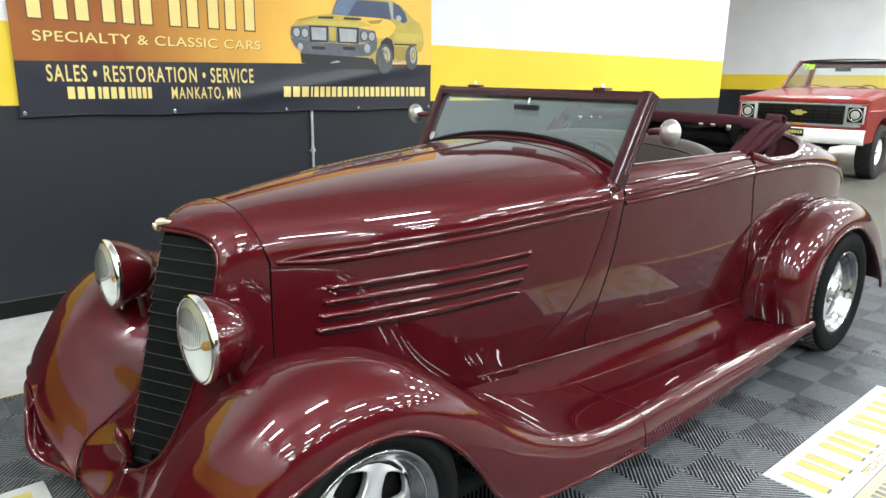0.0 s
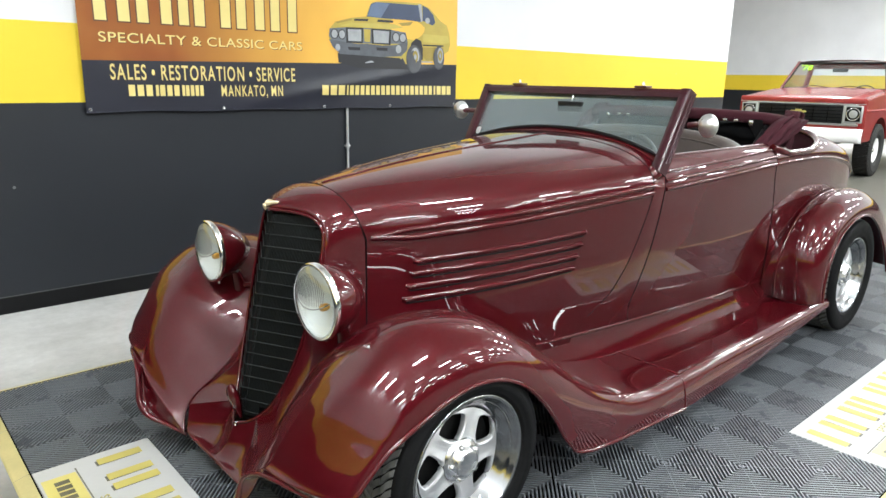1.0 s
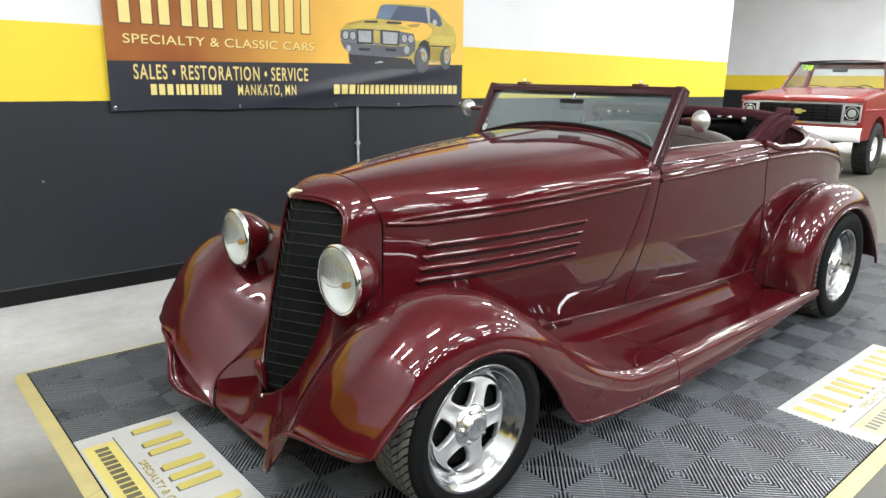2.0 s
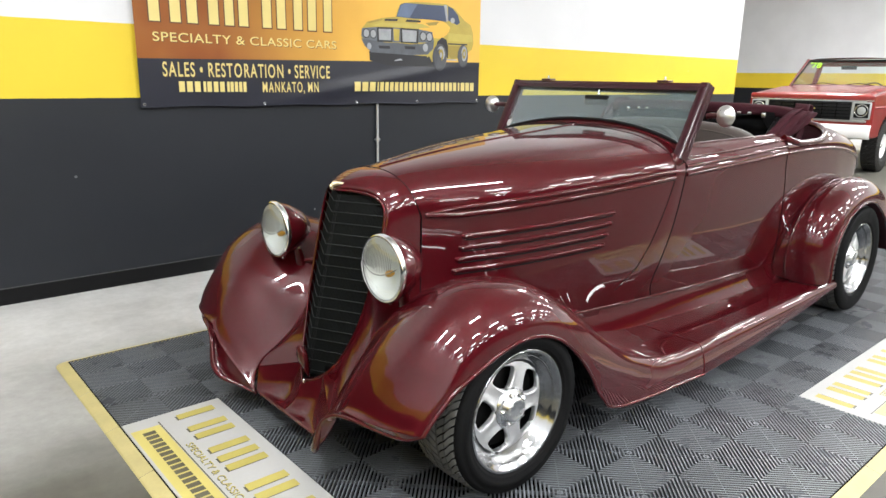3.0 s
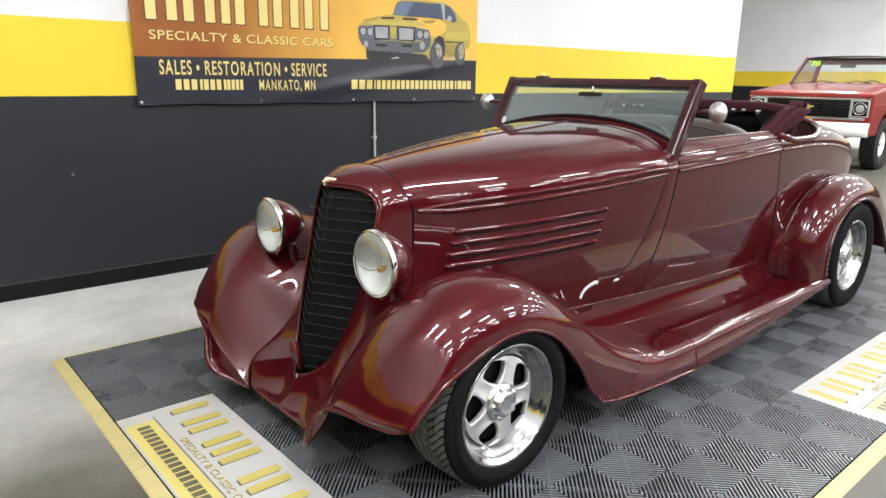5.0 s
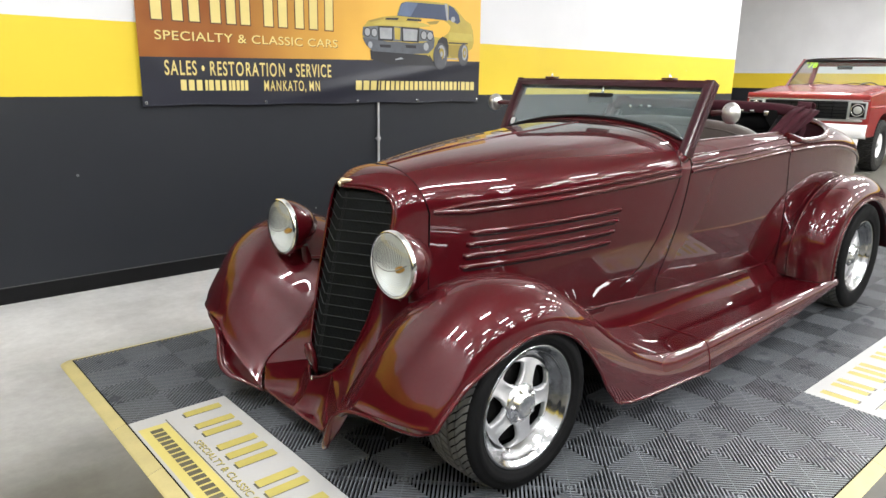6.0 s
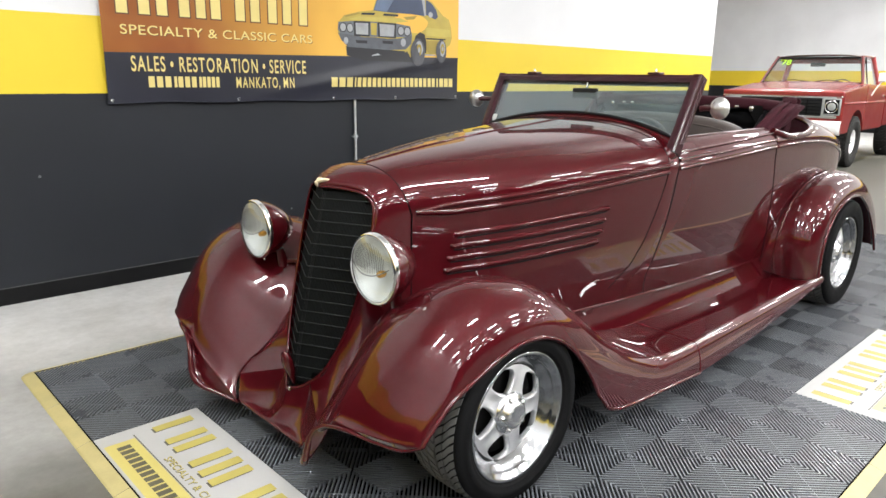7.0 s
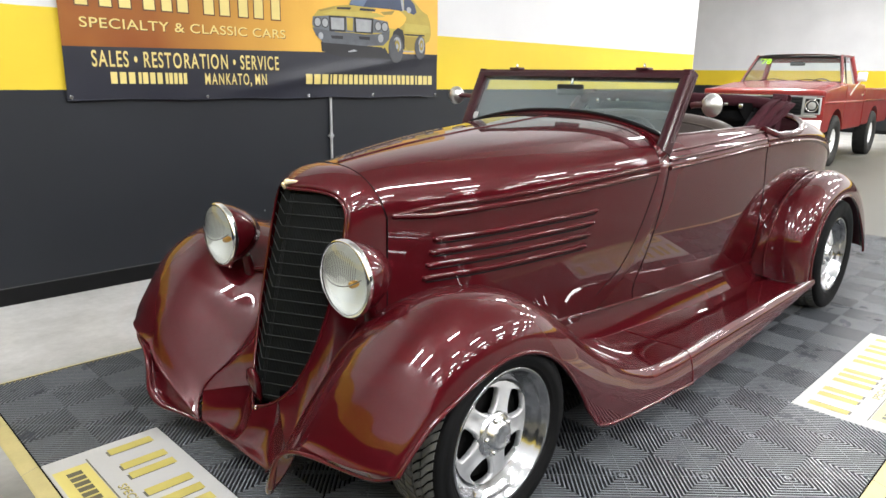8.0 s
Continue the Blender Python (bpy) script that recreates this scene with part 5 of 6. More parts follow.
steer.matrix_basis = pose(1.49, -0.21, 0.985, 0, 28, 0)
for a in (90, 210, 330):
    part("steering_spoke", tube_bm([(0.03, 0, 0), (0.0, 0.18 * math.cos(radians(a)), 0.18 * math.sin(radians(a)))], 0.006, 8), BLACK, steer)
part("column", tube_bm([(0.04, 0, 0), (-0.22, 0, -0.02)], 0.02, 10), BLACK, steer)
seat = part("seat_cushion", box_bm(1.62, 2.08, -0.50, 0.50, 0.52, 0.74, 0.06, 4), LEATHER, car, "taupe leather bench cushion")
rows = []
for h in np.linspace(-0.555, 0.555, 41):
    q = abs(h) / 0.555
    top = 1.168 - 0.045 * q ** 2.2 - 0.05 * q ** 9
    lo = 0.70
    row = [(1.93 + 0.02 * f - 0.02 * math.sin(f * math.pi), h, lo + (top - 0.07 - lo) * f) for f in np.linspace(0, 1, 8)]
    for a in np.linspace(0, math.pi, 11)[1:]:
        row.append((2.02 - 0.07 * math.cos(a), h, top - 0.07 + 0.07 * math.sin(a) ** 0.8))
    row.append((2.11, h, lo))
    rows.append(row)
seat_back = part("seat_back", grid_bm(rows), LEATHER, car, "taupe leather seat back with a rounded top")
part("seat_piping", tube_bm([(1.955, h, 1.128 - 0.045 * (abs(h) / 0.555) ** 2.2 - 0.05 * (abs(h) / 0.555) ** 9) for h in np.linspace(-0.55, 0.55, 31)], 0.0045, 6), LEATHER, seat_back)
part("rear_bulkhead", box_bm(2.16, 2.72, -0.47, 0.47, 0.60, 0.93, 0.03), DARK_FILL, car, "black-lined top well")

# folded top: a canvas-covered header bow across the car, slack cloth behind it, side curtains gathered at the ends
rows = []
for h in np.linspace(-0.575, 0.575, 41):
    e = abs(h) / 0.575
    z = 1.258 - 0.010 * e ** 2 - 0.012 * e ** 10
    rows.append([(2.35 + a + 0.012 * e ** 6, h, z + b) for a, b in ((-0.045, -0.058), (-0.052, -0.045), (-0.054, -0.016), (-0.045, -0.004), (-0.02, 0.002), (0.03, -0.002), (0.045, -0.02), (0.045, -0.055))])
bm = grid_bm(rows, close_v=True)
flat_bm(rows[0], bm)
flat_bm(rows[-1], bm)
bow = part("folded_top", bm, CLOTH, car, "folded maroon canvas top")
rows = []
for h in np.linspace(-0.53, 0.53, 49):
    row = []
    for a in np.linspace(0, 2 * math.pi, 33)[:-1]:
        f = noise.noise(Vector((h * 5, math.cos(a) * 2, math.sin(a) * 2)))
        r = 0.078 + 0.018 * f + 0.010 * math.cos(3 * a + h * 4)
        row.append((2.46 + 1.5 * r * math.cos(a), h, 1.118 + 1.1 * r * math.sin(a)))
    rows.append(row)
bm = grid_bm(rows, close_v=True)
flat_bm(rows[0], bm)
flat_bm(rows[-1], bm)
part("canvas_roll", bm, DARK_FILL, bow, "dark slack lining cloth")


def cloth_strip(path, width, way, s, wave=0.012, k=0.0):
    """A hanging band of cloth along a path of (x, h, z), its width laid off along a direction, with a rippled hem."""
    line = smooth_line(path, 34)
    rows = []
    for i, p in enumerate(line):
        u = i / 33
        row = []
        for f in np.linspace(0, 1, 9):
            w = width * (0.55 + 0.45 * math.sin(math.pi * min(1, u * 1.1 + 0.05)))
            c = Vector((p[0], p[1], p[2])) + Vector(way) * w * f
            c.y += wave * math.sin(11 * f + 6 * u + k) + 0.02 * math.sin(f * math.pi) + 0.4 * wave * math.sin(23 * f - 9 * u + k)
            c.z += 0.4 * wave * math.sin(9 * u + 4 * f + k)
            row.append((c.x, s * c.y, c.z))
        rows.append(row)
    return grid_bm(rows)


for s in (-1, 1):
    # cloth gathered over the irons: lapped folds that rise to a slack loop behind the bow
    folds = (
        (((2.15, 0.555, 1.098), (2.19, 0.572, 1.135), (2.25, 0.590, 1.180), (2.33, 0.606, 1.208), (2.41, 0.612, 1.228)), 0.070, (0.50, 0.0, -0.72), 0.0),
        (((2.20, 0.570, 1.095), (2.25, 0.590, 1.130), (2.32, 0.606, 1.170), (2.40, 0.616, 1.205), (2.47, 0.612, 1.228)), 0.060, (0.60, 0.0, -0.70), 1.6),
        (((2.13, 0.540, 1.105), (2.20, 0.560, 1.160), (2.29, 0.580, 1.212), (2.37, 0.590, 1.240), (2.43, 0.588, 1.246)), 0.055, (0.35, 0.05, -0.9), 3.0),
    )
    for path, w, way, k in folds:
        f = part("canvas_fold", cloth_strip(path, w, way, s, 0.012, k), CLOTH, bow)
        solid(f, 0.006, 0.0)
    # the loop: a sleeve of cloth, open at the side
    rows = []
    for i in range(25):
        a = 2 * math.pi * i / 25
        x, z = 2.425 + 0.034 * math.cos(a) + 0.012 * math.sin(a), 1.222 + 0.036 * math.sin(a)
        rows.append([(x, s * (0.625 + 0.006 * math.sin(3 * a) - 0.075 * f), z + 0.004 * math.sin(5 * a) * f) for f in np.linspace(0, 1, 6)])
    solid(part("canvas_fold", grid_bm(rows, close_u=True), CLOTH, bow), 0.006, 0.0)
    # black disc closes the loop and paints in its shaded inside
    part("fold_inside", lathe_bm([(0.0005, 0.0), (0.034, 0.0)], 24, "y"), DARK_FILL, bow, "dark disc for the shaded inside of the fold").location = (2.425, s * 0.585, 1.222)
    part("iron_plate", flat_bm([(2.285, s * 0.50, 1.215), (2.305, s * 0.40, 1.215), (2.30, s * 0.47, 1.12), (2.29, s * 0.53, 1.11)]), BLACK, bow, "dark triangular hinge plate", smooth=False)
    part("roof_iron", tube_bm([(2.22, s * 0.50, 1.09), (2.33, s * 0.51, 1.20), (2.45, s * 0.51, 1.17)], 0.010, 8), BLACK, bow)
    part("iron_bracket", box_bm(2.285, 2.335, s * 0.44 - 0.012, s * 0.44 + 0.012, 1.180, 1.210, 0.004), CHROME, bow, "chrome hinge bracket")
    for y in (0.30, 0.36):
        part("iron_bracket", box_bm(2.285, 2.31, s * y - 0.012, s * y + 0.012, 1.196, 1.212, 0.003), CHROME, bow)
    # the gathered curtain that hangs into the well
    rows = []
    for i, u in enumerate(np.linspace(0, 1, 20)):
        x, z = 2.45 + 0.025 * math.sin(u * 4), 1.195 - 0.155 * u
        rows.append([(x + 0.030 * f, s * (0.565 + 0.016 * math.sin(f * 6 + u * 3)), z) for f in np.linspace(-1, 1, 9)])
    solid(part("well_lining", grid_bm(rows), CLOTH, bow, "gathered maroon well lining"), 0.005, 0.0)


# ---- banner on the wall ----
BX0, BX1, BZ0, BZ1 = -0.115, 2.862, 1.152, 2.16


def ripple(x, z):
    """Distance of the hanging vinyl from the wall: shallow drapes that run slantwise to the fixings."""
    v = 0.5 + 0.5 * math.sin(3.1 * x + 4.0 * z) * math.sin(1.7 * x - 5.0 * z + 0.6)
    fold = math.exp(-((z - 1.25 - 0.16 * (x - 1.2)) / 0.05) ** 2) * math.exp(-((x - 1.9) / 0.8) ** 2)
    return WY - 0.030 - 0.008 * v - 0.010 * fold


def vinyl(poly, lift, n=0):
    """A printed shape on the banner, from points (x, z), laid on its ripples."""
    bm = bmesh.new()
    bm.faces.new([bm.verts.new((x, 0, z)) for x, z in poly])
    if n:
        bmesh.ops.triangulate(bm, faces=bm.faces[:])
        bmesh.ops.subdivide_edges(bm, edges=bm.edges[:], cuts=n, use_grid_fill=True)
    for v in bm.verts:
        v.co.y = ripple(v.co.x, v.co.z) - lift
    return bm


INK = gradient("printed_sunset_vinyl", (0.23, 0.016, 0.011), (0.92, 0.54, 0.10), 0.42, 2.00)
NAVY = surface("navy_vinyl", (0.022, 0.024, 0.040), rough=0.34, vary=0.12, scale=4, bump=0.0)
INK_GOLD = surface("pale_gold_ink", (0.72, 0.59, 0.21), tone=0.92, rough=0.4, vary=0.05, scale=6, bump=0.0)
INK_BROWN = surface("brown_ink", (0.16, 0.06, 0.02), rough=0.4, vary=0.05, scale=6, bump=0.0)
CAR_YELLOW = surface("printed_yellow", (0.72, 0.55, 0.085), rough=0.4, vary=0.16, scale=9, bump=0.0)
CAR_SHADE = surface("printed_ochre", (0.50, 0.37, 0.06), rough=0.4, vary=0.16, scale=9, bump=0.0)
CAR_BLUE = surface("printed_blue", (0.045, 0.075, 0.16), rough=0.4, vary=0.25, scale=9, bump=0.0)
CAR_GREY = surface("printed_grey", (0.20, 0.22, 0.25), rough=0.4, vary=0.2, scale=12, bump=0.0)
CAR_SILVER = surface("printed_silver", (0.55, 0.57, 0.60), rough=0.4, vary=0.2, scale=20, bump=0.0)
CAR_LIGHT = surface("printed_pale_yellow", (0.80, 0.64, 0.12), rough=0.4, vary=0.12, scale=9, bump=0.0)
CAR_SKY = surface("printed_pale_blue", (0.16, 0.23, 0.38), rough=0.4, vary=0.2, scale=9, bump=0.0)
CAR_STEEL = surface("printed_steel", (0.15, 0.165, 0.19), rough=0.4, vary=0.25, scale=14, bump=0.0)
CAR_RUBBER = surface("printed_rubber", (0.10, 0.105, 0.12), rough=0.4, vary=0.2, scale=12, bump=0.0)
CAR_DARK = surface("printed_black", (0.02, 0.02, 0.025), rough=0.4, vary=0.2, scale=12, bump=0.0)

banner = thing("banner", "printed vinyl showroom banner, orange fading to yellow over navy", "banner")
xs, zs = np.linspace(BX0, BX1, 90), np.linspace(BZ0, BZ1, 40)


def split(x):
    return 1.462 + 0.016 * (x - BX0)


rows = []
for x in xs:
    rows.append([(x, ripple(x, z), z) for z in np.linspace(BZ0 + 0.008 * math.sin((x - BX0) * 4.2) ** 2, split(x), 20)])
part("navy_field", grid_bm(rows), NAVY, banner, "navy lower field")
rows = []
for x in xs:
    rows.append([(x, ripple(x, z), z) for z in np.linspace(split(x), BZ1, 24)])
part("sunset_field", grid_bm(rows), INK, banner, "orange to yellow upper field")
part("hem", tube_bm([(x, ripple(x, BZ0) - 0.001, BZ0 + 0.008 * math.sin((x - BX0) * 4.2) ** 2 + 0.004) for x in xs], 0.0035, 6), NAVY, banner)
for x in (-0.092, 0.74, 1.53, 2.14, 2.84):
    g = lathe_bm([(0.004, -0.001), (0.0085, -0.003), (0.011, 0.0), (0.011, 0.002)], 16, "y")
    part("eyelet", g, CHROME, banner, "small metal eyelet").location = (x, ripple(x, BZ0 + 0.02) - 0.002, BZ0 + 0.022)


def banner_words(text, x0, x1, z0, cap, mat, lift=0.0022, bold=0.012, narrow=0.84):
    words(text, cap / 0.69, mat, banner, "letter", Matrix.Translation((x0, z0, 0)), extrude=0.0, width=x1 - x0, bold=bold, narrow=narrow, lay=lambda p: (p.x, ripple(p.x, p.y) - lift, p.y))


def bars(spans, z0, z1, mat, lift=0.0022):
    for a, b in spans:
        part("bar", vinyl([(a, z0), (b, z0), (b, z1), (a, z1)], lift, 3), mat, banner, smooth=False)


def cells(x0, x1, n, fill=0.72):
    w = (x1 - x0) / n
    return [(x0 + w * i, x0 + w * (i + fill)) for i in range(n)]


for dx, dz, mt, li in ((0.004, -0.004, INK_BROWN, 0.0016), (0, 0, INK_GOLD, 0.0024)):
    banner_words("SALES \u2022 RESTORATION \u2022 SERVICE", 0.035 + dx, 1.292 + dx, 1.354 + dz, 0.090, mt, li)
    banner_words("MANKATO, MN", 0.725 + dx, 1.188 + dx, 1.252 + dz, 0.072, mt, li, 0.008)
    banner_words("SPECIALTY & CLASSIC CARS", -0.010 + dx, 1.355 + dx, 1.572 + dz, 0.056, mt, li, 0.006, 0.94)
bars(cells(0.136, 0.295, 3) + [(0.300, 0.318)] + cells(0.326, 0.46, 3) + [(0.466, 0.484)] + cells(0.490, 0.615, 4), 1.254, 1.322, INK_GOLD)
bars(cells(1.51, 1.725, 3, 0.78) + [(1.728, 1.742)] + cells(1.755, 2.60, 17) + [(2.605, 2.625)] + cells(2.64, 2.81, 3, 0.8), 1.258, 1.330, INK_GOLD)
# brand mark as plain gold strokes with a brown edge
strokes = []
for a, w, k in ((0.0, 0.20, 2), (0.245, 0.21, 2), (0.50, 0.062, 1), (0.60, 0.24, 2), (0.885, 0.20, 2), (1.135, 0.20, 2)):
    if k == 1:
        strokes.append((a, a + w))
    else:
        strokes += [(a, a + 0.066), (a + w - 0.066, a + w)]
bars([(-0.02 + a - 0.008, -0.02 + b + 0.008) for a, b in strokes], 1.686, 1.962, INK_BROWN, 0.0016)
bars([(-0.02 + a, -0.02 + b) for a, b in strokes], 1.694, 1.955, INK_GOLD, 0.0026)


# printed picture of a yellow coupe
def pic(u, v):
    return 1.585 + 1.262 * u, 1.865 - 0.45 * v


def shape(name, pts, mat, lift):
    part(name, vinyl([pic(u, v) for u, v in pts], lift), mat, banner, smooth=False)


def oval(u, v, a, b, n=20):
    return [(u + a * math.cos(2 * math.pi * k / n), v + b * math.sin(2 * math.pi * k / n)) for k in range(n)]


shape("printed_shadow", [(0.057, 0.664), (0.538, 0.687), (0.590, 0.900), (0.198, 0.896), (0.061, 0.818)], CAR_DARK, 0.0016)
shape("printed_body", [(0.003, 0.293), (0.042, 0.176), (0.155, 0.091), (0.261, 0.051), (0.280, -0.096), (0.307, -0.187), (0.380, -0.222), (0.548, -0.249), (0.687, -0.251), (0.765, -0.184), (0.812, -0.082), (0.861, 0.024), (0.916, 0.087), (0.940, 0.233), (0.948, 0.433), (0.933, 0.553), (0.901, 0.600), (0.881, 0.709), (0.742, 0.753), (0.680, 0.747), (0.579, 0.818), (0.518, 0.709), (0.289, 0.691), (0.074, 0.662), (0.027, 0.573), (-0.002, 0.427)], CAR_YELLOW, 0.0022)
shape("printed_side", [(0.709, 0.504), (0.889, 0.493), (0.891, 0.622), (0.870, 0.700), (0.742, 0.742), (0.711, 0.671)], CAR_SHADE, 0.0026)
shape("printed_side", [(0.707, 0.267), (0.929, 0.276), (0.942, 0.402), (0.888, 0.420), (0.708, 0.411)], CAR_LIGHT, 0.0026)
shape("printed_hood", [(0.076, 0.227), (0.155, 0.167), (0.476, 0.140), (0.550, 0.189), (0.438, 0.227), (0.243, 0.227), (0.128, 0.238)], CAR_LIGHT, 0.0026)
shape("printed_line", [(0.708, 0.453), (0.888, 0.447), (0.889, 0.473), (0.708, 0.478)], CAR_DARK, 0.0030)
shape("printed_glass", [(0.266, 0.051), (0.297, -0.158), (0.334, -0.198), (0.672, -0.218), (0.689, 0.064), (0.574, 0.053), (0.381, 0.058)], CAR_BLUE, 0.0028)
shape("printed_glass_glare", [(0.270, 0.040), (0.302, -0.149), (0.338, -0.196), (0.437, -0.196), (0.372, 0.051)], CAR_SKY, 0.0031)
shape("printed_glass", [(0.702, -0.222), (0.749, -0.182), (0.797, -0.069), (0.814, 0.062), (0.788, 0.109), (0.704, 0.040)], CAR_BLUE, 0.0028)
shape("printed_pillar", [(0.666, -0.236), (0.692, -0.231), (0.704, 0.051), (0.689, 0.064)], CAR_SILVER, 0.0033)
shape("printed_mirror", oval(0.746, 0.033, 0.020, 0.051), CAR_SILVER, 0.0036)
shape("printed_scoop", [(0.176, 0.104), (0.280, 0.087), (0.270, 0.127), (0.172, 0.136)], CAR_DARK, 0.0030)
shape("printed_scoop", [(0.349, 0.084), (0.467, 0.082), (0.462, 0.118), (0.339, 0.124)], CAR_DARK, 0.0030)
shape("printed_crease", [(0.042, 0.176), (0.155, 0.100), (0.163, 0.127), (0.059, 0.196)], CAR_SHADE, 0.0030)
shape("printed_crease", [(0.506, 0.116), (0.624, 0.076), (0.599, 0.140), (0.535, 0.160)], CAR_SHADE, 0.0030)
shape("printed_nose", [(0.003, 0.284), (0.119, 0.247), (0.243, 0.238), (0.438, 0.236), (0.565, 0.267), (0.582, 0.427), (0.556, 0.460), (0.198, 0.496), (0.024, 0.478), (-0.002, 0.407)], CAR_GREY, 0.0029)
shape("printed_divider", [(0.243, 0.256), (0.293, 0.258), (0.289, 0.464), (0.248, 0.460)], CAR_YELLOW, 0.0034)
shape("printed_surround", [(0.115, 0.249), (0.239, 0.238), (0.235, 0.491), (0.118, 0.496)], CAR_DARK, 0.0032)
shape("printed_surround", [(0.298, 0.238), (0.448, 0.236), (0.445, 0.493), (0.303, 0.491)], CAR_DARK, 0.0032)
shape("printed_grille", [(0.128, 0.276), (0.225, 0.269), (0.225, 0.462), (0.132, 0.464)], CAR_SILVER, 0.0036)
shape("printed_grille", [(0.312, 0.264), (0.434, 0.267), (0.429, 0.467), (0.317, 0.471)], CAR_SILVER, 0.0036)
shape("printed_bumper", [(-0.002, 0.453), (0.109, 0.487), (0.198, 0.504), (0.271, 0.496), (0.383, 0.511), (0.478, 0.491), (0.582, 0.427), (0.577, 0.571), (0.529, 0.678), (0.383, 0.702), (0.198, 0.689), (0.074, 0.682), (0.023, 0.573)], CAR_STEEL, 0.0031)
shape("printed_bumper_slot", [(0.127, 0.562), (0.216, 0.560), (0.216, 0.609), (0.135, 0.609)], CAR_DARK, 0.0036)
shape("printed_bumper_slot", [(0.335, 0.547), (0.421, 0.547), (0.421, 0.598), (0.340, 0.596)], CAR_DARK, 0.0036)
shape("printed_lamp", oval(0.036, 0.364, 0.027, 0.080), CAR_DARK, 0.0034)
shape("printed_lamp", oval(0.036, 0.364, 0.021, 0.065), CAR_SILVER, 0.0038)
shape("printed_lamp", oval(0.088, 0.367, 0.026, 0.080), CAR_DARK, 0.0034)
shape("printed_lamp", oval(0.088, 0.367, 0.021, 0.066), CAR_SILVER, 0.0038)
shape("printed_lamp", oval(0.487, 0.358, 0.030, 0.086), CAR_DARK, 0.0034)
shape("printed_lamp", oval(0.487, 0.358, 0.023, 0.071), CAR_SILVER, 0.0038)
shape("printed_lamp", oval(0.541, 0.362, 0.030, 0.085), CAR_DARK, 0.0034)
shape("printed_lamp", oval(0.541, 0.362, 0.024, 0.069), CAR_SILVER, 0.0038)
shape("printed_lamp", oval(0.057, 0.578, 0.017, 0.058), CAR_SILVER, 0.0038)
shape("printed_lamp", oval(0.508, 0.558, 0.022, 0.071), CAR_SILVER, 0.0038)
shape("printed_arch", [(0.597, 0.569), (0.612, 0.433), (0.651, 0.356), (0.693, 0.391), (0.709, 0.516), (0.711, 0.724), (0.598, 0.733)], CAR_DARK, 0.0032)
shape("printed_tyre", oval(0.634, 0.720, 0.064, 0.249), CAR_RUBBER, 0.0050)
shape("printed_wheel", oval(0.643, 0.678, 0.036, 0.164), CAR_SILVER, 0.0064)
shape("printed_wheel", oval(0.643, 0.678, 0.023, 0.109), CAR_SHADE, 0.0076)
shape("printed_hub", oval(0.643, 0.678, 0.011, 0.049), CAR_SILVER, 0.0088)
shape("printed_tyre", oval(0.848, 0.680, 0.049, 0.213), CAR_RUBBER, 0.0050)
shape("printed_wheel", oval(0.858, 0.636, 0.027, 0.142), CAR_SILVER, 0.0064)
shape("printed_wheel", oval(0.858, 0.636, 0.018, 0.095), CAR_SHADE, 0.0076)
shape("printed_hub", oval(0.858, 0.636, 0.008, 0.044), CAR_SILVER, 0.0088)
shape("printed_line", [(0.696, 0.747), (0.796, 0.749), (0.796, 0.769), (0.696, 0.771)], CAR_SILVER, 0.0034)
shape("printed_mark", [(0.253, 0.802), (0.299, 0.769), (0.322, 0.796), (0.253, 0.818)], CAR_SILVER, 0.0034)


# ---- printed white panels in the mat, edging and tiles ----
MX0, MX1, MY0, MY1, MZ = -0.92, 5.48, -1.46, 1.34, 0.016


def floor_panel(m):
    """1.2 m by 0.4 m printed board; x runs along the print, y up the letters."""
    ob = thing("floor_panel", "white printed panel set into the tile mat, yellow lettering", "sign", group="printed floor panels")
    ob.matrix_basis = m
    part("board", box_bm(0.002, 1.198, 0.002, 0.398, 0.0, MZ, 0.002, 1), PANEL, ob, smooth=False)

    def flat(name, x0, x1, y0, y1, mt, lift):
        part(name, flat_bm([(x0, y0, MZ + lift), (x1, y0, MZ + lift), (x1, y1, MZ + lift), (x0, y1, MZ + lift)]), mt, ob, smooth=False, recalc=False)

    pale = surface("pale_yellow_ink", (0.84, 0.72, 0.22), rough=0.35, vary=0.06, bump=0.0)
    flat("band", 0.085, 1.115, 0.012, 0.122, pale, 0.0006)
    flat("rule", 0.06, 1.14, 0.124, 0.129, INK_DARK, 0.0006)
    for a, b in cells(0.12, 1.08, 26, 0.74):
        flat("bar", a, b, 0.045, 0.092, INK_DARK, 0.0012)
    k = 0.80
    for a, w, n in ((0.0, 0.20, 2), (0.245, 0.21, 2), (0.50, 0.062, 1), (0.60, 0.24, 2), (0.885, 0.20, 2), (1.135, 0.20, 2)):
        for c, d in (((a + 0.008, a + w - 0.008),) if n == 1 else ((a, a + 0.046), (a + w - 0.046, a + w))):
            flat("bar", 0.062 + c * k, 0.062 + d * k, 0.190, 0.340, INK_DARK, 0.0006)
            flat("bar", 0.055 + c * k - 0.004, 0.055 + d * k + 0.003, 0.198, 0.349, INK_YELLOW, 0.0012)
    words("SPECIALTY & CLASSIC CARS", 0.038, INK_YELLOW, ob, "letter", pose(0.30, 0.146, MZ + 0.0012), extrude=0.0, width=0.58)
    words("SPECIALTY & CLASSIC CARS", 0.038, INK_DARK, ob, "letter", pose(0.302, 0.143, MZ + 0.0006), extrude=0.0, width=0.58)
    return ob


floor_panel(pose(-0.92, 0.54, 0, 0, 0, -90))
floor_panel(pose(1.48, -1.46, 0, 0, 0, 0))

mat_ = thing("tile_mat", "grey ribbed interlocking floor tiles with pale yellow edging", "floor mat")


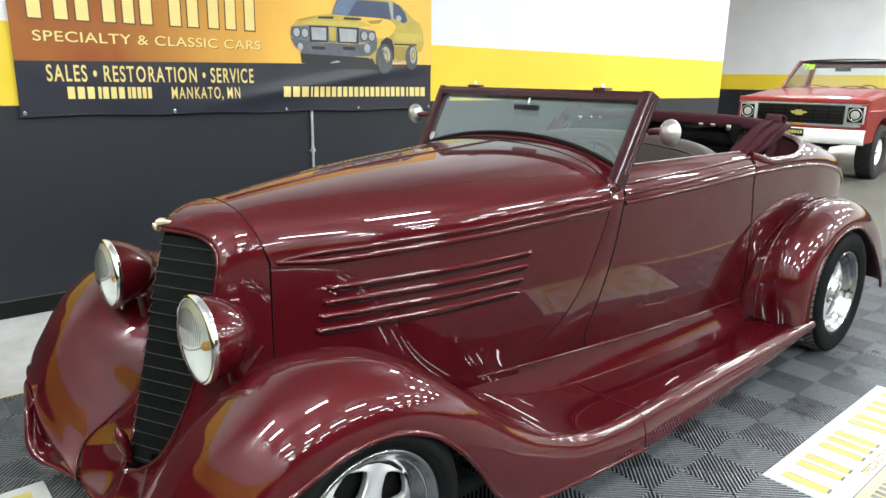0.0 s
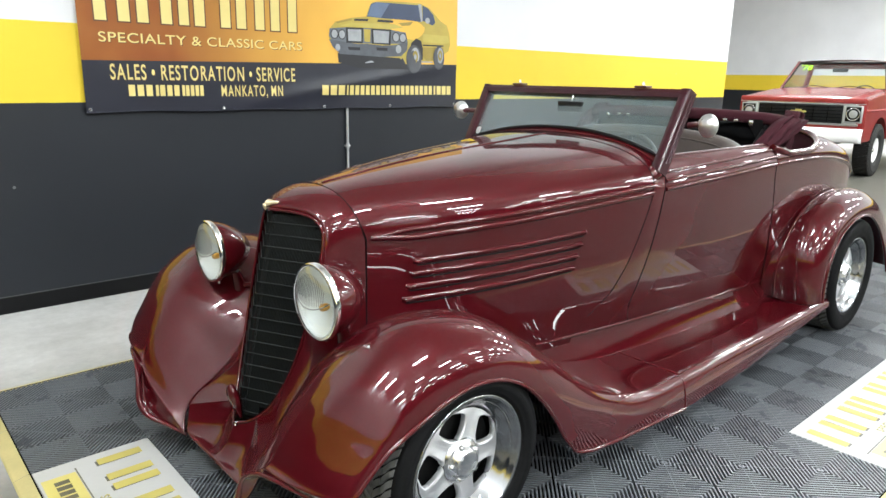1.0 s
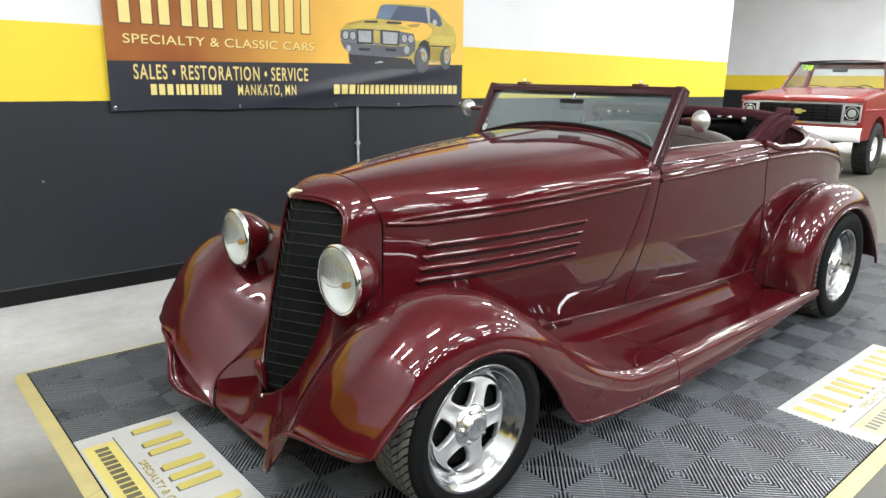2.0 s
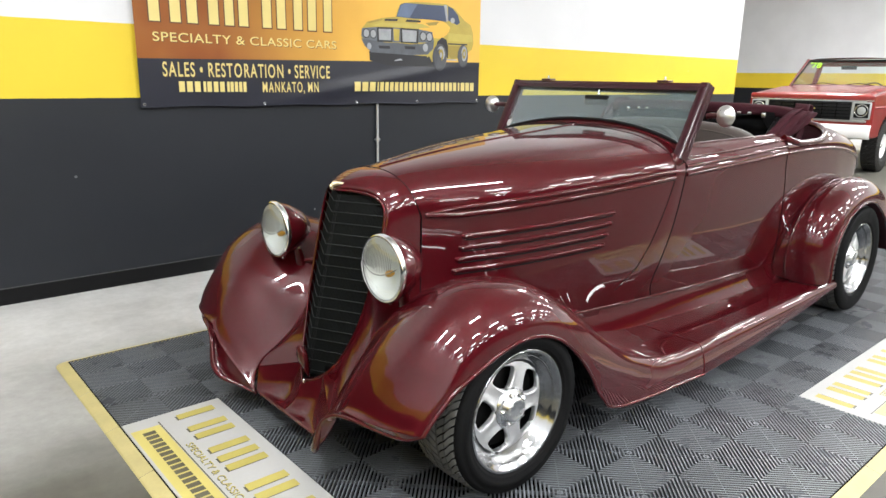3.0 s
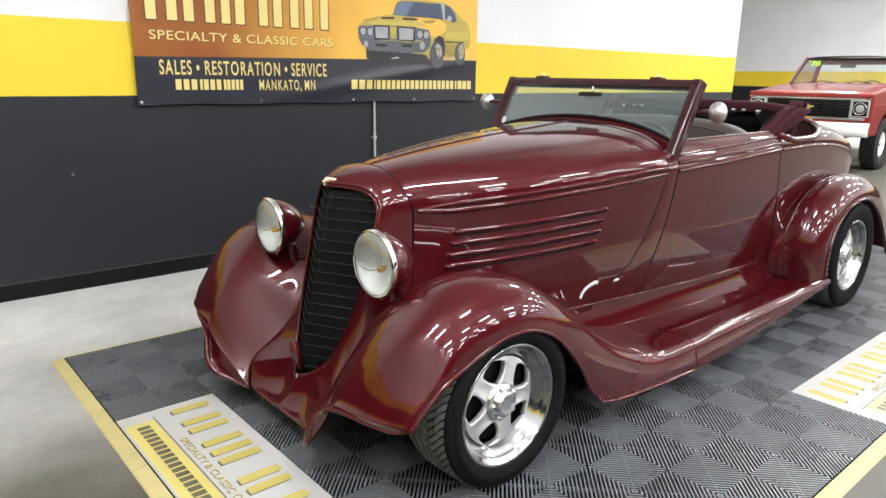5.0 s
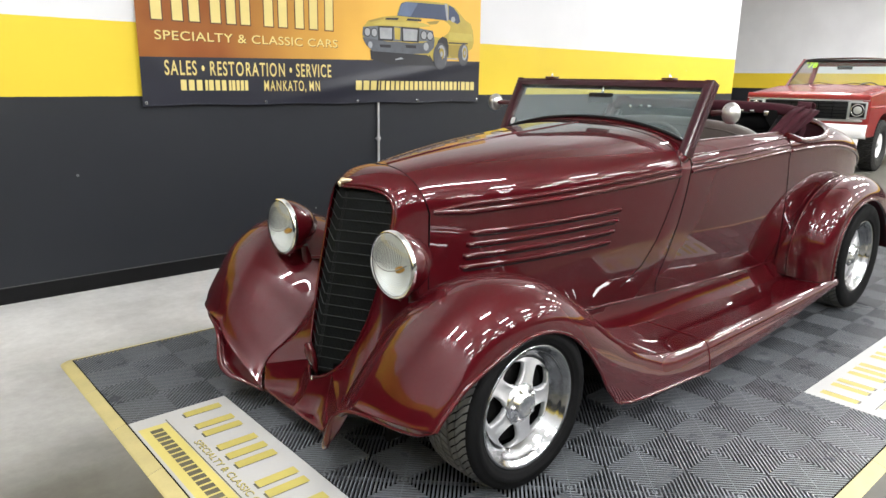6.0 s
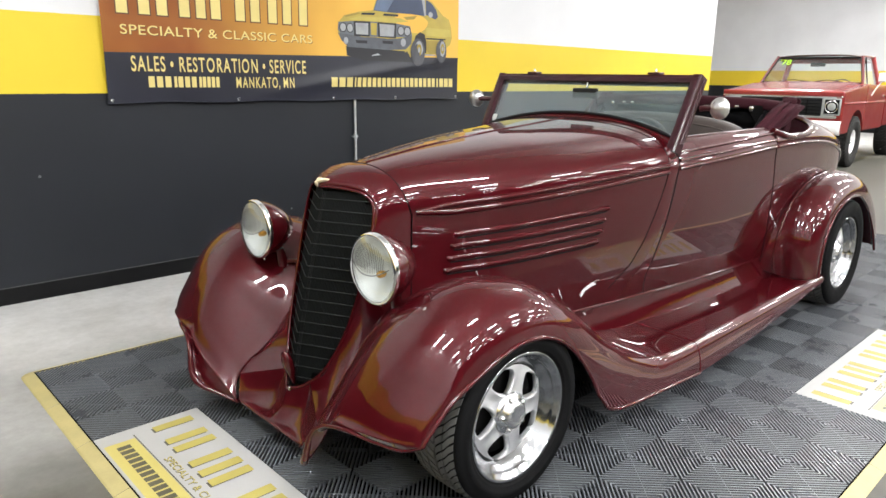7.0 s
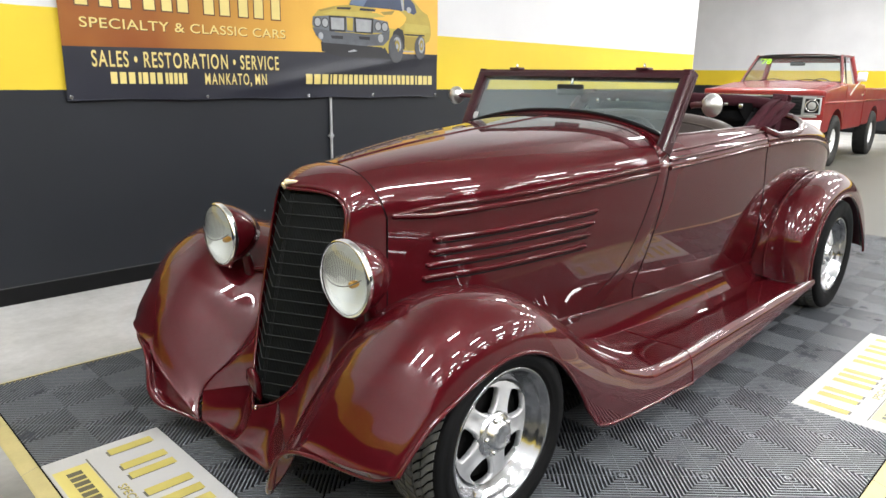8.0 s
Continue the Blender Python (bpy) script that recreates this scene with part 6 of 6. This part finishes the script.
def edging(L):
    """A ramped edge strip along x, its high side at y = 0 and its foot at y = -0.058."""
    return grid_bm([[(x, 0.0, 0.001), (x, 0.0, MZ), (x, -0.014, MZ - 0.0006), (x, -0.052, 0.005), (x, -0.058, 0.001)] for x in (0.001, L - 0.001)])


for y in (MY0 - 0.0025, MY1 + 0.0025):
    part("joint", box_bm(MX0 - 0.005, MX1 + 0.005, y - 0.0024, y + 0.0024, 0.0, MZ + 0.0012), TILE_GAP, mat_, "dark joint along the edging", smooth=False)
for x in (MX0 - 0.0025, MX1 + 0.0025):
    part("joint", box_bm(x - 0.0024, x + 0.0024, MY0, MY1, 0.0, MZ + 0.0012), TILE_GAP, mat_, "dark joint along the edging", smooth=False)
em = None
for i in range(16):
    for y, rz in ((MY0, 0), (MY1, 180)):
        o = part("edge_strip", edging(0.4), EDGE, mat_, smooth=False) if em is None else new("edge_strip", em)
        em = o.data
        o.parent = mat_
        o.matrix_basis = pose(MX0 + 0.4 * i + (0.4 if rz else 0), y, 0, 0, 0, rz)
for j in range(7):
    for x, rz in ((MX0, -90), (MX1, 90)):
        o = new("edge_strip", em)
        o.parent = mat_
        o.matrix_basis = pose(x, MY0 + 0.4 * j + (0.4 if rz < 0 else 0), 0, 0, 0, rz)
for x, y, rz in ((MX0, MY0, -90), (MX0, MY1, 180), (MX1, MY0, 0), (MX1, MY1, 90)):
    bm = bmesh.new()
    rows = []
    for a in np.linspace(0, math.pi / 2, 5):
        rows.append([(r * math.sin(a), -r * math.cos(a), z) for r, z in ((0.0001, MZ), (0.014, MZ - 0.0006), (0.052, 0.005), (0.058, 0.001))])
    o = part("edge_corner", grid_bm(rows), EDGE, mat_, smooth=False)
    o.matrix_basis = pose(x, y, 0, 0, 0, rz)


def tile_bm():
    """A 0.4 m tile of four quarters whose open ribs run slantwise, turned from quarter to quarter."""
    verts, faces = [], []

    def prism(poly, z0, z1):
        n, k = len(verts), len(poly)
        verts.extend([(x, y, z1) for x, y in poly] + [(x, y, z0) for x, y in poly])
        faces.append(tuple(range(n, n + k)))
        for i in range(k):
            faces.append((n + i, n + k + i, n + k + (i + 1) % k, n + (i + 1) % k))

    C, N = 0.2, 20
    pitch = 2 * C / N
    for qx in (0, 1):
        for qy in (0, 1):
            flip = (qx + qy) % 2 == 1

            def place(p):
                x, y = p
                if flip:
                    x = C - x
                return qx * C + x, qy * C + y

            def cut(c):
                return ((c, 0), (0, c)) if c <= C else ((C, c - C), (c - C, C))

            for k in range(N):
                c0, c1 = k * pitch + 0.0059, (k + 1) * pitch - 0.0059
                a0, b0 = cut(c0)
                a1, b1 = cut(c1)
                poly = [place(p) for p in (a0, a1, b1, b0)]
                prism(poly if not flip else poly[::-1], 0.002, MZ)
            d = 0.0016
            poly = [place(p) for p in ((d, 0.0), (C, C - d), (C - d, C), (0.0, d))]
            prism(poly if not flip else poly[::-1], 0.002, MZ - 0.0012)
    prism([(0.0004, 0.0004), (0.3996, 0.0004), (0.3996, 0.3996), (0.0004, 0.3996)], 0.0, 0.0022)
    me = bpy.data.meshes.new("tile")
    me.from_pydata(verts, [], faces)
    me.materials.append(TILE)
    me.materials.append(TILE_GAP)
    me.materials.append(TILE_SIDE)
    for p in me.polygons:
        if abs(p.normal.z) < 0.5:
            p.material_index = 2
    # the ground between the ribs takes the painted gap shade
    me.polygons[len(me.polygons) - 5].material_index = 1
    return me


TILE_MESH = tile_bm()


# ---- red pickup truck beyond the convertible ----
RED = surface("faded_red_paint", (0.42, 0.030, 0.027), rough=0.4, vary=0.08, scale=3, bump=0.0, coat=1.0, coat_rough=0.14, spec=0.3)
REDROOF = surface("dark_red_roof", (0.20, 0.02, 0.02), rough=0.4, vary=0.1, scale=3, bump=0.0, coat=0.5, coat_rough=0.1)
WHITEPAINT = surface("white_bumper_paint", (0.80, 0.80, 0.79), rough=0.3, vary=0.05, scale=6, bump=0.0, coat=0.5)
SILVER = surface("silver_trim", (0.42, 0.44, 0.43), rough=0.4, metal=0.6, vary=0.1, scale=10, bump=0.0)
KNOBBLY = surface("dusty_black_rubber", (0.035, 0.034, 0.032), rough=0.7, vary=0.3, scale=14, spec=0.2)
CABGLASS = glass("truck_glass", (0.80, 0.86, 0.84))
INSIDE = surface("brown_vinyl", (0.06, 0.045, 0.04), rough=0.6, vary=0.2)
LIME = surface("lime_marker", (0.52, 0.88, 0.05), rough=0.5, vary=0.1, bump=0.0, tone=1.0)
truck = thing("pickup_truck", "red seventies pickup truck with a white front bumper", "truck", (10.074, 2.481, 0.083), rz=3.2)
truck.scale = (0.94, 0.94, 0.94)
TH, AX1, AX2, TR = 0.985, 0.96, 3.96, 0.39


def side_outline(x0, x1, z0, z1, arches):
    pts = [(x0, z0)]
    for c in arches:
        r = TR + 0.115
        a0 = math.asin((z0 - TR) / r) if abs(z0 - TR) < r else 0
        for a in np.linspace(math.pi - a0, a0, 17):
            pts.append((c + r * math.cos(a), TR + r * math.sin(a)))
    pts += [(x1, z0), (x1, z1), (x0, z1)]
    return pts


def slab(name, pts, y0, y1, mt, label="", bev=0.02):
    bm = bmesh.new()
    f = bm.faces.new([bm.verts.new((x, y0, z)) for x, z in pts])
    r = bmesh.ops.extrude_face_region(bm, geom=[f])
    for v in r["geom"]:
        if isinstance(v, bmesh.types.BMVert):
            v.co.y = y1
    if bev:
        bmesh.ops.bevel(bm, geom=[e for e in bm.edges if e.calc_length() > 0.12], offset=bev, segments=3, affect="EDGES", clamp_overlap=True)
    return part(name, bm, mt, truck, label, auto=40)


for s in (-1, 1):
    slab("front_fender", side_outline(0.03, 1.42, 0.52, 1.16, (AX1,))[:-2] + [(1.42, 1.315), (0.03, 1.185)], s * (TH - 0.13), s * TH, RED)
    slab("cab_side", [(1.425, 0.52), (2.86, 0.52), (2.86, 1.31), (1.425, 1.320)], s * (TH - 0.10), s * TH, RED)
    slab("bed_side", side_outline(2.875, 5.3, 0.55, 1.24, (AX2,)), s * (TH - 0.12), s * TH, RED)
    part("side_trim", box_bm(0.06, 5.25, s * (TH + 0.003) - 0.006, s * (TH + 0.003) + 0.006, 0.995, 1.02, 0.003, 1), RED, truck)
    part("door_handle", box_bm(2.55, 2.68, s * (TH + 0.01) - 0.012, s * (TH + 0.01) + 0.012, 1.10, 1.13, 0.006), CHROME, truck)
part("hood", grid_bm([[(x, y, 1.195 + 0.14 * (x / 1.45) + 0.02 * (1 - (y / 0.9) ** 2) - 0.03 * max(0, (0.06 - x) / 0.06) ** 2 - 0.02 * (abs(y) > 0.86)) for y in np.linspace(-0.97, 0.97, 21)] for x in np.linspace(0.0, 1.53, 16)]), RED, truck)
part("hood_front", box_bm(0.0, 0.05, -0.975, 0.975, 1.115, 1.202, 0.024, 3), RED, truck)
part("chassis", box_bm(0.25, 5.1, -0.45, 0.45, 0.42, 0.62, 0.03), UNDER, truck, "dark chassis")
part("engine_bay", box_bm(0.16, 1.4, -0.84, 0.84, 0.62, 1.10, 0.03), UNDER, truck, "dark engine bay")
part("bed_floor", box_bm(2.9, 5.28, -0.88, 0.88, 0.70, 0.76, 0.01), RED, truck)
part("tailgate", box_bm(5.25, 5.30, -0.86, 0.86, 0.62, 1.24, 0.015), RED, truck)
part("bed_front", box_bm(2.885, 2.92, -0.87, 0.87, 0.70, 1.24, 0.01), RED, truck)
part("grille_trim", box_bm(0.018, 0.05, -0.97, 0.97, 1.106, 1.122, 0.005, 2), CHROME, truck, "bright trim strip over the grille")
front = part("grille_surround", box_bm(0.035, 0.10, -0.975, 0.975, 0.765, 1.115, 0.02, 3), SILVER, truck, "silver grille surround")
part("grille_back", box_bm(0.025, 0.05, -0.66, 0.66, 0.800, 1.092, 0.01), BLACK, front, "black grille")
for i in range(5):
    part("grille_bar", box_bm(0.012, 0.03, -0.65, 0.65, 0.836 + 0.053 * i, 0.849 + 0.053 * i, 0.003, 1), BLACK_GLOSS, front)
for y in (-0.44, -0.22, 0.0, 0.22, 0.44):
    part("grille_upright", box_bm(0.014, 0.032, y - 0.008, y + 0.008, 0.805, 1.088, 0.003, 1), BLACK_GLOSS, front)
mk = [(-0.13, 0.0), (-0.10, 0.022), (-0.045, 0.022), (-0.045, 0.042), (0.055, 0.042), (0.055, 0.022), (0.13, 0.022), (0.10, -0.022), (0.045, -0.022), (0.045, -0.042), (-0.055, -0.042), (-0.055, -0.022)]
part("badge", flat_bm([(0.008, y, 0.965 + z) for y, z in mk]), INK_YELLOW, front, "plain gilt badge", smooth=False)
for s in (-1, 1):
    bz = part("lamp_bezel", box_bm(0.015, 0.06, s * 0.815 - 0.135, s * 0.815 + 0.135, 0.815, 1.095, 0.02, 2), SILVER, truck, "square silver headlamp bezel")
    part("bezel_inset", box_bm(0.008, 0.020, s * 0.815 - 0.108, s * 0.815 + 0.108, 0.842, 1.070, 0.004, 1), UNDER, bz, "grey recessed lamp panel")
    part("lamp_ring", tube_bm([(0.004, s * 0.815 + 0.094 * math.cos(a), 0.957 + 0.094 * math.sin(a)) for a in np.linspace(0, 2 * math.pi, 29)[:-1]], 0.008, 6, closed=True), CHROME, bz)
    part("headlamp", lathe_bm([(0.0005, 0.0), (0.05, 0.004), (0.083, 0.014), (0.09, 0.03)], 24, "x"), SILVER, bz, "round headlamp").location = (0.0, s * 0.815, 0.957)
    part("turn_lamp", box_bm(0.02, 0.06, s * 0.80 - 0.10, s * 0.80 + 0.10, 0.770, 0.806, 0.006), SILVER, truck)
part("marker_lamp", box_bm(0.01, 0.035, -0.10, 0.08, 0.775, 0.80, 0.004), AMBER, truck, "amber marker lamp")
part("valance", box_bm(0.05, 0.12, -0.95, 0.95, 0.70, 0.77, 0.015), RED, truck)
bump = part("front_bumper", grid_bm([[(-0.10 + 0.05 * (abs(y) / 0.99) ** 4 + 0.03 * abs(v) ** 3, y, 0.618 + 0.112 * v) for v in np.linspace(-1, 1, 9)] for y in np.linspace(-0.995, 0.995, 31)]), WHITEPAINT, truck, "white painted bumper")
solid(bump, 0.02, -1.0, True)
plate = part("front_plate", box_bm(-0.118, -0.108, -0.155, 0.155, 0.60, 0.72, 0.004, 1), BLACK, bump, "black and yellow dealer plate")
for a, b in cells(-0.13, 0.13, 6, 0.7):
    part("bar", box_bm(-0.121, -0.117, a, b, 0.64, 0.69), INK_YELLOW, plate, smooth=False)
# cab
part("cowl", box_bm(1.40, 1.60, -0.96, 0.96, 1.20, 1.320, 0.02), RED, truck)
roof = part("roof", grid_bm([[(x, y, 1.830 + 0.03 * (1 - (y / 0.72) ** 2) * math.sin(min(0.95, max(0.05, (x - 1.84) / 0.84)) * math.pi) ** 0.5 - 0.05 * (abs(y) / 0.74) ** 8) for y in np.linspace(-0.74, 0.74, 21)] for x in np.linspace(1.84, 2.68, 15)]), REDROOF, truck, "darker red roof")
solid(roof, 0.05)
for s in (-1, 1):
    part("front_pillar", tube_bm([(1.50, s * 0.872, 1.30), (1.70, s * 0.80, 1.57), (1.885, s * 0.722, 1.812)], 0.026, 10), REDROOF, truck, "dark windscreen pillar")
    part("rear_pillar", tube_bm([(2.72, s * 0.87, 1.22), (2.62, s * 0.715, 1.815)], 0.050, 10), RED, truck)
    part("drip_rail", tube_bm([(1.86, s * 0.735, 1.808), (2.24, s * 0.742, 1.815), (2.64, s * 0.735, 1.808)], 0.016, 8), REDROOF, truck, "dark red drip rail")
    if s < 0:
        part("door_post", tube_bm([(1.86, s * 0.875, 1.24), (2.02, s * 0.745, 1.79)], 0.010, 8), BLACK, truck)
    wn = part("side_window", flat_bm([(1.55, s * 0.865, 1.30), (2.68, s * 0.865, 1.30), (2.62, s * 0.735, 1.78), (1.93, s * 0.735, 1.78)]), CABGLASS, truck, smooth=False)
    wn.visible_shadow = False
    if s > 0:
        continue
    mir = part("door_mirror", box_bm(1.70, 1.76, s * 1.13 - 0.075, s * 1.13 + 0.075, 1.36, 1.52, 0.02), WHITEPAINT, truck, "white door mirror")
    part("mirror_arm", tube_bm([(1.73, s * 1.12, 1.38), (1.76, s * 1.02, 1.22), (1.72, s * 0.985, 1.12)], 0.012, 8), WHITEPAINT, mir)
wg = part("windscreen", flat_bm([(1.515, -0.845, 1.335), (1.515, 0.845, 1.335), (1.875, 0.70, 1.79), (1.875, -0.70, 1.79)]), CABGLASS, truck, "clear windscreen with a lime year mark", smooth=False)
wg.visible_shadow = False
part("windscreen_seal", tube_bm([(1.512, -0.845, 1.335), (1.512, 0.845, 1.335), (1.872, 0.70, 1.79), (1.872, -0.70, 1.79)], 0.020, 8, closed=True), BLACK, wg)
up = Vector((0.41, 0, 0.51)).normalized()
words("'78", 0.17, LIME, wg, "letter", Matrix(((0, up.x, 0, 1.752), (-1, 0, 0, 0.65), (0, up.z, 0, 1.665), (0, 0, 0, 1))), extrude=0.001, width=0.20, bold=0.015)
for y0, y1 in ((0.60, 0.0), (-0.02, -0.55)):
    part("wiper", tube_bm([(1.498, y0, 1.345), (1.530, (y0 + y1) / 2, 1.388), (1.508, y1, 1.352)], 0.008, 6), BLACK, truck)
part("cab_back", join(box_bm(2.80, 2.86, -0.86, 0.86, 0.76, 1.30, 0.01), box_bm(2.61, 2.66, -0.72, 0.72, 1.70, 1.81, 0.01)), RED, truck)
part("dash", box_bm(1.50, 1.80, -0.84, 0.84, 1.02, 1.24, 0.04), INSIDE, truck)
part("bench_seat", join(box_bm(2.05, 2.60, -0.80, 0.80, 0.80, 0.98, 0.05), box_bm(2.56, 2.76, -0.80, 0.80, 0.85, 1.30, 0.05)), INSIDE, truck)
part("cab_floor", box_bm(1.45, 2.85, -0.86, 0.86, 0.52, 0.62, 0.02), UNDER, truck)
part("steering_wheel", tube_bm([(1.95 + 0.09 * math.sin(a), -0.40 + 0.20 * math.cos(a), 1.24 + 0.16 * math.sin(a)) for a in np.linspace(0, 2 * math.pi, 33)[:-1]], 0.012, 8, closed=True), BLACK, truck)
part("interior_mirror", box_bm(1.86, 1.88, -0.13, 0.13, 1.63, 1.70, 0.01), BLACK, truck)


def truck_wheel(x, s):
    hub = part("wheel", lathe_bm([(0.0005, -0.05), (0.05, -0.05), (0.055, -0.02), (0.13, -0.03), (0.17, -0.055), (0.195, -0.09), (0.205, -0.095), (0.205, 0.08)], 40, "y"), WHITEPAINT, truck, "white steel wheel with a knobbly tyre")
    hub.matrix_basis = pose(x, s * 0.87, 0.437 - 0.0883, 0, 0, 0 if s < 0 else 180)
    rows = []
    prof = [(0.20, -0.09), (0.26, -0.125), (0.35, -0.138), (0.41, -0.124)] + [(0.437, q) for q in np.linspace(-0.108, 0.108, 9)] + [(0.41, 0.124), (0.35, 0.138), (0.26, 0.125), (0.20, 0.09)]
    for i in range(200):
        a = 2 * math.pi * i / 200
        row = []
        for k, (r, h) in enumerate(prof):
            lug = (i + (2.5 if k % 3 == 0 else 0)) % 5 < 3.2
            if 3 <= k <= 13:
                r -= 0.014 * (not lug)
            row.append((r * math.cos(a), h, r * math.sin(a)))
        rows.append(row)
    part("tyre", grid_bm(rows, close_u=True), KNOBBLY, hub, "knobbly black tyre", smooth=False)
    for i in range(8):
        hole = part("wheel_hole", lathe_bm([(0.0005, -0.002), (0.016, -0.002), (0.018, 0.004)], 14, "y"), UNDER, hub, "dark vent hole")
        hole.matrix_basis = pose(0, 0, 0, 0, 45 * i, 0) @ pose(0.142, -0.036, 0)
    part("hub_cap", lathe_bm([(0.0005, -0.085), (0.03, -0.083), (0.042, -0.07), (0.045, -0.045)], 20, "y"), CHROME, hub)


for s in (-1, 1):
    truck_wheel(AX1, s)
    truck_wheel(AX2, s)

# ---- the tiles, piece by piece ----
for i in range(16):
    for j in range(7):
        if (i == 0 and j in (2, 3, 4)) or (j == 0 and i in (6, 7, 8)):
            continue
        o = new("tile", TILE_MESH)
        o.parent = mat_
        o.location = (MX0 + 0.4 * i, MY0 + 0.4 * j, 0.0006)
